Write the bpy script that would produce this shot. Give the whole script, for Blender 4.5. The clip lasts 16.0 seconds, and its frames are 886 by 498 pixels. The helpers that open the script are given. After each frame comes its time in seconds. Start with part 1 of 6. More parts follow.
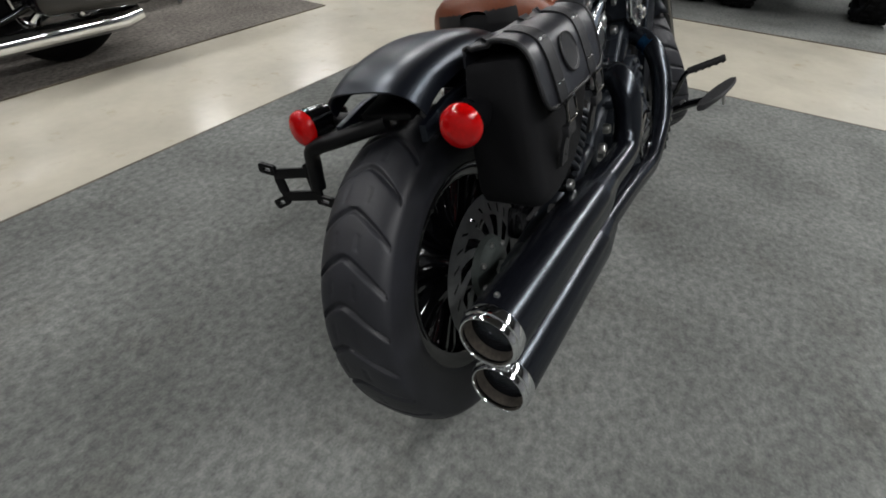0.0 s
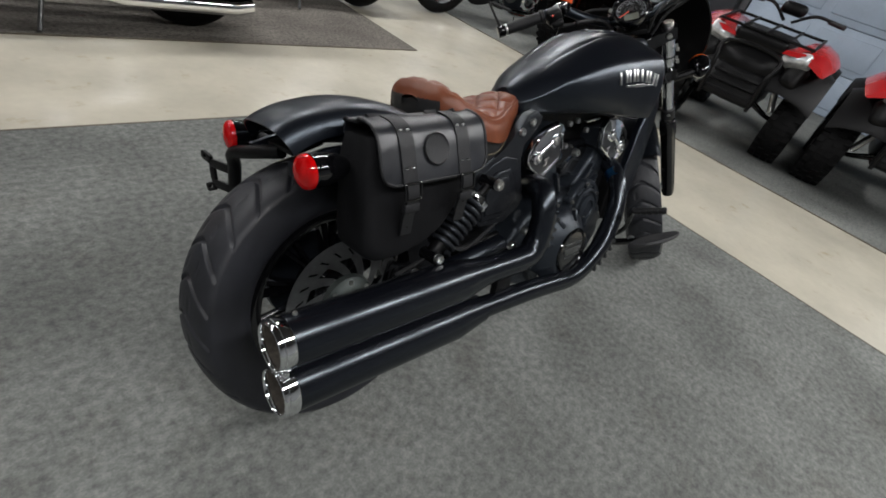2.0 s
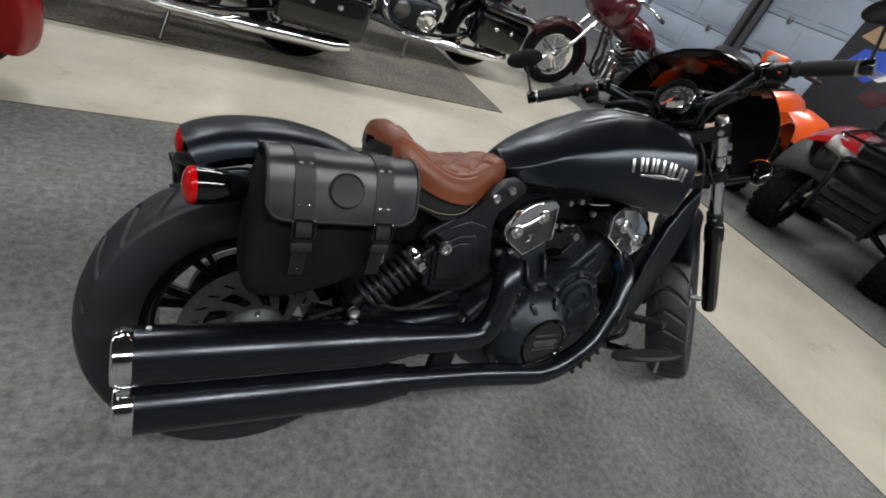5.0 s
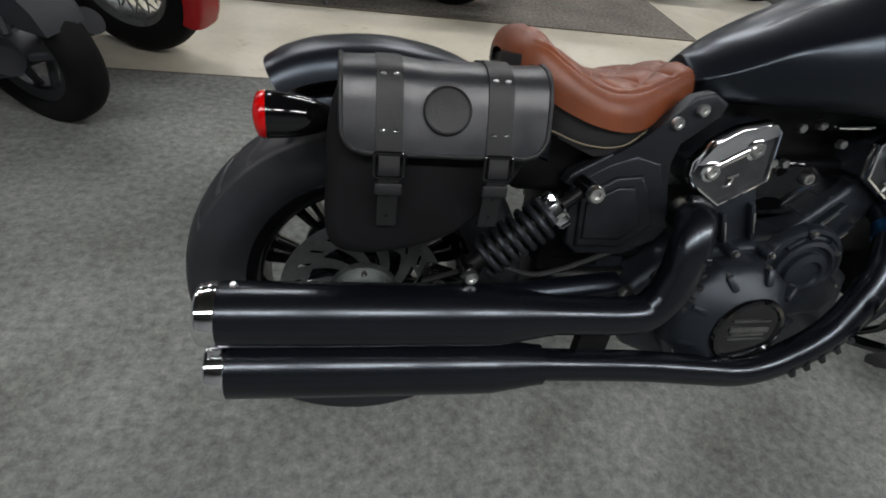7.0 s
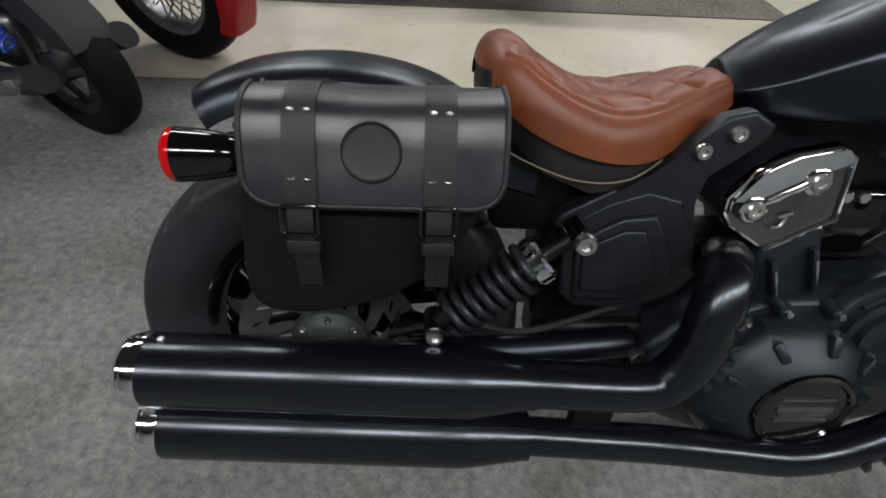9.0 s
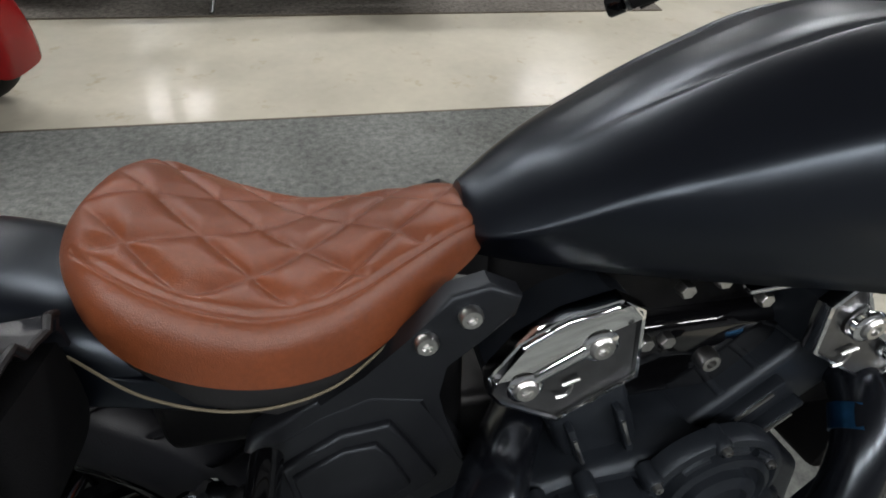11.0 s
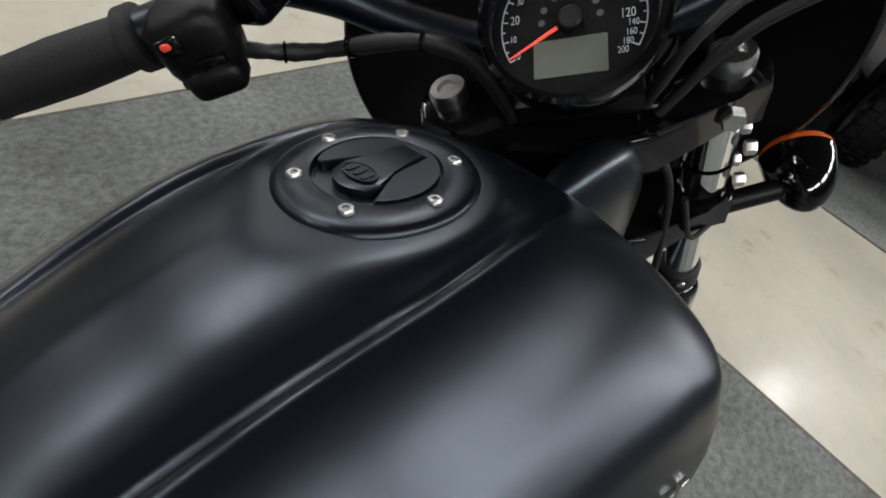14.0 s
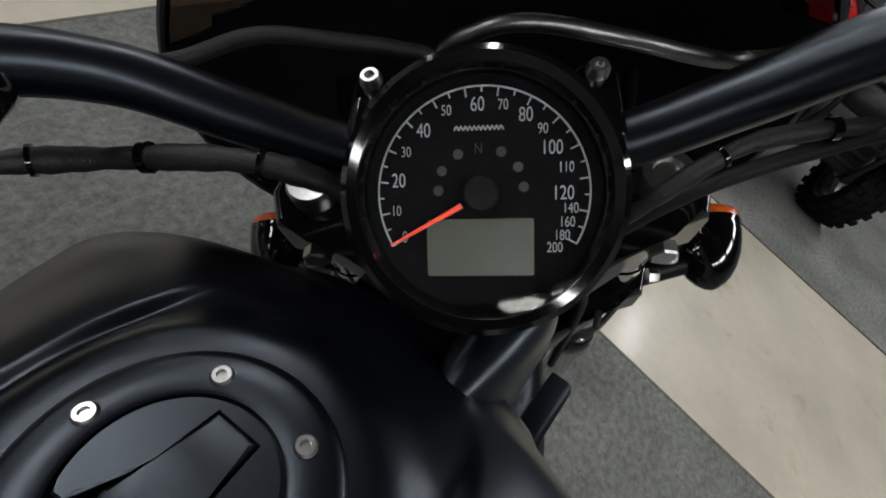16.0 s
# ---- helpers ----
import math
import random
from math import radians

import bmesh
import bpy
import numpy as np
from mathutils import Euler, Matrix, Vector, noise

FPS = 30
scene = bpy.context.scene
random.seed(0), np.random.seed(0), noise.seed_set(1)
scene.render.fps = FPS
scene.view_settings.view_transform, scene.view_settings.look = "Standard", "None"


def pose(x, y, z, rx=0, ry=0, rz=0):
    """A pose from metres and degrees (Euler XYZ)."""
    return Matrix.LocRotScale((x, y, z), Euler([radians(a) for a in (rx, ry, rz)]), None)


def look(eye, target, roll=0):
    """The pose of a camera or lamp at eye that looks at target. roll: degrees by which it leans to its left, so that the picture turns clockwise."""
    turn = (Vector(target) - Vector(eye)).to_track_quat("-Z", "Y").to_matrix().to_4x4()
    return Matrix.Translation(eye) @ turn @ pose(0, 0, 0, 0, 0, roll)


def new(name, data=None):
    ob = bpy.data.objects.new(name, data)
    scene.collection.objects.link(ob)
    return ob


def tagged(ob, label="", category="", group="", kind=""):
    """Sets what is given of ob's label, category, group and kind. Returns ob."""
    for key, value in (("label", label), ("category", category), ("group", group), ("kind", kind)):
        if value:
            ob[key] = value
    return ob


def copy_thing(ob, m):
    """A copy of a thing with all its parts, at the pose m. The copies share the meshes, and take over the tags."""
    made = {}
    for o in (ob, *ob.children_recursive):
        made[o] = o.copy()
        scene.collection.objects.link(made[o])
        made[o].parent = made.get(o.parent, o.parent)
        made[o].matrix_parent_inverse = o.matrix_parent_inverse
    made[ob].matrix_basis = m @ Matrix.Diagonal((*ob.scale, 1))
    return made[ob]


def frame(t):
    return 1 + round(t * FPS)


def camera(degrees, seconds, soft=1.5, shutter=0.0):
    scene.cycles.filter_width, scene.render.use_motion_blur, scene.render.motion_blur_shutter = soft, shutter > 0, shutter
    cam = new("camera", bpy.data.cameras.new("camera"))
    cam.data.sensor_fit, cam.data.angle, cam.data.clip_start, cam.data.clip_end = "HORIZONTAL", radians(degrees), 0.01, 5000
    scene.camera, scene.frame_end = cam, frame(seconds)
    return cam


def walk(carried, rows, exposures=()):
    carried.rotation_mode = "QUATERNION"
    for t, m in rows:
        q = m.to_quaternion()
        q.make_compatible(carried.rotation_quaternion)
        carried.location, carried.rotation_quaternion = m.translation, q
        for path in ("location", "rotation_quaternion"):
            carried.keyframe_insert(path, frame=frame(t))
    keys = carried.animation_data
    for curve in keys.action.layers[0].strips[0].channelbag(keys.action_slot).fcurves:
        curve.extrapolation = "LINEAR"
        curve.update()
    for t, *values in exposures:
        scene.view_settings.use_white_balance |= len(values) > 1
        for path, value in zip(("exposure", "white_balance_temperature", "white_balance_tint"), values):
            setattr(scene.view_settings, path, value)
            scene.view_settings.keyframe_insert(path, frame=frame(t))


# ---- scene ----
cam = camera(84.9, 16.0, soft=1.8)
PATH = [
    (0, (-0.677, -0.223, 0.957), (0.673, 0.509, -0.324), 3.1),
    (0.5, (-0.652, -0.314, 0.992), (0.662, 0.473, -0.294), 6.0),
    (1, (-0.623, -0.43, 1.037), (0.662, 0.43, -0.232), 9.8),
    (1.5, (-0.581, -0.522, 1.075), (0.704, 0.421, -0.133), 14.1),
    (2, (-0.531, -0.573, 1.101), (0.77, 0.413, -0.054), 19.3),
    (2.5, (-0.456, -0.607, 1.12), (0.815, 0.455, 0.0), 22.9),
    (3, (-0.392, -0.629, 1.145), (0.857, 0.499, 0.065), 25.4),
    (3.2, (-0.375, -0.631, 1.16), (0.863, 0.516, 0.086), 26.2),
    (5.3, (-0.159, -0.688, 1.144), (0.789, 0.668, 0.02), 22.9),
    (5.5, (-0.136, -0.692, 1.131), (0.729, 0.691, -0.025), 21.4),
    (6, (-0.114, -0.672, 1.082), (0.576, 0.753, -0.14), 16.5),
    (6.5, (-0.076, -0.619, 1.034), (0.443, 0.81, -0.265), 12.5),
    (7, (-0.027, -0.552, 1.009), (0.355, 0.854, -0.361), 10.6),
    (7.5, (-0.003, -0.511, 0.996), (0.23, 0.891, -0.411), 7.8),
    (8, (0.026, -0.477, 0.996), (0.161, 0.911, -0.437), 5.0),
    (8.2, (0.046, -0.462, 0.997), (0.13, 0.929, -0.438), 3.7),
    (10.3, (0.344, -0.267, 1.015), (0.461, 1.142, -0.399), 2.6),
    (10.5, (0.375, -0.223, 1.025), (0.558, 1.141, -0.426), 3.5),
    (11, (0.444, -0.133, 1.026), (0.781, 1.195, -0.432), 4.9),
    (11.5, (0.508, -0.056, 1.03), (1.068, 1.196, -0.426), 7.2),
    (12, (0.556, 0.006, 1.036), (1.342, 1.151, -0.404), 10.2),
    (12.5, (0.601, 0.037, 1.049), (1.573, 1.068, -0.362), 13.6),
    (13, (0.675, 0.06, 1.055), (1.761, 0.987, -0.345), 16.1),
    (13.5, (0.753, 0.096, 1.058), (1.911, 0.893, -0.365), 20.1),
    (14, (0.815, 0.132, 1.061), (2.05, 0.764, -0.379), 25.4),
    (14.5, (0.871, 0.168, 1.062), (2.177, 0.605, -0.389), 32.9),
    (15, (0.908, 0.199, 1.069), (2.254, 0.502, -0.38), 37.3),
    (15.5, (0.932, 0.229, 1.079), (2.308, 0.452, -0.356), 38.9),
    (16, (0.951, 0.253, 1.082), (2.344, 0.4, -0.346), 39.8),
]
walk(cam, [(t, look(eye, target, roll)) for t, eye, target, roll in PATH], exposures=[(0, 0.0), (12.5, 0.0), (14.0, -0.05), (15.0, -0.2), (16.0, -0.55)])

# ---- room size (metres; x along the parked motorcycle, y to its left) ----
ROOM = (-5.0, 8.6, -5.0, 8.2, 3.3)
LEAN_DEG = 16.48

# ---- world and lamps ----
world = bpy.data.worlds.new("world")
scene.world = world
world.use_nodes = True
world.node_tree.nodes["Background"].inputs[0].default_value = (0.55, 0.6, 0.68, 1)
world.node_tree.nodes["Background"].inputs[1].default_value = 0.02
LAMP_WATTS = 36.8
LAMP_ROWS = [(x, -1.88) for x in (-3.2, -1.6, 0.0, 1.6, 3.2, 4.8, 6.4)] + [(x, 2.8) for x in (-3.2, -1.2, 0.8, 2.8, 4.8, 6.8)] + [(x, 7.2) for x in (-2.0, 1.0, 4.0, 7.0)]
for lx, ly in LAMP_ROWS:
    data = bpy.data.lights.new("tube_light", "AREA")
    data.shape, data.size, data.size_y = "RECTANGLE", 1.2, 0.30
    data.energy, data.color = LAMP_WATTS, (0.985, 0.985, 1.0)
    new("tube_light", data).matrix_world = pose(lx, ly, 3.13)


# ---- materials ----
def material(name, colour, rough=0.5, metal=0.0, grain=0.0, scale=40.0, bump=0.0, bump_scale=200.0, coat=0.0, mottled=0.0,
             mottle_scale=4.0, spec=0.5, emit=0.0, rough_var=0.0):
    m = bpy.data.materials.new(name)
    m.use_nodes = True
    t = m.node_tree
    b = t.nodes["Principled BSDF"]
    b.inputs["Base Color"].default_value = (*colour, 1)
    b.inputs["Roughness"].default_value = rough
    b.inputs["Metallic"].default_value = metal
    b.inputs["Specular IOR Level"].default_value = spec
    b.inputs["Coat Weight"].default_value = coat
    b.inputs["Coat Roughness"].default_value = 0.04
    if emit:
        b.inputs["Emission Color"].default_value = (*colour, 1)
        b.inputs["Emission Strength"].default_value = emit
    coord = t.nodes.new("ShaderNodeTexCoord")

    def noise_node(s, detail=4.0):
        n = t.nodes.new("ShaderNodeTexNoise")
        n.inputs["Scale"].default_value, n.inputs["Detail"].default_value = s, detail
        t.links.new(coord.outputs["Object"], n.inputs["Vector"])
        return n.outputs["Fac"]

    def spread(fac, low, high):
        r = t.nodes.new("ShaderNodeMapRange")
        r.inputs["From Min"].default_value, r.inputs["From Max"].default_value = 0.3, 0.7
        r.inputs["To Min"].default_value, r.inputs["To Max"].default_value = low, high
        t.links.new(fac, r.inputs["Value"])
        return r.outputs["Result"]

    def times(a, c):
        n = t.nodes.new("ShaderNodeMath")
        n.operation = "MULTIPLY"
        t.links.new(a, n.inputs[0])
        t.links.new(c, n.inputs[1])
        return n.outputs[0]

    if grain or mottled:
        fac = spread(noise_node(scale), 1 - grain, 1 + grain)
        fac = times(fac, spread(noise_node(mottle_scale, 6.0), 1 - mottled, 1 + mottled))
        v = t.nodes.new("ShaderNodeVectorMath")
        v.operation = "SCALE"
        v.inputs[0].default_value = colour
        t.links.new(fac, v.inputs["Scale"])
        t.links.new(v.outputs[0], b.inputs["Base Color"])
    if rough_var:
        t.links.new(spread(noise_node(mottle_scale * 3, 5.0), rough - rough_var, rough + rough_var), b.inputs["Roughness"])
    if bump:
        n = t.nodes.new("ShaderNodeBump")
        n.inputs["Strength"].default_value, n.inputs["Distance"].default_value = bump, 0.002
        t.links.new(noise_node(bump_scale, 3.0), n.inputs["Height"])
        t.links.new(n.outputs["Normal"], b.inputs["Normal"])
    return m


def carpet(name, colours, weights):
    """Looped commercial carpet: fine flecks of several tones, with soft worn patches."""
    m = material(name, colours[0], 0.95, spec=0.1)
    t = m.node_tree
    b = t.nodes["Principled BSDF"]
    coord = t.nodes.new("ShaderNodeTexCoord")
    stretch = t.nodes.new("ShaderNodeMapping")
    stretch.inputs["Scale"].default_value = (0.95, 1.05, 1.0)
    t.links.new(coord.outputs["Object"], stretch.inputs["Vector"])
    fleck = t.nodes.new("ShaderNodeTexNoise")
    fleck.inputs["Scale"].default_value, fleck.inputs["Detail"].default_value, fleck.inputs["Roughness"].default_value = 44, 4, 0.62
    t.links.new(stretch.outputs[0], fleck.inputs["Vector"])
    ramp = t.nodes.new("ShaderNodeValToRGB")
    e = ramp.color_ramp.elements
    e[0].position, e[0].color = weights[0], (*colours[0], 1)
    e[1].position, e[1].color = weights[-1], (*colours[-1], 1)
    for w, c in zip(weights[1:-1], colours[1:-1]):
        e.new(w).color = (*c, 1)
    t.links.new(fleck.outputs["Fac"], ramp.inputs["Fac"])
    worn = t.nodes.new("ShaderNodeTexNoise")
    worn.inputs["Scale"].default_value, worn.inputs["Detail"].default_value = 2.3, 7
    t.links.new(coord.outputs["Object"], worn.inputs["Vector"])
    r = t.nodes.new("ShaderNodeMapRange")
    r.inputs["From Min"].default_value, r.inputs["From Max"].default_value = 0.3, 0.72
    r.inputs["To Min"].default_value, r.inputs["To Max"].default_value = 0.70, 1.18
    t.links.new(worn.outputs["Fac"], r.inputs["Value"])
    v = t.nodes.new("ShaderNodeVectorMath")
    v.operation = "SCALE"
    t.links.new(ramp.outputs["Color"], v.inputs[0])
    yarn = t.nodes.new("ShaderNodeTexNoise")
    yarn.inputs["Scale"].default_value, yarn.inputs["Detail"].default_value, yarn.inputs["Roughness"].default_value = 150, 3, 0.7
    t.links.new(coord.outputs["Object"], yarn.inputs["Vector"])
    y = t.nodes.new("ShaderNodeMapRange")
    y.inputs["From Min"].default_value, y.inputs["From Max"].default_value = 0.3, 0.7
    y.inputs["To Min"].default_value, y.inputs["To Max"].default_value = 0.82, 1.18
    t.links.new(yarn.outputs["Fac"], y.inputs["Value"])
    both = t.nodes.new("ShaderNodeMath")
    both.operation = "MULTIPLY"
    t.links.new(r.outputs["Result"], both.inputs[0])
    t.links.new(y.outputs["Result"], both.inputs[1])
    t.links.new(both.outputs[0], v.inputs["Scale"])
    t.links.new(v.outputs[0], b.inputs["Base Color"])
    n = t.nodes.new("ShaderNodeBump")
    n.inputs["Strength"].default_value, n.inputs["Distance"].default_value = 0.14, 0.004
    t.links.new(fleck.outputs["Fac"], n.inputs["Height"])
    t.links.new(n.outputs["Normal"], b.inputs["Normal"])
    return m


def glass(name, colour, rough=0.03):
    m = material(name, colour, rough)
    b = m.node_tree.nodes["Principled BSDF"]
    b.inputs["Transmission Weight"].default_value = 1.0
    b.inputs["IOR"].default_value = 1.3
    return m


PAINT = material("satin_black_paint", (0.0020, 0.0024, 0.0044), 0.31, 0.0, spec=0.58, mottled=0.08, mottle_scale=30, bump=0.03, bump_scale=2500)
PAINT.node_tree.nodes["Principled BSDF"].inputs["Specular Tint"].default_value = (0.74, 0.86, 1.0, 1)
GLOSS = material("gloss_black", (0.0025, 0.0025, 0.003), 0.08, mottled=0.1, mottle_scale=30, coat=0.3)
PLASTIC = material("black_plastic", (0.0032, 0.0032, 0.0036), 0.42, spec=0.22, grain=0.15, scale=300, bump=0.15, bump_scale=900, mottled=0.15)
RUBBER = material("rubber_grip", (0.006, 0.006, 0.007), 0.6, bump=0.3, bump_scale=700, mottled=0.15, mottle_scale=40)
TYRE = material("tyre_rubber", (0.0125, 0.0132, 0.0170), 0.5, grain=0.12, scale=260, mottled=0.3, mottle_scale=14, bump=0.2, bump_scale=600)
TYRE_FAR = material("black_tyre_rubber", (0.0042, 0.0042, 0.0045), 0.7, spec=0.15, grain=0.2, scale=160, mottled=0.3, mottle_scale=12)
SOOT = material("exhaust_soot", (0.045, 0.038, 0.030), 0.9, grain=0.3, scale=200, mottled=0.3, mottle_scale=40)
MUFFLER = material("ceramic_black_muffler", (0.0036, 0.0040, 0.0058), 0.23, 0.0, spec=0.62, grain=0.08, scale=500, mottled=0.1, mottle_scale=18)
ENGINE = material("cast_black_engine", (0.0100, 0.0120, 0.0155), 0.36, 0.0, spec=0.48, grain=0.15, scale=350, bump=0.22, bump_scale=1100, mottled=0.2, mottle_scale=20)
FRAME_BLACK = material("satin_frame_black", (0.0085, 0.009, 0.0108), 0.38, spec=0.4, grain=0.12, scale=350, bump=0.15, bump_scale=1000, mottled=0.15, mottle_scale=20)
for m_ in (MUFFLER, ENGINE, FRAME_BLACK):
    m_.node_tree.nodes["Principled BSDF"].inputs["Specular Tint"].default_value = (0.80, 0.90, 1.0, 1)
CHROME = material("chrome", (0.86, 0.87, 0.88), 0.07, 1.0, mottled=0.05, mottle_scale=30, rough_var=0.03)
STEEL = material("zinc_steel", (0.55, 0.55, 0.54), 0.28, 1.0, grain=0.1, scale=400, mottled=0.15, mottle_scale=60)
DISC_STEEL = material("brushed_disc_steel", (0.34, 0.35, 0.35), 0.42, 0.9, grain=0.12, scale=500, mottled=0.15, mottle_scale=50)
CAST_ALLOY = material("grey_cast_alloy", (0.060, 0.070, 0.066), 0.36, 0.6, grain=0.1, scale=400, mottled=0.15, mottle_scale=40)
DARK_STEEL = material("dark_steel", (0.22, 0.225, 0.225), 0.34, 1.0, grain=0.12, scale=400, mottled=0.2, mottle_scale=40)
SMOKED_CHROME = material("smoked_chrome", (0.17, 0.172, 0.182), 0.30, 1.0, mottled=0.15, mottle_scale=40)
LEATHER = material("brown_leather", (0.165, 0.045, 0.0165), 0.36, grain=0.10, scale=220, bump=0.25, bump_scale=800, mottled=0.2, mottle_scale=9, rough_var=0.06)
VINYL = material("black_vinyl", (0.012, 0.012, 0.013), 0.5, bump=0.3, bump_scale=800, mottled=0.2, mottle_scale=15)
BAG = material("black_leather_flap", (0.0085, 0.0095, 0.013), 0.36, spec=0.85, grain=0.1, scale=300, bump=0.18, bump_scale=650, mottled=0.22, mottle_scale=10, rough_var=0.06)
BAG_CLOTH = material("black_bag_side", (0.0030, 0.0031, 0.0040), 0.72, spec=0.2, grain=0.2, scale=500, bump=0.5, bump_scale=900, mottled=0.25, mottle_scale=14)
STRAP = material("black_strap", (0.006, 0.0062, 0.0075), 0.48, bump=0.3, bump_scale=700, mottled=0.2, mottle_scale=30)
THREAD = material("tan_thread", (0.16, 0.135, 0.09), 0.8, mottled=0.2)
RED_LENS = material("red_lens", (0.46, 0.0015, 0.002), 0.10, spec=0.5, mottled=0.15, mottle_scale=120, bump=0.10, bump_scale=350)
AMBER_LENS = material("amber_lens", (0.80, 0.14, 0.02), 0.12, coat=0.5, mottled=0.15, mottle_scale=140, bump=0.5, bump_scale=350)
WHITE_MARK = material("white_print", (0.27, 0.285, 0.30), 0.5, mottled=0.05)
DIM_MARK = material("unlit_tell_tale", (0.022, 0.022, 0.022), 0.6, mottled=0.05)
NEEDLE = material("red_needle", (0.85, 0.07, 0.04), 0.45, mottled=0.05)
DIAL = material("dial_black", (0.0022, 0.0022, 0.0022), 0.7, spec=0.08, grain=0.2, scale=900)
LCD = material("grey_lcd", (0.062, 0.068, 0.055), 0.35, mottled=0.06)
GAUGE_GLASS = glass("gauge_glass", (1, 1, 1))
SMOKED = glass("smoked_screen", (0.075, 0.055, 0.042))
BLUED = material("blued_pipe", (0.02, 0.09, 0.20), 0.3, 0.9, mottled=0.3, mottle_scale=60)
RED_PAINT = material("red_paint", (0.48, 0.014, 0.016), 0.22, coat=0.6, mottled=0.06)
ORANGE_PAINT = material("orange_plastic", (0.80, 0.105, 0.012), 0.3, coat=0.3, mottled=0.06)
MAROON = material("maroon_paint", (0.055, 0.006, 0.010), 0.2, coat=0.7, mottled=0.06)
BLUE_PAINT = material("blue_plastic", (0.02, 0.07, 0.45), 0.35, coat=0.2, mottled=0.06)
GREY_PLASTIC = material("grey_plastic", (0.018, 0.019, 0.023), 0.5, spec=0.35, grain=0.1, scale=200, mottled=0.15)
LAMP_LENS = material("headlamp_lens", (0.62, 0.64, 0.66), 0.12, 0.4, coat=0.7, bump=0.6, bump_scale=60, mottled=0.3, mottle_scale=30)
CARPET = carpet("grey_fleck_carpet", [(0.108, 0.114, 0.107), (0.147, 0.153, 0.144), (0.180, 0.187, 0.175), (0.228, 0.233, 0.217)], [0.30, 0.44, 0.56, 0.72])
CARPET_FAR = carpet("brown_grey_carpet", [(0.07, 0.062, 0.055), (0.13, 0.118, 0.104), (0.17, 0.156, 0.138), (0.22, 0.205, 0.18)], [0.30, 0.44, 0.56, 0.72])
TILE = material("cream_vinyl_tile", (0.455, 0.425, 0.345), 0.38, spec=0.32, grain=0.03, scale=25, mottled=0.13, mottle_scale=2.2, rough_var=0.07, coat=0.35)
TILE.node_tree.nodes["Principled BSDF"].inputs["Coat Roughness"].default_value = 0.16
def stained(m, colour, scale, low, high):
    """Sparse darker marks trodden into a floor."""
    t = m.node_tree
    b = t.nodes["Principled BSDF"]
    base = b.inputs["Base Color"].links[0].from_socket
    coord = t.nodes.new("ShaderNodeTexCoord")
    n = t.nodes.new("ShaderNodeTexNoise")
    n.inputs["Scale"].default_value, n.inputs["Detail"].default_value, n.inputs["Roughness"].default_value = scale, 6, 0.65
    t.links.new(coord.outputs["Object"], n.inputs["Vector"])
    r = t.nodes.new("ShaderNodeMapRange")
    r.inputs["From Min"].default_value, r.inputs["From Max"].default_value = low, high
    t.links.new(n.outputs["Fac"], r.inputs["Value"])
    mix = t.nodes.new("ShaderNodeMix")
    mix.data_type, mix.blend_type = "RGBA", "MULTIPLY"
    mix.inputs[7].default_value = (*colour, 1)
    t.links.new(r.outputs["Result"], mix.inputs[0])
    t.links.new(base, mix.inputs[6])
    t.links.new(mix.outputs[2], b.inputs["Base Color"])


stained(TILE, (0.72, 0.62, 0.46), 7.0, 0.60, 0.76)
stained(TILE, (0.45, 0.40, 0.34), 38.0, 0.70, 0.78)
stained(CARPET, (0.76, 0.74, 0.72), 3.4, 0.54, 0.74)
EDGING = material("brown_edge_strip", (0.095, 0.078, 0.058), 0.6, grain=0.25, scale=50, mottled=0.3, mottle_scale=8)
WALL = material("pale_wall", (0.26, 0.27, 0.28), 0.8, grain=0.03, scale=90, mottled=0.08, bump=0.15, bump_scale=150)
DOOR_BLUE = material("pale_blue_door", (0.36, 0.43, 0.52), 0.55, grain=0.04, scale=60, mottled=0.1, mottle_scale=2)
# near black, so the unseen ceiling throws little light onto the black parts
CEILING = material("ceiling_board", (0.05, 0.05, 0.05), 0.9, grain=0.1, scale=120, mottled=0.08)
FRAME_GREY = material("dark_door_frame", (0.06, 0.06, 0.065), 0.5, mottled=0.15)
CARD = material("brown_card", (0.33, 0.22, 0.12), 0.8, grain=0.06, scale=80, mottled=0.1)
TUBE_GLOW = material("lamp_diffuser", (1.0, 0.97, 0.9), 0.5, emit=14.0)
WHITE_PAINT = material("white_enamel", (0.75, 0.75, 0.73), 0.4, mottled=0.05)


# ---- mesh helpers ----
def part(name, bm, mat, parent=None, label="", sharp=38, doubles=False):
    me = bpy.data.meshes.new(name)
    if doubles:
        bmesh.ops.remove_doubles(bm, verts=bm.verts, dist=1e-5)
    bmesh.ops.recalc_face_normals(bm, faces=bm.faces)
    bm.to_mesh(me)
    bm.free()
    me.materials.append(mat)
    if sharp:
        me.shade_smooth()
        me.set_sharp_from_angle(angle=radians(sharp))
    ob = new(name, me)
    ob.parent = parent
    if label:
        ob["label"] = label
    return ob


def thing(name, m=None, **tags):
    ob = new(name)
    ob.empty_display_size = 0.1
    if m is not None:
        ob.matrix_world = m
    return tagged(ob, **tags)


def loft(bm, rings, closed=True, ends=True):
    rows = [[bm.verts.new(p) for p in ring] for ring in rings]
    n = len(rows[0])
    for a, b in zip(rows, rows[1:]):
        for i in range(n if closed else n - 1):
            j = (i + 1) % n
            bm.faces.new((a[i], a[j], b[j], b[i]))
    if ends:
        for ring in (rows[0], rows[-1]):
            if len(ring) > 2:
                bm.faces.new(ring)
    return bm


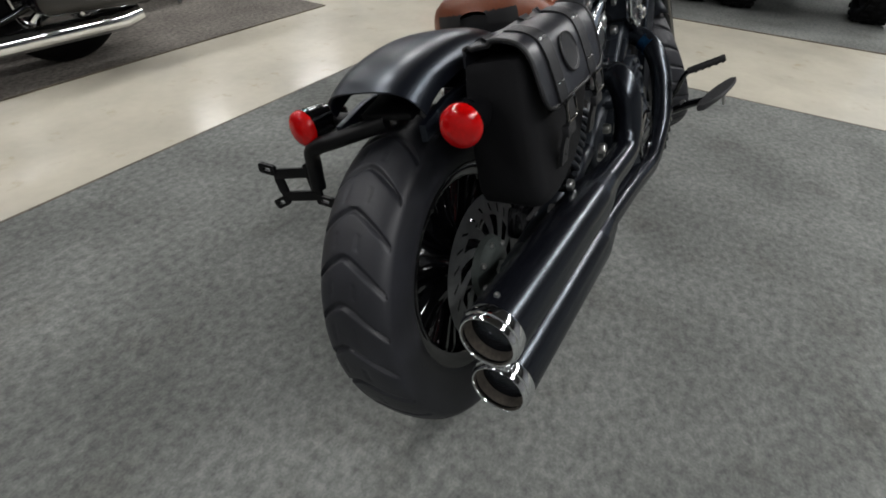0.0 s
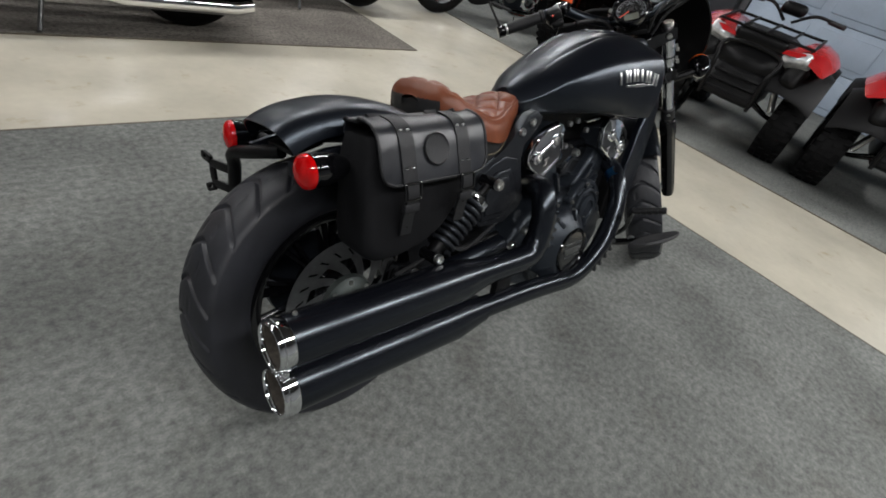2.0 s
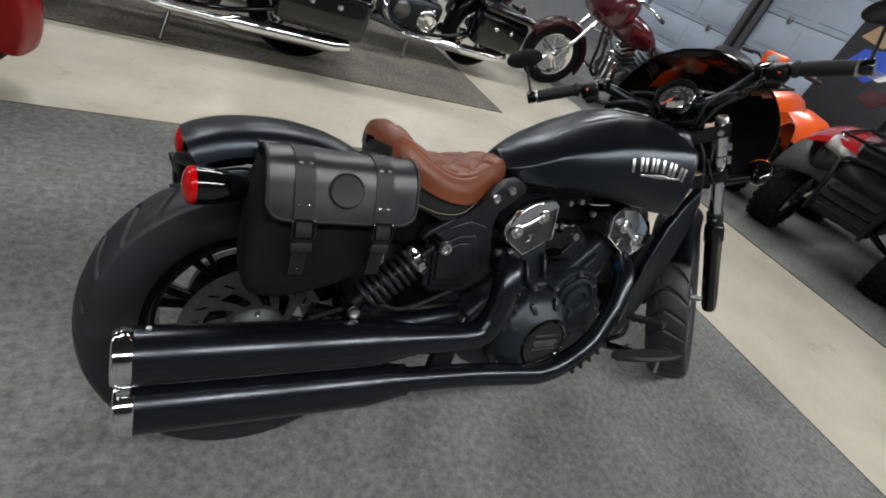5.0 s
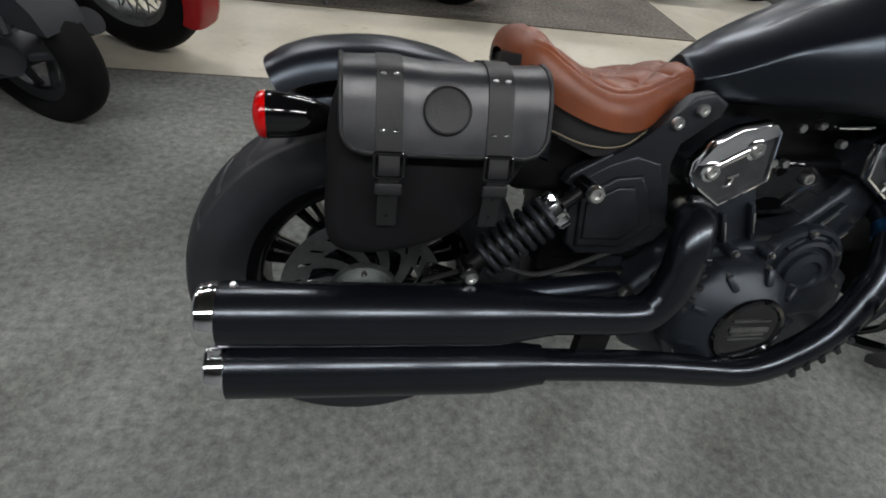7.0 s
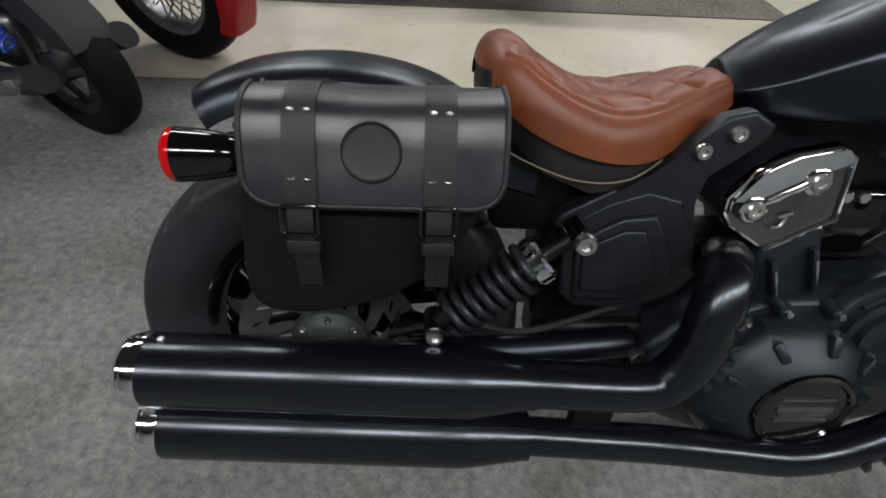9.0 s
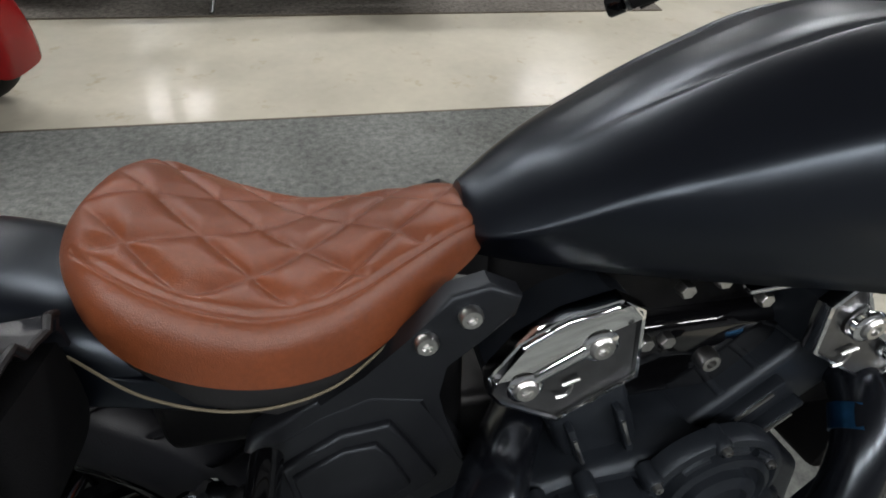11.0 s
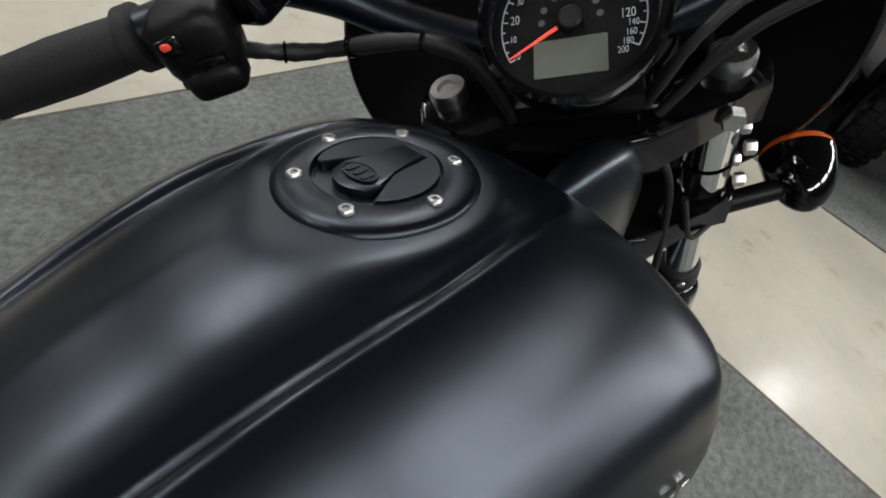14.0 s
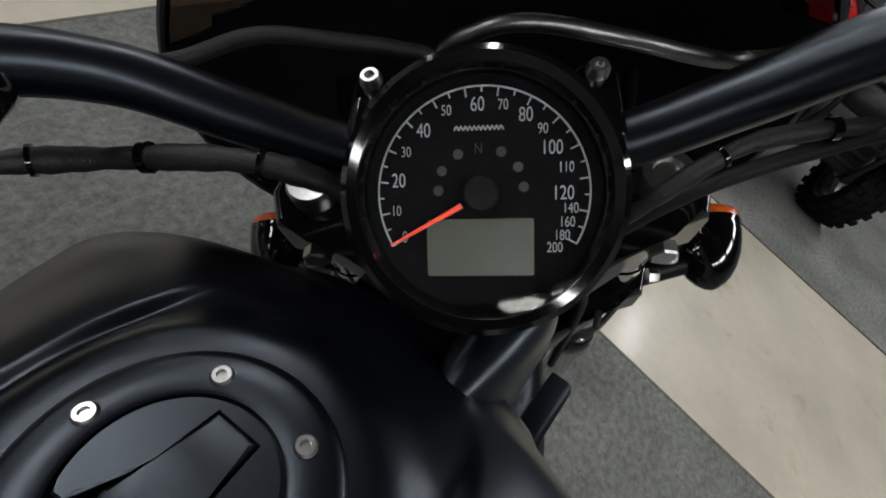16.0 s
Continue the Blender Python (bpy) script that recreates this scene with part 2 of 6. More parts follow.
def flow(points, per=6):
    """A smooth line through the points."""
    p = [Vector(q) for q in points]
    p = [2 * p[0] - p[1], *p, 2 * p[-1] - p[-2]]
    out = []
    for i in range(1, len(p) - 2):
        for s in range(per):
            t = s / per
            out.append(0.5 * ((2 * p[i]) + (p[i + 1] - p[i - 1]) * t + (2 * p[i - 1] - 5 * p[i] + 4 * p[i + 1] - p[i + 2]) * t * t
                              + (3 * p[i] - p[i - 1] - 3 * p[i + 1] + p[i + 2]) * t ** 3))
    return out + [p[-2]]


def tube(bm, points, radius, sides=12, ends=True, flat=1.0):
    """A round bar along the points; radius: one number or one for each point."""
    pts = [Vector(p) for p in points]
    rad = radius if isinstance(radius, (list, tuple)) else [radius] * len(pts)
    rings, up = [], None
    for i, p in enumerate(pts):
        d = (pts[min(i + 1, len(pts) - 1)] - pts[max(i - 1, 0)]).normalized()
        if up is None:
            up = d.orthogonal().normalized()
        up = (up - d * up.dot(d)).normalized()
        side = d.cross(up)
        rings.append([p + (up * math.cos(a) + side * math.sin(a) * flat) * rad[i] for a in (2 * math.pi * k / sides for k in range(sides))])
    return loft(bm, rings, ends=ends)


def lathe(bm, profile, m=None, sides=32, ends=True):
    """Turned about local z: profile of (radius, height)."""
    m = m or Matrix()
    rings = [[m @ Vector((r * math.cos(a), r * math.sin(a), h)) for a in (2 * math.pi * k / sides for k in range(sides))] for r, h in profile]
    return loft(bm, rings, ends=ends)


def box(bm, size, m=None, bevel=0.004, segments=2):
    made = bmesh.ops.create_cube(bm, size=1.0, matrix=(m or Matrix()) @ Matrix.Diagonal((*size, 1)))
    if bevel:
        edges = list({e for v in made["verts"] for e in v.link_edges})
        bmesh.ops.bevel(bm, geom=edges, offset=bevel, segments=segments, profile=0.5, affect="EDGES")
    return bm


def plate(bm, outline, depth, m=None, bevel=0.0, segments=2):
    """A flat piece: outline in local x, y; depth along local z from 0."""
    m = m or Matrix()
    low = [bm.verts.new(m @ Vector((x, y, 0))) for x, y in outline]
    high = [bm.verts.new(m @ Vector((x, y, depth))) for x, y in outline]
    n = len(outline)
    bm.faces.new(low[::-1])
    top = bm.faces.new(high)
    for i in range(n):
        bm.faces.new((low[i], low[(i + 1) % n], high[(i + 1) % n], high[i]))
    if bevel:
        bmesh.ops.bevel(bm, geom=list(top.edges), offset=bevel, segments=segments, profile=0.5, affect="EDGES")
    return bm


def side_plane(y, flip=False):
    """Local x, y to the machine's x, z; local z points out to its right (flip: left)."""
    s = 1 if flip else -1
    return Matrix(((1, 0, 0, 0), (0, 0, s, y), (0, 1, 0, 0), (0, 0, 0, 1)))


def axes(origin, x, y, z):
    return Matrix(((x[0], y[0], z[0], origin[0]), (x[1], y[1], z[1], origin[1]), (x[2], y[2], z[2], origin[2]), (0, 0, 0, 1)))


def along(a, b):
    """A pose at a whose z points to b."""
    a, b = Vector(a), Vector(b)
    return Matrix.Translation(a) @ (b - a).to_track_quat("Z", "Y").to_matrix().to_4x4()


def rounded(w, h, r, n=5):
    out = []
    for cx, cy, a0 in ((w - r, h - r, 0), (r - w, h - r, 90), (r - w, r - h, 180), (w - r, r - h, 270)):
        out += [(cx + r * math.cos(radians(a0 + 90 * k / n)), cy + r * math.sin(radians(a0 + 90 * k / n))) for k in range(n + 1)]
    return out


def bolt(name, at, way, r, mat, parent, label="", h=None, hexed=False):
    bm = bmesh.new()
    h = h or r * 0.7
    m = along(at, Vector(at) + Vector(way))
    if hexed:
        lathe(bm, [(r, 0), (r, h * 0.85), (r * 0.85, h)], m, 6)
    else:
        lathe(bm, [(r, 0), (r, h * 0.6), (r * 0.8, h), (r * 0.45, h), (r * 0.4, h * 0.5), (0.0005, h * 0.5)], m, 14)
    return part(name, bm, mat, parent, label)


def grid_mesh(name, verts, nu, nv, mat, parent, wrap_u=False, label="", sharp=45, wrap_v=False):
    """A sheet of nu by nv points."""
    faces = []
    for i in range(nu if wrap_u else nu - 1):
        for j in range(nv if wrap_v else nv - 1):
            a, b = i, (i + 1) % nu
            c, d = j, (j + 1) % nv
            faces.append((a * nv + c, b * nv + c, b * nv + d, a * nv + d))
    me = bpy.data.meshes.new(name)
    me.from_pydata([tuple(v) for v in verts], [], faces)
    me.materials.append(mat)
    me.shade_smooth()
    if sharp:
        me.set_sharp_from_angle(angle=radians(sharp))
    ob = new(name, me)
    ob.parent = parent
    if label:
        ob["label"] = label
    return ob


# ---- the showroom ----
X0, X1, Y0, Y1, ZC = ROOM
SEAM_L, SEAM_L2, SEAM_F, SEAM_F2 = 1.535, 2.51, 2.235, 3.74


def slab(name, x0, x1, y0, y1, z0, z1, mat, **tags):
    bm = bmesh.new()
    box(bm, (x1 - x0, y1 - y0, z1 - z0), Matrix.Translation(((x0 + x1) / 2, (y0 + y1) / 2, (z0 + z1) / 2)), 0)
    return tagged(part(name, bm, mat, sharp=0), **tags)


slab("floor", X0, X1, Y0, Y1, -0.12, -0.006, TILE, label="glossy cream vinyl tile walkway between the carpets", category="floor", kind="structure")
slab("carpet_1", X0, SEAM_F, Y0, SEAM_L, -0.006, 0.0, CARPET, label="grey flecked commercial carpet under the parked motorcycle", category="carpet", kind="structure")
slab("carpet_2", X0, 2.29, SEAM_L2, Y1, -0.006, 0.0, CARPET_FAR, label="brownish grey carpet beyond the tiled walkway", category="carpet", kind="structure")
slab("carpet_3", SEAM_F2, X1, Y0, Y1, -0.006, 0.0, CARPET, label="grey carpet under the row of quad bikes", category="carpet", kind="structure")
for n, (x0, x1, y0, y1) in enumerate(((X0, SEAM_F, SEAM_L, SEAM_L + 0.009), (SEAM_F, SEAM_F + 0.011, Y0, SEAM_L + 0.009), (X0, 2.29, SEAM_L2 - 0.008, SEAM_L2),
                                      (2.29, 2.298, SEAM_L2 - 0.008, Y1), (SEAM_F2 - 0.009, SEAM_F2, Y0, Y1))):
    slab("trim_%d" % (n + 1), x0, x1, y0, y1, -0.006, 0.0012, EDGING, label="worn brown edging strip along the carpet", category="edging", kind="structure")
slab("wall_south", X0, X1, Y0 - 0.15, Y0, 0, ZC, WALL, label="plain pale painted showroom wall", category="wall", kind="structure")
slab("wall_north", X0, X1, Y1, Y1 + 0.15, 0, ZC, WALL, label="plain pale painted showroom wall", category="wall", kind="structure")
slab("wall_west", X0 - 0.15, X0, Y0 - 0.15, Y1 + 0.15, 0, ZC, WALL, label="plain pale painted showroom wall", category="wall", kind="structure")
slab("wall_east", X1, X1 + 0.15, Y0 - 0.15, Y1 + 0.15, 0, ZC, WALL, label="plain pale painted wall behind the doors", category="wall", kind="structure")
slab("ceiling", X0 - 0.15, X1 + 0.15, Y0 - 0.15, Y1 + 0.15, ZC, ZC + 0.1, CEILING, label="near-black ceiling boards out of view, darkened to keep reflections low", category="ceiling", kind="structure")


def overhead_door(name, y0, y1):
    """A sectional door of pale blue panels in a dark frame."""
    door = thing(name, pose(X1 - 0.06, (y0 + y1) / 2, 0), label="pale blue sectional overhead door in a dark frame", category="door", kind="structure")
    w = (y1 - y0) / 2
    for k in range(5):
        bm = bmesh.new()
        box(bm, (0.05, 2 * w, 0.545), Matrix.Translation((0, 0, 0.275 + 0.552 * k)), 0.012)
        for s in (-0.66, 0, 0.66):
            box(bm, (0.02, 0.56 * w, 0.36), Matrix.Translation((-0.028, s * w, 0.275 + 0.552 * k)), 0.009)
        part("door_panel", bm, DOOR_BLUE, door)
        for s in (-0.62, 0.62):
            bm = bmesh.new()
            box(bm, (0.02, 0.07, 0.11), Matrix.Translation((-0.035, s * w, 0.552 * (k + 1))), 0.003)
            part("hinge", bm, DARK_STEEL, door)
    for s in (-1, 1):
        bm = bmesh.new()
        box(bm, (0.12, 0.11, 2.85), Matrix.Translation((-0.02, s * (w + 0.06), 1.425)), 0.006)
        part("frame_post", bm, FRAME_GREY, door)
    bm = bmesh.new()
    box(bm, (0.12, 2 * w + 0.24, 0.12), Matrix.Translation((-0.02, 0, 2.83)), 0.006)
    part("frame_head", bm, FRAME_GREY, door)


overhead_door("door_1", -4.2, -0.95)
overhead_door("door_2", -0.6, 2.3)
overhead_door("door_3", 2.62, 5.08)
overhead_door("door_4", 5.4, 7.95)


def ceiling_light(at):
    lamp = thing("ceiling_light", Matrix.Translation(at), label="white fluorescent ceiling fixture with two lit tubes", category="ceiling light", group="ceiling lights")
    bm = bmesh.new()
    plate(bm, [(-0.16, 0.06), (0.16, 0.06), (0.10, 0.0), (0.07, 0.0), (0.07, 0.02), (-0.07, 0.02), (-0.07, 0.0), (-0.10, 0.0)], 1.3, axes((-0.65, 0, 0), (0, 1, 0), (0, 0, 1), (1, 0, 0)))
    part("housing", bm, WHITE_PAINT, lamp)
    bm = bmesh.new()
    for s in (-1, 1):
        tube(bm, [(-0.6, s * 0.085, -0.012), (0.6, s * 0.085, -0.012)], 0.014, 8)
    part("tube", bm, TUBE_GLOW, lamp)
    return lamp


first_light = ceiling_light((LAMP_ROWS[0][0], LAMP_ROWS[0][1], ZC - 0.08))
for lx, ly in LAMP_ROWS[1:]:
    copy_thing(first_light, Matrix.Translation((lx, ly, ZC - 0.08)))

# ---- the black motorcycle, leaning on its stand ----
bike = thing("motorcycle", pose(0, 0, 0, -LEAN_DEG, 0, 0), label="satin black bobber motorcycle with brown quilted seat, on its stand", category="motorcycle")
MID = 0.012


def wheel_pose(at, axle):
    """Wheel space: z along the axle."""
    return Matrix.Translation(at) @ Vector(axle).to_track_quat("Z", "X").to_matrix().to_4x4()


def tyre(name, m, radius, half, pitches, parent, mat=TYRE, around=720, across=52, depth=0.0065, rim=0.208):
    """A rounded tyre: scalloped cross grooves that fall away from the middle line, with short sipes between."""
    v = []
    for i in range(around):
        a = 2 * math.pi * i / around
        spoke = m.to_3x3() @ Vector((math.cos(a), math.sin(a), 0))
        phase = math.atan2(spoke.z, -spoke.x) * pitches / (2 * math.pi)
        for j in range(across + 8):
            if j < 4 or j >= across + 4:
                k = j if j < 4 else across + 7 - j
                s = -1 if j < 4 else 1
                r, z = ((rim, 0.70), (rim + 0.016, 0.88), (rim + 0.042, 1.0), (rim + 0.068, 1.0))[k]
                z *= s * half
            else:
                u = 2 * (j - 3.5) / across - 1
                z = half * 0.985 * math.sin(u * math.pi / 2 * 0.98)
                r = radius - (radius - rim - 0.080) * (1 - math.cos(u * math.pi / 2 * 0.98)) ** 1.1
                w = math.sqrt((u + 0.06) ** 2 + 0.012) - 0.11
                q = (phase + 0.95 * w) % 1
                cut = max(0.0, min(1.0, (0.075 - abs(q - 0.5)) / 0.03)) * max(0.0, min(1.0, (0.80 - abs(u)) / 0.05))
                sipe = max(0.0, min(1.0, (0.028 - abs(abs(u + 0.06) - 0.21)) / 0.02)) if 0.78 < q or q < 0.12 else 0.0
                r -= depth * max(cut, 0.45 * sipe)
            v.append(m @ Vector((r * math.cos(a), r * math.sin(a), z)))
    return grid_mesh(name, v, around, across + 8, mat, parent, wrap_u=True, sharp=60)


def cast_rim(m, half, parent, spokes=9, mat=GLOSS, outer=0.212):
    bm = bmesh.new()
    w = half * 0.72
    lathe(bm, [(outer - 0.03, -w * 0.8), (outer - 0.012, -w), (outer + 0.004, -w), (outer + 0.004, -w + 0.006), (outer - 0.01, -w + 0.01), (outer - 0.022, -w * 0.6), (outer - 0.03, 0),
               (outer - 0.022, w * 0.6), (outer - 0.01, w - 0.01), (outer + 0.004, w - 0.006), (outer + 0.004, w), (outer - 0.012, w), (outer - 0.03, w * 0.8), (outer - 0.04, 0), (outer - 0.03, -w * 0.8)], m, 64, ends=False)
    rim = part("rim", bm, mat, parent)
    for k in range(spokes):
        for s in (-0.09, 0.09):
            a = 2 * math.pi * k / spokes
            bm = bmesh.new()
            p, q = Vector((0.05 * math.cos(a), 0.05 * math.sin(a), 0)), Vector(((outer - 0.03) * math.cos(a + s), (outer - 0.03) * math.sin(a + s), 0))
            n = (q - p).normalized().cross(Vector((0, 0, 1)))
            rings = []
            for f, t_, h in ((0, 0.008, 0.03), (0.5, 0.006, 0.018), (1, 0.009, 0.024)):
                c = p.lerp(q, f)
                rings.append([m @ (c + n * t_ * x + Vector((0, 0, h * y))) for x, y in ((1, 0.6), (0.5, 1), (-0.5, 1), (-1, 0.6), (-1, -0.6), (-0.5, -1), (0.5, -1), (1, -0.6))])
            loft(bm, rings)
            part("spoke", bm, mat, rim)
    bm = bmesh.new()
    lathe(bm, [(0.02, -w * 1.2), (0.045, -w * 1.15), (0.06, -w * 0.8), (0.055, 0), (0.06, w * 0.8), (0.045, w * 1.15), (0.02, w * 1.2)], m, 32)
    part("hub", bm, mat, rim)
    return rim


def brake_disc(m, radius, parent):
    """A flat disc with curved slots and its hub."""
    bm = bmesh.new()
    around, rows = 132, [0.055, 0.066, 0.078, 0.09, 0.104, 0.112, 0.128, radius]
    v = [[bm.verts.new((r * math.cos(2 * math.pi * (i + 2.4 * j) / around), r * math.sin(2 * math.pi * (i + 2.4 * j) / around), 0)) for i in range(around)] for j, r in enumerate(rows)]
    for j in range(len(rows) - 1):
        for i in range(around):
            if 1 <= j <= 3 and i % 12 < 6:
                continue
            if j == 5 and i % 6 == 2:
                continue
            bm.faces.new((v[j][i], v[j][(i + 1) % around], v[j + 1][(i + 1) % around], v[j + 1][i]))
    bmesh.ops.solidify(bm, geom=bm.faces[:], thickness=0.005)
    bmesh.ops.transform(bm, matrix=m, verts=bm.verts)
    disc = part("brake_disc", bm, DISC_STEEL, parent, "slotted steel brake disc")
    bm = bmesh.new()
    lathe(bm, [(0.012, 0.03), (0.018, 0.03), (0.022, 0.026), (0.04, 0.024), (0.046, 0.02), (0.062, 0.012), (0.066, 0.0)], m, 36)
    part("disc_carrier", bm, CAST_ALLOY, disc, "grey cast disc carrier")
    for k in range(7):
        a = 2 * math.pi * k / 7
        bolt("bolt", m @ Vector((0.052 * math.cos(a), 0.052 * math.sin(a), 0.016)), m.to_3x3() @ Vector((0, 0, 1)), 0.006, STEEL, disc, h=0.005)
    return disc


# rear wheel
RW = wheel_pose((0.0, 0.032, 0.315), (0, -1, 0))
wheel = tyre("rear_tyre", RW, 0.316, 0.075, 26, bike)
cast_rim(RW, 0.075, bike, 10)
brake_disc(RW @ Matrix.Translation((0, 0, 0.083)), 0.149, bike)
bm = bmesh.new()
lathe(bm, [(0.02, 0.0), (0.02, 0.05), (0.014, 0.055), (0.004, 0.055)], RW @ Matrix.Translation((0, 0, 0.10)), 6)
part("axle_nut", bm, STEEL, bike)
bm = bmesh.new()
lathe(bm, [(0.11, -0.09), (0.118, -0.09), (0.118, -0.065), (0.11, -0.065)], RW, 64, ends=False)
lathe(bm, [(0.03, -0.078), (0.112, -0.078), (0.112, -0.072), (0.03, -0.072)], RW, 48, ends=False)
part("belt_pulley", bm, ENGINE, bike)

# swingarm, caliper
for s in (-1, 1):
    bm = bmesh.new()
    y = 0.02 + s * 0.135
    tube(bm, flow([(-0.03, y, 0.325), (0.1, y, 0.340), (0.3, y, 0.352), (0.47, y * 0.9, 0.362)], 4), [0.024, 0.026] + [0.024] * 11, 14, flat=0.8)
    box(bm, (0.09, 0.022, 0.075), Matrix.Translation((-0.005, y, 0.322)), 0.008)
    part("swingarm", bm, PAINT, bike)
bolt("bolt", (0.12, -0.142, 0.385), (0, -1, 0), 0.013, STEEL, bike, h=0.012)
bm = bmesh.new()
box(bm, (0.075, 0.05, 0.07), pose(0.135, -0.075, 0.345, 0, 20, 0), 0.012)
part("brake_caliper", bm, GLOSS, bike)
bm = bmesh.new()
tube(bm, flow([(0.10, -0.10, 0.37), (0.2, -0.15, 0.43), (0.3, -0.13, 0.40), (0.45, -0.1, 0.43)], 6), 0.005, 8)
part("brake_hose", bm, RUBBER, bike)


# rear fender
def fender_sheet(name, line, half, drop, m, parent, mat, lip=0.012, thick=0.003, power=3.0, label=""):
    """A curved guard: line of (x, z) along the crown; the sides drop away."""
    bm = bmesh.new()
    line = flow([(x, 0, z) for x, z in line], 6)
    rows = []
    n = 22
    for i, p in enumerate(line):
        d = (line[min(i + 1, len(line) - 1)] - line[max(i - 1, 0)]).normalized()
        up = Vector((-d.z, 0, d.x))
        if up.z < 0 and abs(d.x) > abs(d.z):
            up = -up
        row = []
        for j in range(n + 1):
            u = 2 * j / n - 1
            row.append(bm.verts.new(m @ (p - up * drop * abs(u) ** power + Vector((0, half * math.sin(u * math.pi / 2 * 0.93) / math.sin(math.pi / 2 * 0.93), 0)))))
        rows.append(row)
    for a, b in zip(rows, rows[1:]):
        for j in range(n):
            bm.faces.new((a[j], a[j + 1], b[j + 1], b[j]))
    bmesh.ops.recalc_face_normals(bm, faces=bm.faces)
    bmesh.ops.solidify(bm, geom=bm.faces[:], thickness=thick)
    return part(name, bm, mat, parent, label, sharp=50)


fender_sheet("rear_fender", [(-0.150, 0.712), (-0.125, 0.726), (-0.08, 0.741), (-0.015, 0.750), (0.05, 0.750), (0.13, 0.736), (0.2, 0.706), (0.27, 0.655)], 0.09, 0.052,
             Matrix.Translation((0, MID, 0)), bike, PAINT)
for s in (-1, 1):
    bm = bmesh.new()
    y = MID + s * 0.082
    plate(bm, [(-0.13, 0.655), (-0.06, 0.672), (0.05, 0.678), (0.16, 0.668), (0.3, 0.62), (0.3, 0.585), (0.15, 0.63), (0.04, 0.645), (-0.07, 0.64), (-0.13, 0.63)], 0.012, side_plane(y + 0.006), 0.004)
    part("fender_strut", bm, PAINT, bike)
    bolt("bolt", (-0.03, y + s * 0.01, 0.60), (0, s, 0), 0.008, STEEL, bike)
bm = bmesh.new()
box(bm, (0.07, 0.10, 0.014), pose(-0.075, MID, 0.668, 0, -14, 0), 0.005)
part("light_bracket", bm, PLASTIC, bike)


def signal_pod(at, way, r, length, lens, parent, name, stalk=None):
    """A bullet-shaped lamp: the lens faces along way."""
    m = along(at, Vector(at) + Vector(way))
    bm = bmesh.new()
    prof = [(0.0005, -length)] + [(r * math.sin(math.acos(f)) ** 1.15, -length * f) for f in (0.97, 0.9, 0.8, 0.65, 0.45, 0.25, 0.1)] + [(r, 0.0), (r * 1.02, 0.002), (r * 1.02, 0.006)]
    lathe(bm, prof, m, 32)
    body = part(name, bm, GLOSS, parent)
    bm = bmesh.new()
    lathe(bm, [(r * 1.0, 0.004), (r * 1.0, 0.011), (r * 0.92, 0.016), (r * 0.7, 0.020), (r * 0.3, 0.023), (0.0005, 0.0235)], m, 32)
    part("lens", bm, lens, body, "faceted coloured lens")
    if stalk:
        bm = bmesh.new()
        tube(bm, [m @ Vector((0, 0, -length * 0.45)), Vector(stalk)], [0.0125, 0.0125], 14)
        part("stalk", bm, PLASTIC, body)
    return body


signal_pod((-0.128, -0.138, 0.655), (-1, -0.10, 0.02), 0.031, 0.088, RED_LENS, bike, "tail_signal", (-0.08, -0.06, 0.645))
signal_pod((-0.128, 0.170, 0.655), (-1, 0.10, 0.02), 0.031, 0.095, RED_LENS, bike, "tail_signal", (-0.08, 0.085, 0.645))

# side-mounted plate bracket
PB = axes((-0.135, 0.243, 0.548), (0.18, -0.97, 0.0), (-0.05, -0.01, 1.0), (-0.98, -0.18, -0.05))
bm = bmesh.new()
for sy in (-1, 1):
    plate(bm, [(-0.044, sy * 0.014), (0.050, sy * 0.014), (0.050, sy * 0.030), (0.034, sy * 0.034), (-0.030, sy * 0.034), (-0.044, sy * 0.030)][::sy], 0.006, PB, 0.001)
for sx in (-1, 1):
    plate(bm, rounded(0.010, 0.016, 0.003, 2), 0.0062, PB @ Matrix.Translation((sx * 0.038 + 0.002, 0, -0.0002)), 0.001)
bracket = part("plate_bracket", bm, PLASTIC, bike, "black plastic plate holder with slotted tabs")
for sx, sy in ((-1, -1), (-1, 1), (1, -1), (1, 1)):
    tab = PB @ pose(sx * 0.052, sy * 0.036, 0, 0, 0, sx * sy * 18)
    bm = bmesh.new()
    outer, inner = rounded(0.018, 0.010, 0.006, 4), rounded(0.009, 0.0038, 0.0036, 4)
    rings = [[tab @ Vector((x, y, h)) for x, y in ring] for ring, h in ((inner, 0), (outer, 0), (outer, 0.007), (inner, 0.007), (inner, 0))]
    loft(bm, rings, ends=False)
    part("slotted_tab", bm, PLASTIC, bracket)
bm = bmesh.new()
tube(bm, flow([(-0.10, 0.02, 0.65), (-0.13, 0.10, 0.635), (-0.14, 0.16, 0.62), (-0.13, 0.185, 0.585), (-0.13, 0.195, 0.54)], 5), 0.014, 12)
part("bracket_arm", bm, PLASTIC, bike)


# seat
def lerp_table(table, x):
    xs, ys = zip(*table)
    return float(np.interp(x, xs, ys))


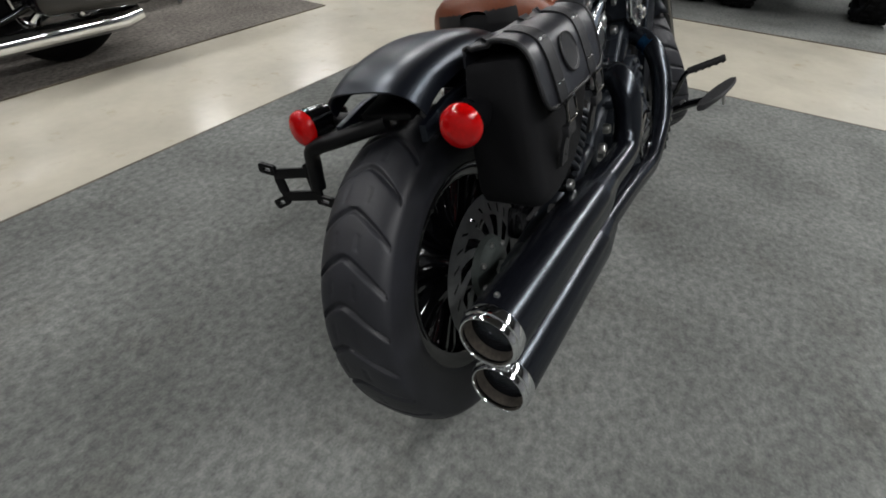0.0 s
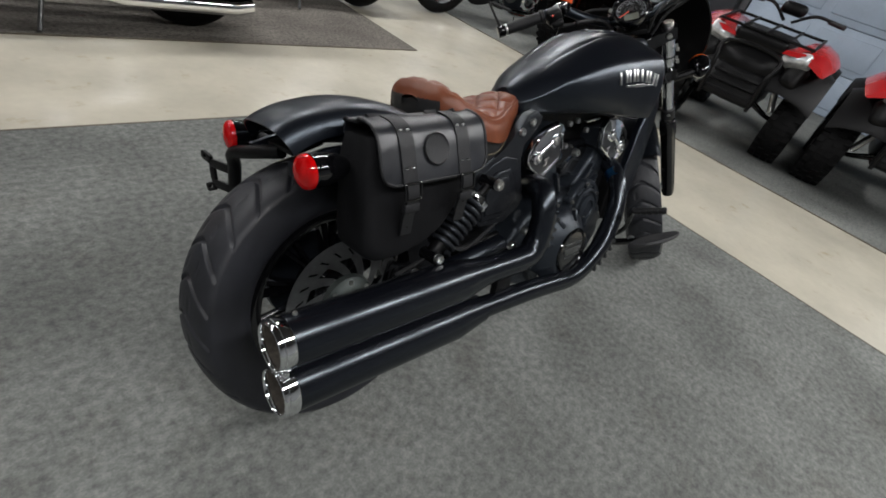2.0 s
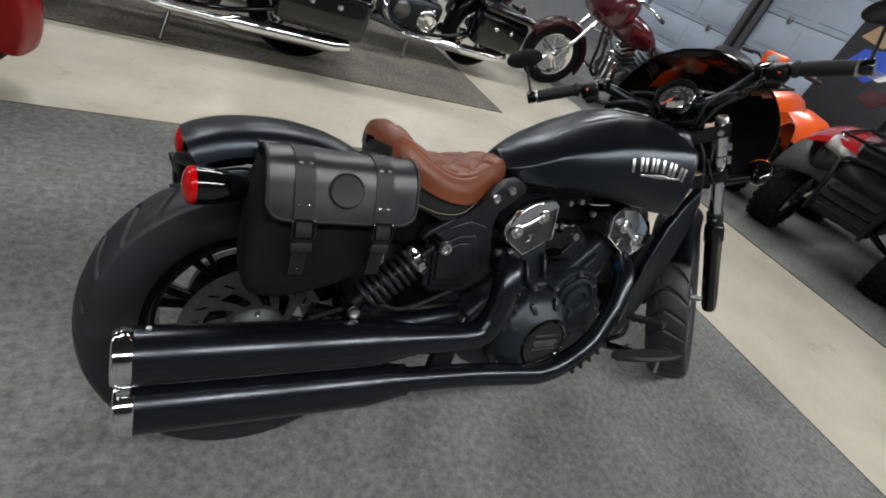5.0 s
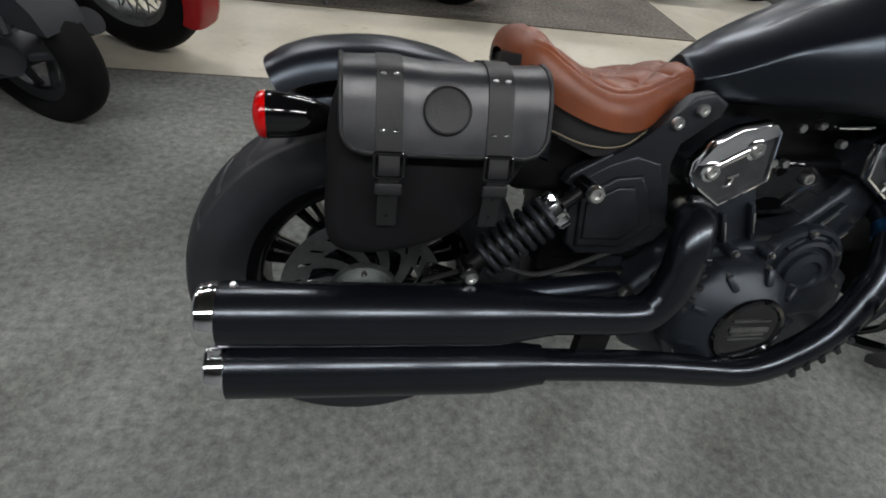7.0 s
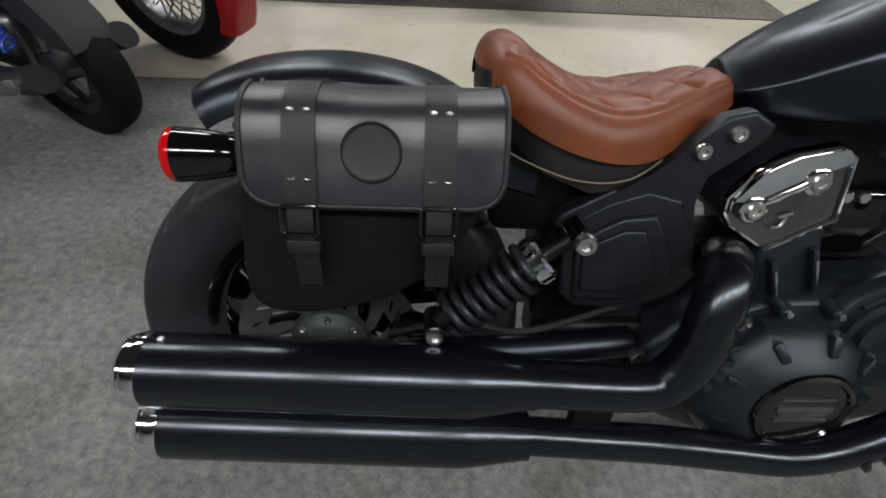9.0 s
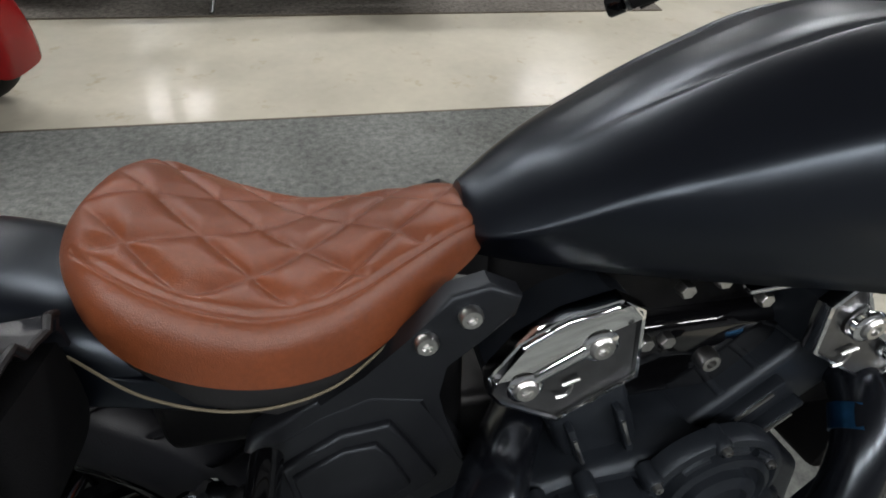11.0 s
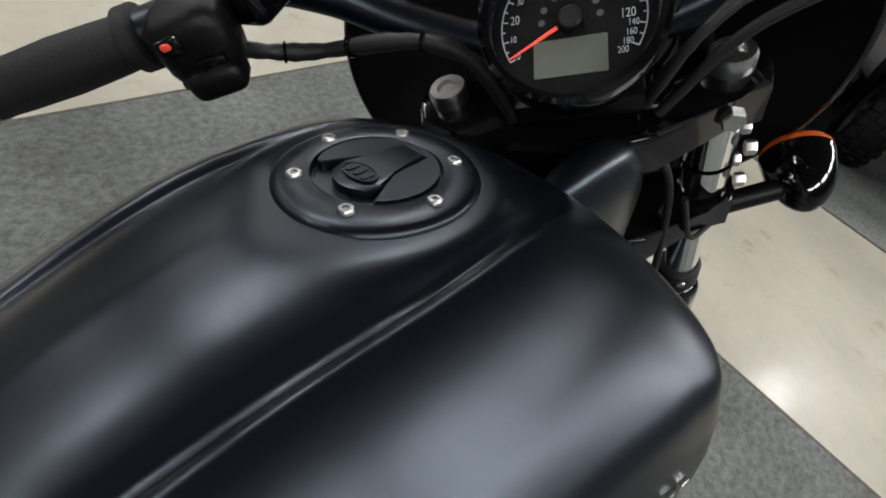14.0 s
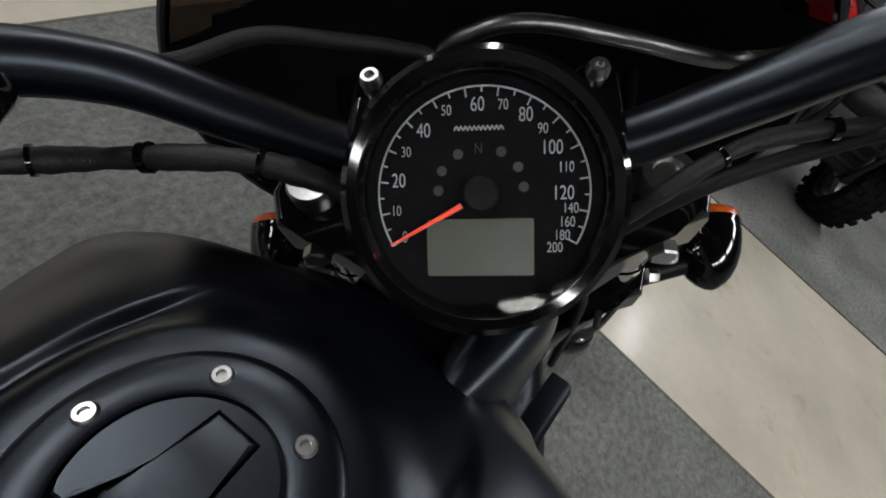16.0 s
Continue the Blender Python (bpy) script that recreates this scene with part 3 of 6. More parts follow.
def smooth_table(table, x):
    pts = [(2 * table[0][0] - table[1][0], table[0][1]), *table, (2 * table[-1][0] - table[-2][0], table[-1][1])]
    for (a, ya), (b, yb), (c, yc), (d, yd) in zip(pts, pts[1:], pts[2:], pts[3:]):
        if b <= x <= c:
            t = (x - b) / (c - b)
            mb, mc = (yc - ya) / (c - a) * (c - b), (yd - yb) / (d - b) * (c - b)
            return (2 * t ** 3 - 3 * t * t + 1) * yb + (t ** 3 - 2 * t * t + t) * mb + (3 * t * t - 2 * t ** 3) * yc + (t ** 3 - t * t) * mc
    return table[0][1] if x < table[0][0] else table[-1][1]


SEAT_W = [(0.212, 0.03), (0.217, 0.062), (0.231, 0.094), (0.260, 0.122), (0.30, 0.136), (0.36, 0.138), (0.42, 0.122), (0.48, 0.09), (0.53, 0.062), (0.558, 0.045), (0.568, 0.022)]
SEAT_TOP = [(0.212, 0.750), (0.219, 0.768), (0.233, 0.783), (0.257, 0.786), (0.285, 0.768), (0.325, 0.745), (0.37, 0.728), (0.42, 0.729), (0.48, 0.742), (0.53, 0.750), (0.558, 0.745), (0.568, 0.735)]
SEAT_LOW = [(0.200, 0.735), (0.23, 0.722), (0.27, 0.695), (0.33, 0.670), (0.40, 0.656), (0.45, 0.660), (0.50, 0.682), (0.54, 0.705), (0.568, 0.72)]
v, NX, NA = [], 220, 161
for i in range(NX):
    x = 0.212 + 0.356 * (i / (NX - 1))
    w, zt, zl = smooth_table(SEAT_W, x), smooth_table(SEAT_TOP, x), smooth_table(SEAT_LOW, x)
    for j in range(NA):
        a = (j / (NA - 1) - 0.5) * math.pi * 1.06
        y = w * math.copysign(abs(math.sin(min(max(a, -1.57), 1.57))) ** 0.80, a)
        z = zl + (zt - zl) * max(math.cos(a), -0.05) ** (0.62 if math.cos(a) > 0 else 1) if math.cos(a) > 0 else zl - 0.006
        u = abs(y) / w
        p, q = (x - 0.312) / 0.083 + (y + 0.0372) / 0.0744, (x - 0.312) / 0.083 - (y + 0.0372) / 0.0744
        inside = max(0.0, min(1.0, (0.80 - u) / 0.10)) * max(0.0, min(1.0, (x - 0.235) / 0.02)) * max(0.0, min(1.0, (0.55 - x) / 0.02))
        pillow = min(1.0, 3.0 * min(abs((p + 0.5) % 1 - 0.5), abs((q + 0.5) % 1 - 0.5)))
        z += inside * 0.0090 * (math.sin(pillow * math.pi / 2) ** 0.55 - 1.0)
        z -= 0.004 * math.exp(-((u - 0.83) / 0.025) ** 2) * (1 if 0.24 < x < 0.56 else 0)
        v.append((x, y + MID, z))
seat = grid_mesh("seat", v, NX, NA, LEATHER, bike, label="brown leather saddle with diamond quilting", sharp=70)
bm = bmesh.new()
rings = []
for x in (0.218, 0.23, 0.255, 0.3, 0.36, 0.42, 0.46, 0.50):
    w, zl, zt = smooth_table(SEAT_W, x) * 0.93, smooth_table(SEAT_LOW, x), smooth_table(SEAT_TOP, x)
    low = zl - 0.055 * math.sin(math.pi * min(1, max(0, (x - 0.17) / 0.36)))
    rings.append([(x, MID + w * a, zl + b * (zl - low) + c * (zt - zl)) for a, b, c in ((1, 0, 0.15), (1.0, -0.3, 0), (0.94, -1, 0), (0, -1.1, 0), (-0.94, -1, 0), (-1.0, -0.3, 0), (-1, 0, 0.15), (0, 0, 0.4))])
loft(bm, rings)
part("seat_base", bm, VINYL, seat, "black vinyl seat skirt", sharp=60)
bm = bmesh.new()
tube(bm, flow([(0.21, MID - 0.095, 0.678), (0.27, MID - 0.124, 0.650), (0.34, MID - 0.131, 0.628), (0.41, MID - 0.116, 0.626), (0.47, MID - 0.092, 0.655)], 8), 0.0013, 6)
part("stitching", bm, THREAD, seat, "pale stitched seam")
# the hump's rear face is covered in black vinyl
seat.data.materials.append(VINYL)
for face_ in seat.data.polygons:
    if face_.center.z < 0.748 and face_.center.x < 0.226:
        face_.material_index = 1

# tank
TANK_TOP = [(0.545, 0.762), (0.60, 0.797), (0.69, 0.845), (0.77, 0.880), (0.85, 0.907), (0.93, 0.918), (1.00, 0.918), (1.05, 0.911), (1.09, 0.899), (1.125, 0.876)]
CREASE_Y = [(0.545, 0.040), (0.555, 0.060), (0.60, 0.091), (0.67, 0.124), (0.77, 0.150), (0.85, 0.167), (0.95, 0.179), (1.02, 0.192), (1.055, 0.193), (1.09, 0.160), (1.128, 0.098)]
CREASE_Z = [(0.545, 0.726), (0.60, 0.748), (0.67, 0.790), (0.77, 0.826), (0.85, 0.845), (0.95, 0.856), (1.02, 0.862), (1.05, 0.862), (1.085, 0.862), (1.125, 0.850)]
RIDGE_Y = [(0.545, 0.018), (0.60, 0.040), (0.70, 0.056), (0.77, 0.066), (0.85, 0.076), (0.95, 0.083), (1.02, 0.080), (1.07, 0.070), (1.125, 0.045)]
LOW_Y = [(0.545, 0.030), (0.60, 0.064), (0.67, 0.104), (0.77, 0.144), (0.85, 0.166), (0.95, 0.184), (1.02, 0.194), (1.055, 0.192), (1.09, 0.160), (1.128, 0.104)]
LOW_Z = [(0.545, 0.700), (0.60, 0.700), (0.70, 0.706), (0.85, 0.705), (0.95, 0.692), (1.03, 0.686), (1.085, 0.694), (1.125, 0.71)]


def ease(x, a, b):
    f = min(1, max(0, (x - a) / (b - a)))
    return f * f * (3 - 2 * f)


def tank_section(x, hump):
    """Half a cross-section, from the middle of the top round the crease to the underside."""
    zt, ys, zs, yr, yb, zb = (smooth_table(q, x) for q in (TANK_TOP, CREASE_Y, CREASE_Z, RIDGE_Y, LOW_Y, LOW_Z))
    slope = min(1.22, 2.6 * (zt - zs) / ys)
    p0, p1, p2, p3 = Vector((0, zt)), Vector((0.42 * ys, zt)), Vector((0.72 * ys, zs + 0.28 * ys * slope)), Vector((ys, zs))
    rise = hump * ease(x, 0.60, 0.86) * (1 - ease(x, 0.99, 1.09))
    dish = 0.0015 * ease(x, 0.70, 0.86) * (1 - ease(x, 0.90, 0.97))
    half = []

    def at(f):
        g = 1 - f
        return p0 * g ** 3 + p1 * (3 * g * g * f) + p2 * (3 * g * f * f) + p3 * f ** 3

    def solve(y):
        lo, hi = 0.0, 1.0
        for k in range(24):
            mid = (lo + hi) / 2
            lo, hi = (mid, hi) if at(mid).x < y else (lo, mid)
        return lo

    inner, outer = solve(yr), solve(min(yr + 0.012, 0.9 * ys))
    fs = [inner * k / 14 for k in range(14)] + [solve(min(yr + d, 0.9 * ys - 0.012 + d)) for d in (0.0, 0.002, 0.004, 0.006, 0.008, 0.010)]
    fs += [outer + (0.88 - outer) * k / 18 for k in range(19)] + [0.90, 0.92, 0.94, 0.955, 0.97, 0.98, 0.99, 1.0]
    for f in fs:
        q = at(f)
        d = q.x - yr
        if d > -1e-5:
            lift = rise * ease(d, 0.0, 0.010) * (1 - ease(d, 0.012, 0.065)) - 0.25 * rise * (1 - ease(d, 0.0, 0.004))
        else:
            lift = -(dish + 0.25 * rise) * (1 - ease(-d, 0.0, 0.012)) + 0.3 * rise * ease(-d, 0.0, 0.03)
        half.append((q.x, q.y + lift))
    wall = 0.016 * ease(x, 0.56, 0.75)
    for f in (0.015, 0.04, 0.07, 0.10, 0.15, 0.28, 0.42, 0.56, 0.70, 0.84, 1.0):
        half.append((ys + (yb - ys) * f + wall * 4 * f * (1 - f) * (1.2 - 0.4 * f), zs + (zb - zs) * f))
    half = [Vector(q) for q in half]
    corner = min(range(len(half)), key=lambda n: (half[n] - Vector((ys, zs))).length)
    soft = 0.006 + 0.004 * ease(x, 0.60, 0.85) * (1 - 0.5 * ease(x, 1.0, 1.06))
    near = [n for n, q in enumerate(half) if (q - half[corner]).length < soft]
    first, last, tip_ = half[near[0]].copy(), half[near[-1]].copy(), half[corner].copy()
    for k, n in enumerate(near):
        f = k / max(1, len(near) - 1)
        half[n] = first * (1 - f) ** 2 + tip_ * (2 * f * (1 - f)) + last * f * f
    return [tuple(q) for q in half] + [(yb * 0.85, zb - 0.006), (yb * 0.4, zb + 0.01), (0.0, zb + 0.015)]


rings = []
NS = 96
for i in range(NS + 1):
    x = 0.545 + 0.583 * i / NS
    right, left = tank_section(x, 0.0085), tank_section(x, 0.006)
    drop = 0.014 * ease(x, 0.545, 0.7) * (1 - 0.8 * ease(x, 0.80, 0.93))
    rings.append([(x, MID - y, z) for y, z in right] + [(x, MID + y, z - drop * min(1, y / 0.09)) for y, z in left[-2:0:-1]])
CAP_AT = (0.975, MID - 0.001, 0.9195)
for k, ring in enumerate(rings):
    for n_, (x, y, z) in enumerate(ring):
        r = math.hypot(x - CAP_AT[0], y - CAP_AT[1])
        level = CAP_AT[2] + 0.04 * (x - CAP_AT[0])
        if z > 0.87:
            ring[n_] = (x, y, z + (level - z) * (1 - ease(r, 0.066, 0.094)))
bm = bmesh.new()
loft(bm, rings)
tank = part("fuel_tank", bm, PAINT, bike, "satin black teardrop fuel tank", sharp=60)
bm = bmesh.new()
rings = [[(x, MID + s * a, z) for s, a, z in ((1, 0.02, zt), (1, w, zt - 0.03), (1, w, zb), (-1, w, zb), (-1, w, zt - 0.03), (-1, 0.02, zt))] for x, w, zt, zb in ((0.52, 0.02, 0.715, 0.67), (0.57, 0.03, 0.72, 0.665), (0.75, 0.06, 0.77, 0.66), (1.05, 0.07, 0.82, 0.65), (1.16, 0.045, 0.84, 0.70), (1.20, 0.035, 0.85, 0.76))]
loft(bm, rings)
part("frame_spine", bm, PLASTIC, bike)

# filler cap
CAP = axes((0.975, MID - 0.001, 0.9195), (0, -1, 0), (1, 0, 0.04), (-0.04, 0, 1))
bm = bmesh.new()
lathe(bm, [(0.0610, -0.012), (0.0600, -0.0005), (0.0590, -0.0008), (0.0582, 0.0012), (0.0568, 0.0030), (0.0535, 0.0040), (0.0385, 0.0058), (0.0370, 0.005), (0.0366, 0.0005), (0.0352, 0.0005), (0.0350, -0.004), (0.0005, -0.004)], CAP, 72)
cap = part("filler_cap", bm, PAINT, bike, "flush black filler cap held by six screws", sharp=40)
bm = bmesh.new()
top = [(0.0350 * math.cos(radians(a)), 0.0350 * math.sin(radians(a))) for a in range(-43, 223, 7)]
plate(bm, top + [(-0.0240, -0.020), (-0.0130, 0.004), (-0.0125, 0.030), (0.0110, 0.030), (0.0115, 0.002), (0.0245, -0.022)], 0.0098, CAP @ Matrix.Translation((0, 0, -0.004)), 0.0008, 1)
part("cap_plate", bm, PAINT, cap)
bm = bmesh.new()
plate(bm, [(-0.0108, 0.0285), (0.0092, 0.0285), (0.0096, 0.002), (0.0175, -0.011), (0.0150, -0.020), (0.0075, -0.0255), (0.0, -0.027), (-0.0075, -0.0255), (-0.0150, -0.020), (-0.0175, -0.010), (-0.0110, 0.005)], 0.0095, CAP @ pose(0, 0, -0.0030, 2, 0, 0), 0.0018)
latch = part("cap_latch", bm, PAINT, cap, "folding black key cover")
bm = bmesh.new()
lathe(bm, [(0.0125, 0.0), (0.0125, 0.0010), (0.0112, 0.0010), (0.0110, 0.0004), (0.0005, 0.0004)], CAP @ pose(0, -0.0125, 0.0066) @ Matrix.Diagonal((1, 0.62, 1, 1)), 32)
for k in (-1, 0, 1):
    plate(bm, rounded(0.0022, 0.0045, 0.002, 3), 0.0012, CAP @ pose(k * 0.0062, -0.0125, 0.0066))
part("embossed_mark", bm, PAINT, latch)
for k in range(6):
    a = radians(60 * k)
    bolt("cap_screw", CAP @ Vector((0.0450 * math.cos(a), 0.0450 * math.sin(a), 0.004)), CAP.to_3x3() @ Vector((0, 0, 1)), 0.0047, STEEL, cap, h=0.0030)

# raised badge on the tank side: plain slanted bars
def wall_at(x, z):
    """Distance of the tank's side from its middle at a height."""
    side = tank_section(x, 0.011)[-14:-3]
    for (ya, za), (yb, zb) in zip(side, side[1:]):
        if za >= z >= zb:
            return ya + (yb - ya) * (za - z) / (za - zb)
    return side[0][0]


def badge_pose(x, z):
    a, b, up = (Vector((px, MID - wall_at(px, pz), pz)) for px, pz in ((x - 0.01, z), (x + 0.01, z), (x, z + 0.012)))
    along_ = (b - a).normalized()
    upward = up - (a + b) / 2
    upward = (upward - along_ * upward.dot(along_)).normalized()
    return axes(tuple((a + b) / 2), tuple(along_), tuple(upward), tuple(along_.cross(upward)))


for k, (x, w) in enumerate(((0.838, 0.0050), (0.870, 0.0125), (0.906, 0.0125), (0.937, 0.0050), (0.967, 0.0125), (1.003, 0.0125))):
    rise = 0.812 - 0.011 * ((k - 2.5) / 2.5) ** 2
    turn = badge_pose(x, rise) @ pose(0, 0, -0.0015, 0, 0, 9 - 3.6 * k)
    bm = bmesh.new()
    h = 0.0170
    for c in ((0.0,) if w < 0.01 else (-0.0075, 0.0075)):
        plate(bm, [(c - 0.0042, -h), (c + 0.0036, -h), (c + 0.0042, h), (c - 0.0042, h)], 0.0040, turn, 0.0008)
    part("badge_bar", bm, STEEL, tank, "brushed metal badge bar")
for x0, x1, z0, z1, h in ((0.868, 0.905, 0.781, 0.784, 0.0030), (0.905, 0.955, 0.784, 0.785, 0.0050), (0.955, 0.993, 0.785, 0.787, 0.0030)):
    bm = bmesh.new()
    m_ = badge_pose((x0 + x1) / 2, (z0 + z1) / 2) @ pose(0, 0, -0.0015, 0, 0, 3)
    plate(bm, rounded((x1 - x0) / 2 + 0.001, h, h * 0.9, 3), 0.005, m_, 0.0006)
    part("badge_bar", bm, STEEL, tank)

# exhausts
def muffler(a, b, r=0.0505, mat=MUFFLER):
    a, b = Vector(a), Vector(b)
    m, length = along(a, b), (b - a).length
    bm = bmesh.new()
    lathe(bm, [(0.040, 0.026), (r - 0.001, 0.026), (r, 0.030), (r, length - 0.10), (r - 0.0015, length - 0.085), (0.036, length - 0.008), (0.036, length), (0.0300, length + 0.001)], m, 44)
    body = part("muffler", bm, mat, bike, "satin black slash muffler with a chrome tip")
    bm = bmesh.new()
    lathe(bm, [(0.0415, 0.012), (0.0420, 0.002), (0.0430, -0.0005), (0.0450, -0.0012), (0.0470, 0.0005), (0.0482, 0.005), (0.0482, 0.008), (0.0478, 0.0088), (0.0505, 0.0100), (0.0512, 0.013), (0.0512, 0.027), (0.0500, 0.029), (0.0480, 0.031)], m, 44, ends=False)
    part("tip", bm, CHROME, body, "chrome exhaust tip")
    bm = bmesh.new()
    lathe(bm, [(0.0416, 0.008), (0.0395, 0.012), (0.0365, 0.10), (0.0005, 0.10)], m, 32, ends=False)
    part("baffle", bm, SOOT, body, "sooty pipe bore")
    bolt("bolt", m @ Vector((0, 0, 0.05)) + Vector((0, 0, 0.050)), (0, -0.2, 1), 0.005, STEEL, body, h=0.005)


muffler((-0.241, -0.178, 0.366), (0.305, -0.192, 0.358))
muffler((-0.241, -0.180, 0.266), (0.308, -0.186, 0.246), 0.0492)
for pts_, name in (([(0.60, -0.06, 0.490), (0.565, -0.12, 0.515), (0.540, -0.165, 0.520), (0.524, -0.190, 0.485), (0.516, -0.197, 0.43), (0.498, -0.197, 0.384), (0.455, -0.197, 0.357), (0.30, -0.192, 0.358)], "rear_header"),
                   ([(1.02, -0.05, 0.525), (1.005, -0.110, 0.515), (0.978, -0.160, 0.478), (0.943, -0.192, 0.402), (0.885, -0.205, 0.310), (0.80, -0.205, 0.247), (0.715, -0.203, 0.221), (0.62, -0.199, 0.227), (0.50, -0.193, 0.237), (0.31, -0.186, 0.246)], "front_header")):
    bm = bmesh.new()
    line = flow(pts_, 7)
    tube(bm, line, 0.0335 if name == "rear_header" else 0.029, 20)
    pipe = part(name, bm, MUFFLER, bike, "satin black heat-shielded exhaust pipe")
    for k in range(5):
        at_ = 23 + 3 * k if name == "rear_header" else 27 + 2 * k
        c, d = line[at_], line[at_ + 2] - line[at_]
        out = Vector((0.70, -0.70, 0.1)) if name == "rear_header" else Vector((0.30, -0.90, -0.35))
        bm = bmesh.new()
        box(bm, (0.011, 0.010, 0.024), Matrix.Translation(c + out.normalized() * (0.033 if name == "rear_header" else 0.0285)) @ d.to_track_quat("X", "Z").to_matrix().to_4x4(), 0.002)
        part("shield_clip", bm, MUFFLER, pipe)
bm = bmesh.new()
tube(bm, [(0.994, -0.131, 0.502), (0.982, -0.152, 0.485)], [0.0298, 0.0298], 20)
part("blued_section", bm, BLUED, bike, "heat-blued stretch of pipe")
bm = bmesh.new()
plate(bm, [(0.37, 0.24), (0.43, 0.24), (0.44, 0.35), (0.38, 0.35)], 0.02, side_plane(-0.165), 0.004)
part("muffler_bracket", bm, PLASTIC, bike)

# engine
bm = bmesh.new()
CASE = [(0.49, 0.36), (0.55, 0.425), (0.66, 0.445), (0.80, 0.465), (0.90, 0.44), (0.985, 0.38), (1.0, 0.29), (0.95, 0.215), (0.82, 0.175), (0.62, 0.175), (0.52, 0.22), (0.485, 0.29)]
plate(bm, CASE, 0.12, side_plane(0.0), 0.02, 3)
plate(bm, CASE, 0.14, side_plane(0.0, True), 0.02, 3)
engine = part("engine_block", bm, ENGINE, bike, "black cast engine cases")
CLUTCH = side_plane(-0.118) @ Matrix.Translation((0.704, 0.312, 0))
bm = bmesh.new()
rings = []
for f, h in ((1.0, 0.0), (1.0, 0.030), (0.95, 0.045), (0.86, 0.056), (0.70, 0.070), (0.62, 0.078), (0.585, 0.080), (0.575, 0.074), (0.0, 0.074)):
    ring = []
    for k in range(72):
        a = 2 * math.pi * k / 72
        lobe = 0.006 * max(0, math.cos(9 * a)) ** 6 if f > 0.8 else 0
        r = max((0.128 + 0.012 * math.cos(a + 2.6)) * f + lobe * (1 if h < 0.05 else 0.5), 0.0005)
        ring.append(CLUTCH @ Vector((r * math.cos(a), r * math.sin(a), h)))
    rings.append(ring)
loft(bm, rings)
cover = part("clutch_cover", bm, ENGINE, engine, "ribbed black clutch cover")
for k in range(9):
    a = 2 * math.pi * k / 9
    bolt("cover_bolt", CLUTCH @ Vector((0.119 * math.cos(a), 0.119 * math.sin(a), 0.044)), (0, -1, 0), 0.0055, STEEL, engine, h=0.008)
    bm = bmesh.new()
    box(bm, (0.034, 0.016, 0.02), CLUTCH @ pose(0.104 * math.cos(a), 0.104 * math.sin(a), 0.056, 0, 0, math.degrees(a)) @ pose(0, 0, 0, 0, 24, 0), 0.006)
    part("cover_rib", bm, ENGINE, engine)
bm = bmesh.new()
lathe(bm, [(0.071, 0.070), (0.073, 0.078), (0.070, 0.0835), (0.063, 0.0845), (0.060, 0.080), (0.0005, 0.0805)], CLUTCH, 48)
derby = part("round_cover", bm, GLOSS, engine, "gloss black round cover with bright bars")
for dy, w, h in ((0.024, 0.040, 0.002), (0.004, 0.042, 0.006), (-0.006, 0.036, 0.003), (-0.016, 0.040, 0.002)):
    bm = bmesh.new()
    plate(bm, rounded(w, h, min(h * 0.9, 0.002), 2), 0.002, CLUTCH @ Matrix.Translation((0, dy, 0.0805)), 0.0005)
    part("cover_bar", bm, DARK_STEEL, engine)
PUMP = side_plane(-0.118) @ Matrix.Translation((0.826, 0.408, 0))
bm = bmesh.new()
lathe(bm, [(0.092, 0), (0.092, 0.016), (0.088, 0.022), (0.080, 0.024), (0.076, 0.020), (0.068, 0.020), (0.066, 0.030), (0.058, 0.033), (0.054, 0.027), (0.046, 0.027), (0.044, 0.036), (0.030, 0.040), (0.027, 0.034), (0.0005, 0.036)], PUMP, 44)
part("side_cover", bm, ENGINE, engine, "stepped round black engine cover")
bm = bmesh.new()
plate(bm, [(0.760, 0.30), (0.905, 0.315), (0.935, 0.365), (0.900, 0.400), (0.800, 0.385), (0.765, 0.36)], 0.034, side_plane(-0.118), 0.010, 3)
part("side_cover", bm, ENGINE, engine)
for bx, bz in ((0.742, 0.445), (0.814, 0.490), (0.884, 0.450), (0.916, 0.376), (0.885, 0.340), (0.848, 0.372), (0.664, 0.448), (0.610, 0.430)):
    bm = bmesh.new()
    lathe(bm, [(0.012, 0), (0.011, 0.022), (0.009, 0.026)], side_plane(-0.118) @ Matrix.Translation((bx, bz, 0)), 14)
    part("bolt_boss", bm, ENGINE, engine)
    bolt("cover_bolt", (bx, -0.142, bz), (0, -1, 0), 0.0058, STEEL, engine, h=0.008)
for k in range(3):
    bm = bmesh.new()
    a0 = radians(35 + 38 * k)
    arc = [PUMP @ Vector((0.0715 * math.cos(a0 + f * 0.09), 0.0715 * math.sin(a0 + f * 0.09), 0.022)) for f in range(6)]
    tube(bm, arc, 0.0052, 8)
    part("case_rib", bm, ENGINE, engine)


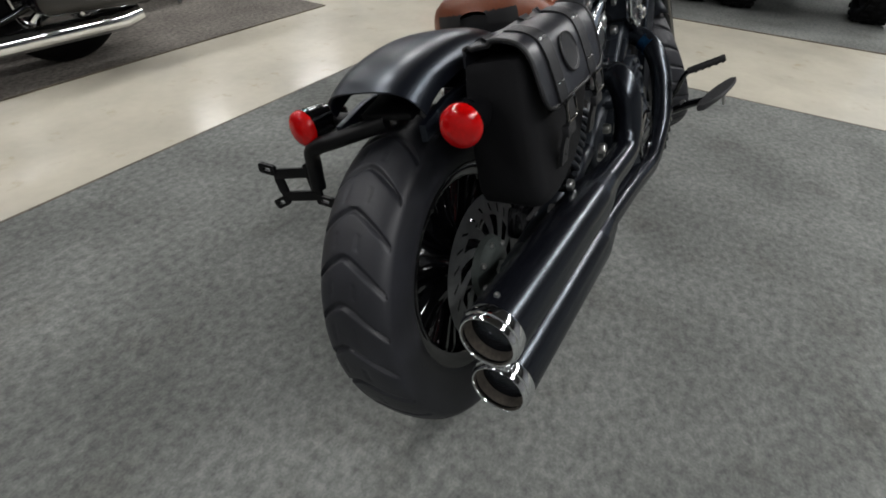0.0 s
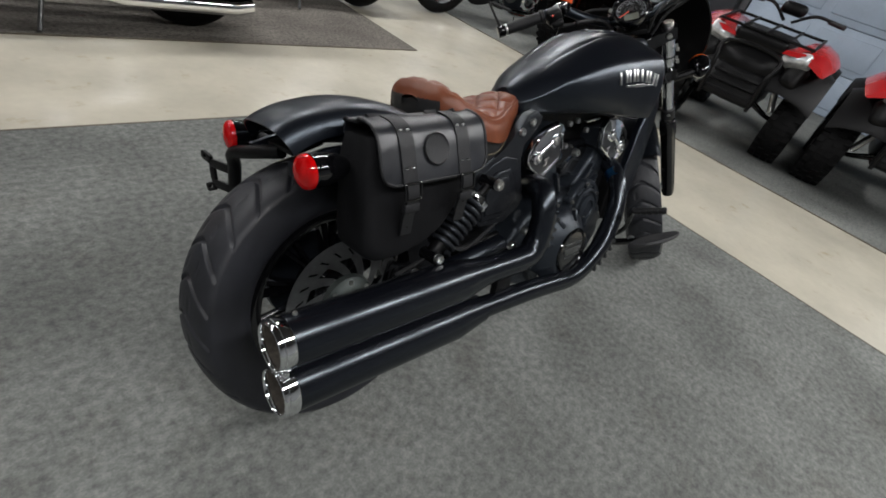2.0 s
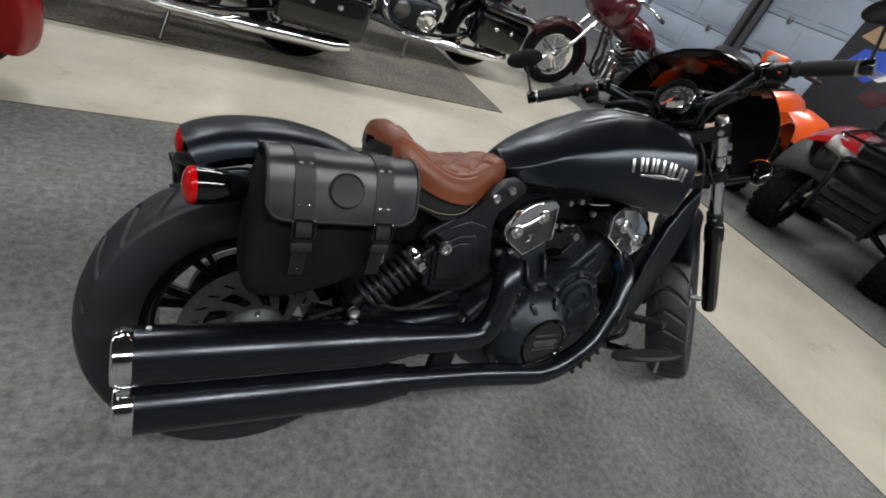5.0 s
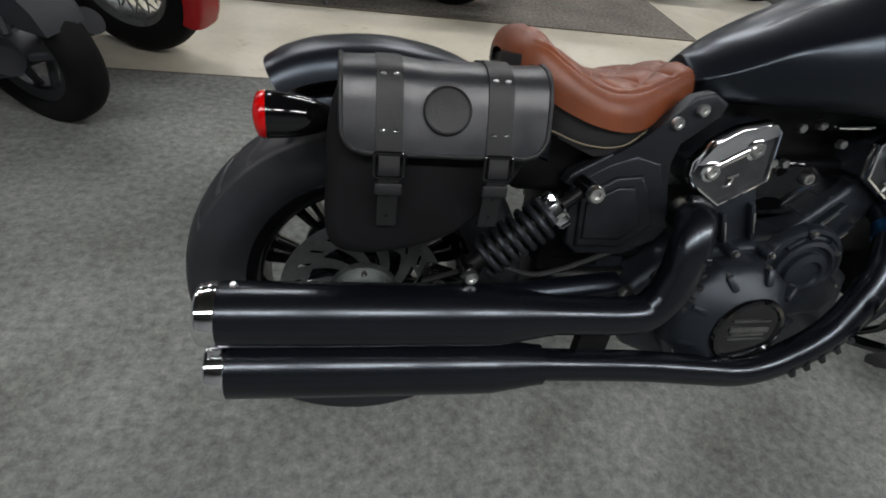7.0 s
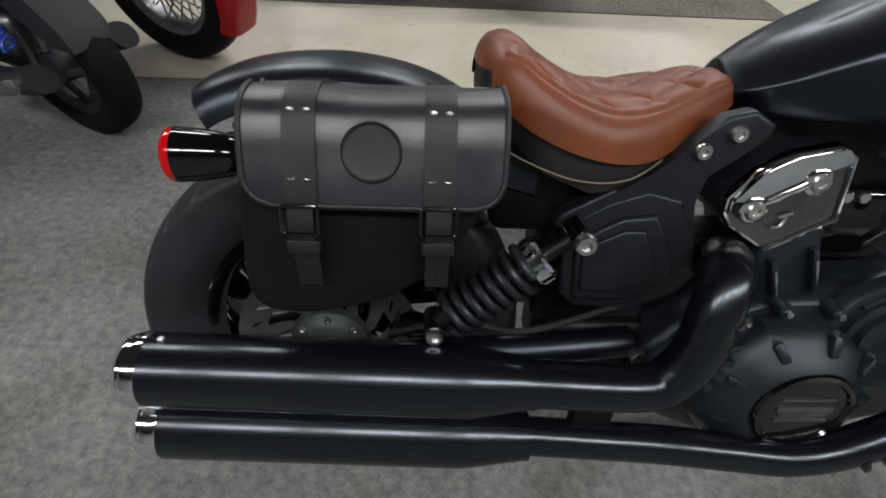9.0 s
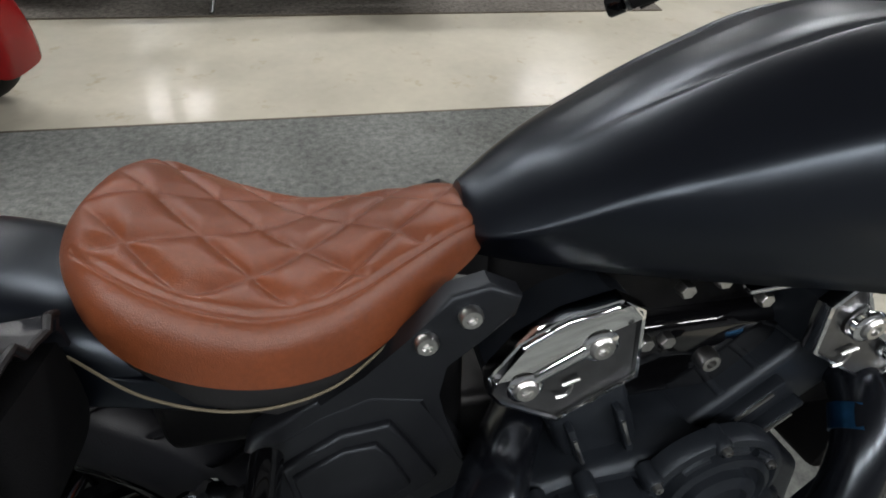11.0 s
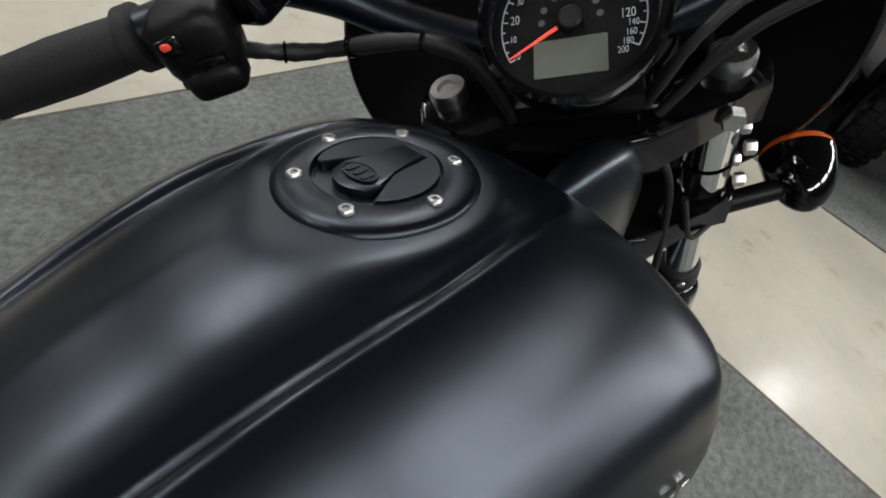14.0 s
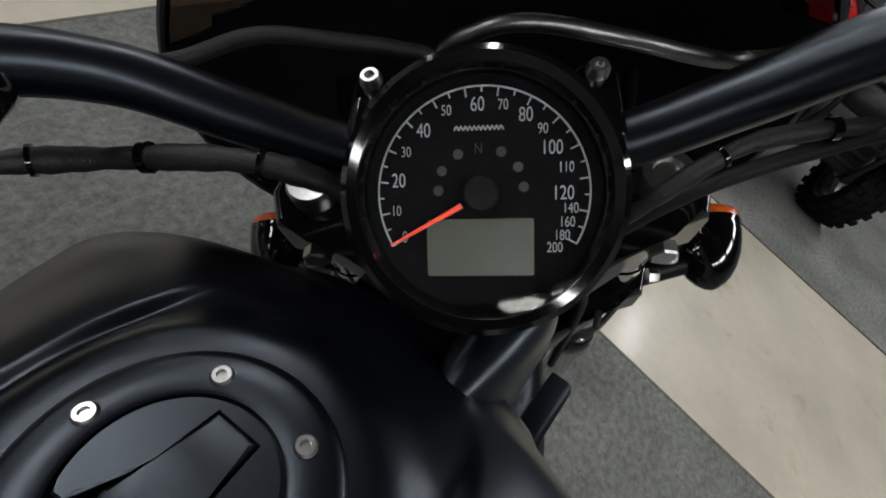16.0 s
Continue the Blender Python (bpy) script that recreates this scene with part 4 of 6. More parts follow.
def cylinder(base, top, width, depth):
    """A square-shouldered barrel with raised ribs."""
    base, top = Vector(base), Vector(top)
    up = (top - base).normalized()
    m = axes(base, (up.z, 0, -up.x), (0, 1, 0), up)
    h = (top - base).length
    bm = bmesh.new()
    box(bm, (width, depth, h), m @ Matrix.Translation((0, 0, h / 2)), 0.012, 3)
    barrel = part("cylinder", bm, ENGINE, bike, "black liquid-cooled cylinder barrel")
    for k in (-1, 1):
        bm = bmesh.new()
        box(bm, (0.009, 0.02, h * 0.66), m @ Matrix.Translation((k * width * 0.30, -depth / 2 - 0.004, h * 0.34)), 0.003)
        part("barrel_rib", bm, ENGINE, barrel)
        bm = bmesh.new()
        box(bm, (0.0045, 0.004, h * 0.24), m @ Matrix.Translation((k * width * 0.30, -depth / 2 - 0.0150, h * 0.46)), 0.001)
        part("bright_edge", bm, STEEL, barrel, "bright machined edge")
    for f in (0.12, 0.38, 0.62, 0.86):
        bm = bmesh.new()
        box(bm, (width * 1.04, depth * 0.9, 0.012), m @ Matrix.Translation((0, 0, h * f)), 0.004)
        part("barrel_band", bm, ENGINE, barrel)


cylinder((0.722, MID - 0.02, 0.40), (0.655, MID - 0.02, 0.575), 0.096, 0.16)
cylinder((0.830, MID - 0.02, 0.405), (0.985, MID - 0.02, 0.560), 0.098, 0.16)


def head_cover(outline, y, bolts, mark):
    """The chromed end of a cylinder head: a bright rim and crown over a smoked lower panel."""
    cx, cz = sum(p[0] for p in outline) / len(outline), sum(p[1] for p in outline) / len(outline)
    a, b = bolts

    def shrunk(f):
        return [(cx + (x - cx) * f, cz + (z - cz) * f) for x, z in outline]

    bm = bmesh.new()
    plate(bm, shrunk(0.95), 0.074, side_plane(y + 0.072), 0.0)
    part("cylinder_head", bm, ENGINE, bike)
    bm = bmesh.new()
    M = side_plane(y)
    loft(bm, [[M @ Vector((x, z, h)) for x, z in ring] for ring, h in ((shrunk(1.0), 0.0), (shrunk(1.0), 0.010), (shrunk(0.975), 0.015), (shrunk(0.93), 0.016), (shrunk(0.915), 0.012))], ends=False)
    face = part("head_cover", bm, CHROME, bike, "polished chrome rocker cover rim")
    bm = bmesh.new()
    plate(bm, shrunk(0.93), 0.012, side_plane(y + 0.001))
    part("cover_inset", bm, SMOKED_CHROME, face, "smoked grey inset panel")
    slope = (b[1] - a[1]) / (b[0] - a[0])
    crown = [p for p in shrunk(0.94) if p[1] > a[1] + slope * (p[0] - a[0]) + 0.004]
    crown = sorted(crown)
    low = [(crown[-1][0] - 0.002, a[1] + slope * (crown[-1][0] - a[0]) + 0.008), (b[0] + 0.004, b[1] + 0.013), (b[0] - 0.022, b[1] + 0.004), (a[0] + 0.024, a[1] + 0.016), (a[0] - 0.004, a[1] + 0.013)]
    bm = bmesh.new()
    plate(bm, crown + low, 0.010, side_plane(y - 0.0105), 0.004, 3)
    part("cover_crown", bm, CHROME, face, "bright domed upper half of the cover")
    bm = bmesh.new()
    tube(bm, [(a[0], y - 0.016, a[1] + 0.004), (b[0], y - 0.016, b[1] + 0.004)], 0.0095, 12)
    part("cover_bridge", bm, CHROME, face)
    for bx, bz in bolts:
        bm = bmesh.new()
        lathe(bm, [(0.0205, 0.0), (0.019, 0.009), (0.016, 0.011)], side_plane(y - 0.013) @ Matrix.Translation((bx, bz, 0)), 24)
        part("bolt_boss", bm, CHROME, face)
        bolt("cap_bolt", (bx, y - 0.022, bz), (0, -1, 0), 0.0135, STEEL, face, h=0.007)
    bm = bmesh.new()
    tube(bm, flow([(mark[0] - 0.012, y - 0.015, mark[1] - 0.012), (mark[0], y - 0.015, mark[1] - 0.010), (mark[0] + 0.004, y - 0.015, mark[1] + 0.004), (mark[0] - 0.006, y - 0.015, mark[1] + 0.004), (mark[0] + 0.012, y - 0.015, mark[1] + 0.010)], 4), 0.002, 6)
    part("cover_mark", bm, STEEL, face)


head_cover([(0.553, 0.577), (0.552, 0.600), (0.581, 0.639), (0.625, 0.665), (0.680, 0.678), (0.710, 0.661), (0.721, 0.569), (0.634, 0.518), (0.566, 0.558)], MID - 0.092, ((0.590, 0.586), (0.663, 0.628)), (0.640, 0.570))
head_cover([(0.907, 0.586), (0.900, 0.650), (0.925, 0.676), (0.965, 0.680), (1.012, 0.662), (1.060, 0.628), (1.074, 0.565), (1.015, 0.520)], MID - 0.112, ((0.955, 0.622), (1.020, 0.580)), (0.955, 0.575))
# dark clutter between and above the cylinders
for size, at, mat_ in (((0.46, 0.09, 0.13), (0.80, MID, 0.655), PLASTIC), ((0.22, 0.13, 0.12), (0.82, MID - 0.005, 0.545), GLOSS), ((0.14, 0.10, 0.10), (0.58, MID, 0.46), PLASTIC),
                       ((0.14, 0.11, 0.22), (1.06, MID, 0.50), PLASTIC), ((0.20, 0.15, 0.22), (0.44, MID, 0.50), PLASTIC), ((0.10, 0.14, 0.10), (0.46, MID, 0.40), ENGINE), ((0.20, 0.16, 0.12), (0.44, MID - 0.01, 0.315), PLASTIC), ((0.14, 0.14, 0.20), (0.395, MID, 0.46), PLASTIC), ((0.14, 0.17, 0.14), (0.31, MID, 0.60), PLASTIC), ((0.17, 0.09, 0.24), (0.985, MID + 0.03, 0.42), PLASTIC)):
    bm = bmesh.new()
    box(bm, size, Matrix.Translation(at), 0.018, 3)
    part("engine_housing", bm, mat_, bike)
bm = bmesh.new()
box(bm, (0.075, 0.012, 0.006), pose(0.845, -0.10, 0.676, 0, -3, 0), 0.002)
part("bright_rail", bm, CHROME, bike)
for px, pz in ((0.76, 0.665), (0.80, 0.672), (0.73, 0.60), (0.86, 0.640), (0.755, 0.60)):
    bolt("bolt", (px, -0.072, pz), (0, -1, 0), 0.009, STEEL, bike, h=0.012, hexed=True)
for px, pz, py in ((0.80, 0.578, -0.085), (0.525, 0.398, -0.135), (0.465, 0.37, -0.14), (0.485, 0.34, -0.13), (0.33, 0.30, -0.14), (0.36, 0.29, -0.12), (0.45, 0.305, -0.13), (0.60, 0.25, -0.15)):
    bolt("bolt", (px, py, pz), (0, -1, 0), 0.013, STEEL, bike, h=0.016, hexed=px < 0.5)

# frame: side cover, rails, down tubes
for s in (-1, 1):
    bm = bmesh.new()
    y = MID - 0.108 if s < 0 else MID + 0.108
    M = side_plane(y, s > 0)
    plate(bm, [(0.335, 0.560), (0.394, 0.596), (0.44, 0.612), (0.490, 0.600), (0.497, 0.560), (0.520, 0.515), (0.540, 0.485), (0.520, 0.455), (0.46, 0.425), (0.37, 0.428), (0.345, 0.450)], 0.012, M, 0.006, 3)
    cover_ = part("side_cover", bm, FRAME_BLACK, bike, "black plastic side cover with raised ribs")
    bm = bmesh.new()
    plate(bm, [(0.352, 0.540), (0.41, 0.575), (0.456, 0.580), (0.474, 0.545), (0.500, 0.490), (0.448, 0.445), (0.362, 0.447)], 0.009, M @ Matrix.Translation((0, 0, 0.011)), 0.006, 3)
    part("raised_panel", bm, FRAME_BLACK, cover_)
    bm = bmesh.new()
    plate(bm, [(0.362, 0.532), (0.412, 0.560), (0.442, 0.562), (0.455, 0.538), (0.472, 0.495), (0.440, 0.463), (0.368, 0.464)], 0.007, M @ Matrix.Translation((0, 0, 0.019)), 0.005, 3)
    part("raised_panel", bm, FRAME_BLACK, cover_)
    bm = bmesh.new()
    plate(bm, [(0.322, 0.560), (0.332, 0.578), (0.394, 0.614), (0.440, 0.630), (0.478, 0.672), (0.514, 0.710), (0.547, 0.718), (0.577, 0.702), (0.572, 0.682), (0.542, 0.660), (0.505, 0.638), (0.497, 0.600), (0.505, 0.560), (0.535, 0.505), (0.524, 0.492), (0.488, 0.548), (0.470, 0.592), (0.440, 0.600), (0.400, 0.586), (0.345, 0.548)], 0.024, side_plane((MID - 0.095) if s < 0 else MID + 0.095, s > 0), 0.006, 3)
    part("frame_rail", bm, FRAME_BLACK, bike, "black cast frame rail")
    for bx, bz in ((0.530, 0.690), (0.492, 0.667)):
        bolt("frame_bolt", (bx, MID + s * 0.119, bz), (0, s, 0), 0.011, STEEL, bike, h=0.008)
    bm = bmesh.new()
    plate(bm, [(1.262, 0.755), (1.285, 0.70), (1.285, 0.63), (1.258, 0.53), (1.205, 0.38), (1.16, 0.275), (1.09, 0.20), (1.05, 0.215), (1.098, 0.30), (1.133, 0.48), (1.172, 0.62), (1.215, 0.69)], 0.024, side_plane(MID + s * 0.095, s > 0), 0.008, 3)
    part("down_tube", bm, PAINT, bike, "wide black frame down tube")
bm = bmesh.new()
box(bm, (0.05, 0.19, 0.30), pose(1.125, MID, 0.44, 0, 14, 0), 0.012)
part("radiator", bm, PLASTIC, bike)
for k in range(12):
    bm = bmesh.new()
    box(bm, (0.02, 0.17, 0.004), pose(1.165 - 0.005 * k, MID, 0.33 + 0.02 * k, 0, 14, 0), 0)
    part("radiator_fin", bm, ENGINE, bike)


# shock absorbers
def shock(s):
    y = MID + s * 0.155
    a, b = Vector((0.345, y, 0.566)), Vector((0.165, y, 0.420))
    m, length = along(a, b), (b - a).length
    bm = bmesh.new()
    lathe(bm, [(0.010, 0), (0.010, 0.05), (0.020, 0.055), (0.021, length - 0.03), (0.013, length)], m, 20)
    body = part("shock_absorber", bm, PLASTIC, bike)
    bm = bmesh.new()
    pts_ = [m @ Vector((0.031 * math.cos(2 * math.pi * k / 16), 0.031 * math.sin(2 * math.pi * k / 16), 0.075 + (length - 0.100) * k / 128)) for k in range(129)]
    tube(bm, pts_, 0.0062, 8)
    part("spring", bm, FRAME_BLACK, body, "black coil spring")
    bm = bmesh.new()
    rings = []
    for h, f in ((0.050, 0.86), (0.054, 1.0), (0.070, 1.0), (0.074, 0.9)):
        rings.append([m @ Vector(((0.034 - 0.005 * (k % 4 == 0)) * f * math.cos(2 * math.pi * k / 24), (0.034 - 0.005 * (k % 4 == 0)) * f * math.sin(2 * math.pi * k / 24), h)) for k in range(24)])
    loft(bm, rings)
    part("preload_ring", bm, CHROME, body, "notched chrome adjuster ring")
    for e in (a, b):
        bm = bmesh.new()
        tube(bm, [(e.x, y - 0.024, e.z), (e.x, y + 0.024, e.z)], 0.015, 16)
        part("shock_eye", bm, GLOSS, body)
    bolt("shock_bolt", (a.x, y + s * 0.024, a.z), (0, s, 0), 0.0145, STEEL, body, h=0.011)
    bolt("shock_bolt", (b.x, y + s * 0.024, b.z), (0, s, 0), 0.0125, STEEL, body, h=0.010)


shock(-1)
shock(1)

# right foot controls and left side stand
bm = bmesh.new()
line = flow([(0.99, -0.12, 0.245), (1.0, -0.20, 0.27), (0.97, -0.27, 0.305), (0.93, -0.32, 0.328)], 5)
tube(bm, line, 0.012, 12)
part("footrest_arm", bm, GLOSS, bike)
bm = bmesh.new()
rings = []
for f in range(11):
    t_ = f / 10
    w = 0.030 * math.sin(math.pi * (0.06 + 0.90 * t_)) ** 0.6
    c = Vector((0.835 + 0.165 * t_, -0.318 - 0.062 * t_, 0.340 + 0.026 * t_))
    rings.append([c + Vector((-0.36 * w * sx, 0.93 * w * sx, sz)) for sx, sz in ((-1, 0), (-0.8, 0.006), (0.8, 0.006), (1, 0), (0.7, -0.010), (-0.7, -0.010))])
loft(bm, rings)
part("footrest", bm, RUBBER, bike, "black rubber footrest")
bm = bmesh.new()
tube(bm, flow([(1.0, -0.16, 0.27), (0.98, -0.22, 0.33), (0.93, -0.255, 0.40), (0.895, -0.275, 0.428)], 5), 0.0075, 10)
pedal = part("brake_pedal", bm, GLOSS, bike)
bm = bmesh.new()
tube(bm, [(0.893, -0.272, 0.427), (0.913, -0.362, 0.452)], 0.0095, 12)
for k in range(5):
    lathe(bm, [(0.0115, 0), (0.0115, 0.006)], along((0.896 + 0.0036 * k, -0.288 - 0.0160 * k, 0.4305 + 0.0046 * k), (0.95, -0.54, 0.50)), 12)
part("pedal_pad", bm, RUBBER, pedal)
bolt("bolt", (0.985, -0.245, 0.300), (0, -1, 0.4), 0.012, STEEL, bike, h=0.014)
bm = bmesh.new()
tube(bm, [(0.955, -0.362, 0.345), (0.957, -0.364, 0.305)], 0.004, 8)
part("feeler_peg", bm, STEEL, bike)
bm = bmesh.new()
tube(bm, flow([(0.80, 0.11, 0.22), (0.83, 0.19, 0.16), (0.86, 0.255, 0.085)], 5), 0.011, 12)
tube(bm, [(0.845, 0.262, 0.082), (0.885, 0.270, 0.081)], 0.02, 12, flat=0.5)
part("side_stand", bm, GLOSS, bike, "folded-out black side stand")

# ---- front end: f ahead, l left, h up the steering axis ----
RAKE, STEER = radians(29), radians(33)
fw, kk, left = Vector((math.cos(RAKE), 0, math.sin(RAKE))), Vector((-math.sin(RAKE), 0, math.cos(RAKE))), Vector((0, 1, 0))
FORK = axes((1.682, 0, 0), fw * math.cos(STEER) + left * math.sin(STEER), left * math.cos(STEER) - fw * math.sin(STEER), kk)

FORK = Matrix.Translation((1.1, 0, 1.0)) @ pose(0, 0, 0, -2.0, 0, 0) @ Matrix.Translation((-1.1, 0, -1.0)) @ FORK


def F(f, l, h):
    return FORK @ Vector((f, l, h))


def fpath(points, per=6):
    return flow([F(*p) for p in points], per)


FA = (0.052, 0.0, 0.335)
FW = FORK @ axes(FA, (1, 0, 0), (0, 0, 1), (0, -1, 0))
tyre("front_tyre", FW, 0.316, 0.066, 26, bike, around=468, across=40, depth=0.006)
cast_rim(FW, 0.066, bike, 10)
brake_disc(FW @ Matrix.Translation((0, 0, -0.07)) @ pose(0, 0, 0, 180, 0, 0), 0.149, bike)
bm = bmesh.new()
tube(bm, [F(FA[0], -0.135, FA[2]), F(FA[0], 0.135, FA[2])], 0.012, 16)
part("front_axle", bm, STEEL, bike)
bm = bmesh.new()
tube(bm, [F(0.054, 0, 0.80), F(-0.0, 0, 1.02)], 0.03, 20)
part("steering_head", bm, PAINT, bike)
for s in (-1, 1):
    l = s * 0.118
    bm = bmesh.new()
    lathe(bm, [(0.0205, 0.56), (0.0205, 1.03)], FORK @ Matrix.Translation((0.052, l, 0)), 24)
    leg = part("fork_tube", bm, CHROME, bike, "polished fork tube")
    bm = bmesh.new()
    lathe(bm, [(0.012, 0.285), (0.022, 0.29), (0.026, 0.31), (0.027, 0.36), (0.028, 0.60), (0.031, 0.605), (0.031, 0.655), (0.027, 0.668), (0.0215, 0.672)], FORK @ Matrix.Translation((0.052, l, 0)), 28)
    box(bm, (0.035, 0.03, 0.05), FORK @ Matrix.Translation((0.075, l, 0.62)), 0.008)
    part("fork_lower", bm, GLOSS, leg, "black fork lower leg")
    bm = bmesh.new()
    lathe(bm, [(0.023, 0.675), (0.026, 0.68), (0.026, 0.715), (0.022, 0.72)], FORK @ Matrix.Translation((0.052, l, 0)), 24)
    part("dust_seal", bm, RUBBER, leg)
    bm = bmesh.new()
    lathe(bm, [(0.0185, 1.02), (0.0185, 1.046), (0.0165, 1.050), (0.010, 1.050), (0.009, 1.046), (0.0005, 1.046)], FORK @ Matrix.Translation((0.052, l, 0)), 28)
    part("fork_cap", bm, STEEL, leg, "bright fork cap")
    bm = bmesh.new()
    lathe(bm, [(0.0245, 0.895), (0.0245, 0.925)], FORK @ Matrix.Translation((0.052, l, 0)), 24, ends=False)
    lathe(bm, [(0.0235, 0.93), (0.0235, 0.99)], FORK @ Matrix.Translation((0.052, l, 0)), 24, ends=False)
    part("fork_shroud", bm, CHROME, leg)
    for h in (0.91, 0.955):
        for df in (-0.012, 0.014):
            bolt("clamp_screw", F(0.045 + df, l + s * 0.024, h), FORK.to_3x3() @ Vector((0, s, 0)), 0.0072, STEEL, leg, h=0.009, hexed=True)
    bolt("pinch_bolt", F(0.015, l, 1.015), FORK.to_3x3() @ Vector((-1, 0, 0.1)), 0.010, STEEL, leg, h=0.010, hexed=True)
    bolt("lower_bolt", F(0.030, l, 0.70), FORK.to_3x3() @ Vector((-1, 0, 0)), 0.006, STEEL, leg, h=0.006)
# clamps
for h, thick, name in ((1.015, 0.04, "upper_clamp"), (0.865, 0.04, "lower_clamp")):
    bm = bmesh.new()
    plate(bm, [(0.085, -0.118), (0.078, -0.145), (0.052, -0.152), (0.026, -0.145), (0.018, -0.118), (-0.02, -0.06), (-0.03, 0), (-0.02, 0.06), (0.018, 0.118), (0.026, 0.145), (0.052, 0.152), (0.078, 0.145), (0.085, 0.118), (0.055, 0.05), (0.05, 0), (0.055, -0.05)],
          thick, FORK @ Matrix.Translation((0, 0, h - thick / 2)), 0.006, 3)
    part(name, bm, GLOSS, bike, "gloss black fork clamp")

# neck cover between tank and fork
bm = bmesh.new()
rings = []
for f in range(19):
    t_ = f / 18
    x = 1.082 + 0.128 * t_
    top_ = 0.874 + 0.040 * math.sin(math.pi * min(1.0, 0.10 + 0.72 * t_)) - 0.05 * max(0.0, t_ - 0.72)
    low_ = 0.800 - 0.030 * t_
    w = 0.006 + 0.018 * math.sin(math.pi * (0.08 + 0.80 * t_)) ** 0.8
    cy = MID - 0.048 - 0.012 * t_
    rings.append([(x, cy + w * math.copysign(abs(math.cos(a)) ** 0.75, math.cos(a)), (top_ + low_) / 2 + (top_ - low_) / 2 * math.copysign(abs(math.sin(a)) ** 0.6, math.sin(a))) for a in (2 * math.pi * k / 28 for k in range(28))])
loft(bm, rings)
part("neck_cover", bm, PAINT, bike, "curved black neck cover", sharp=75)

# front fender
bm = bmesh.new()
rows = []
for i in range(41):
    a = radians(-8 + 150 * i / 40)
    row = []
    for j in range(17):
        u = 2 * j / 16 - 1
        r = 0.352 - 0.055 * abs(u) ** 3
        c = Vector((FA[0] - r * math.cos(a), 0.078 * math.sin(u * 1.45) / math.sin(1.45), FA[2] + r * math.sin(a)))
        row.append(bm.verts.new(FORK @ c))
    rows.append(row)
for a, b in zip(rows[18:], rows[19:]):
    for j in range(16):
        bm.faces.new((a[j], a[j + 1], b[j + 1], b[j]))
for row in rows[:18]:
    for vtx in row:
        bm.verts.remove(vtx)
bmesh.ops.solidify(bm, geom=bm.faces[:], thickness=0.003)
part("front_fender", bm, PAINT, bike, "short satin front fender", sharp=50)

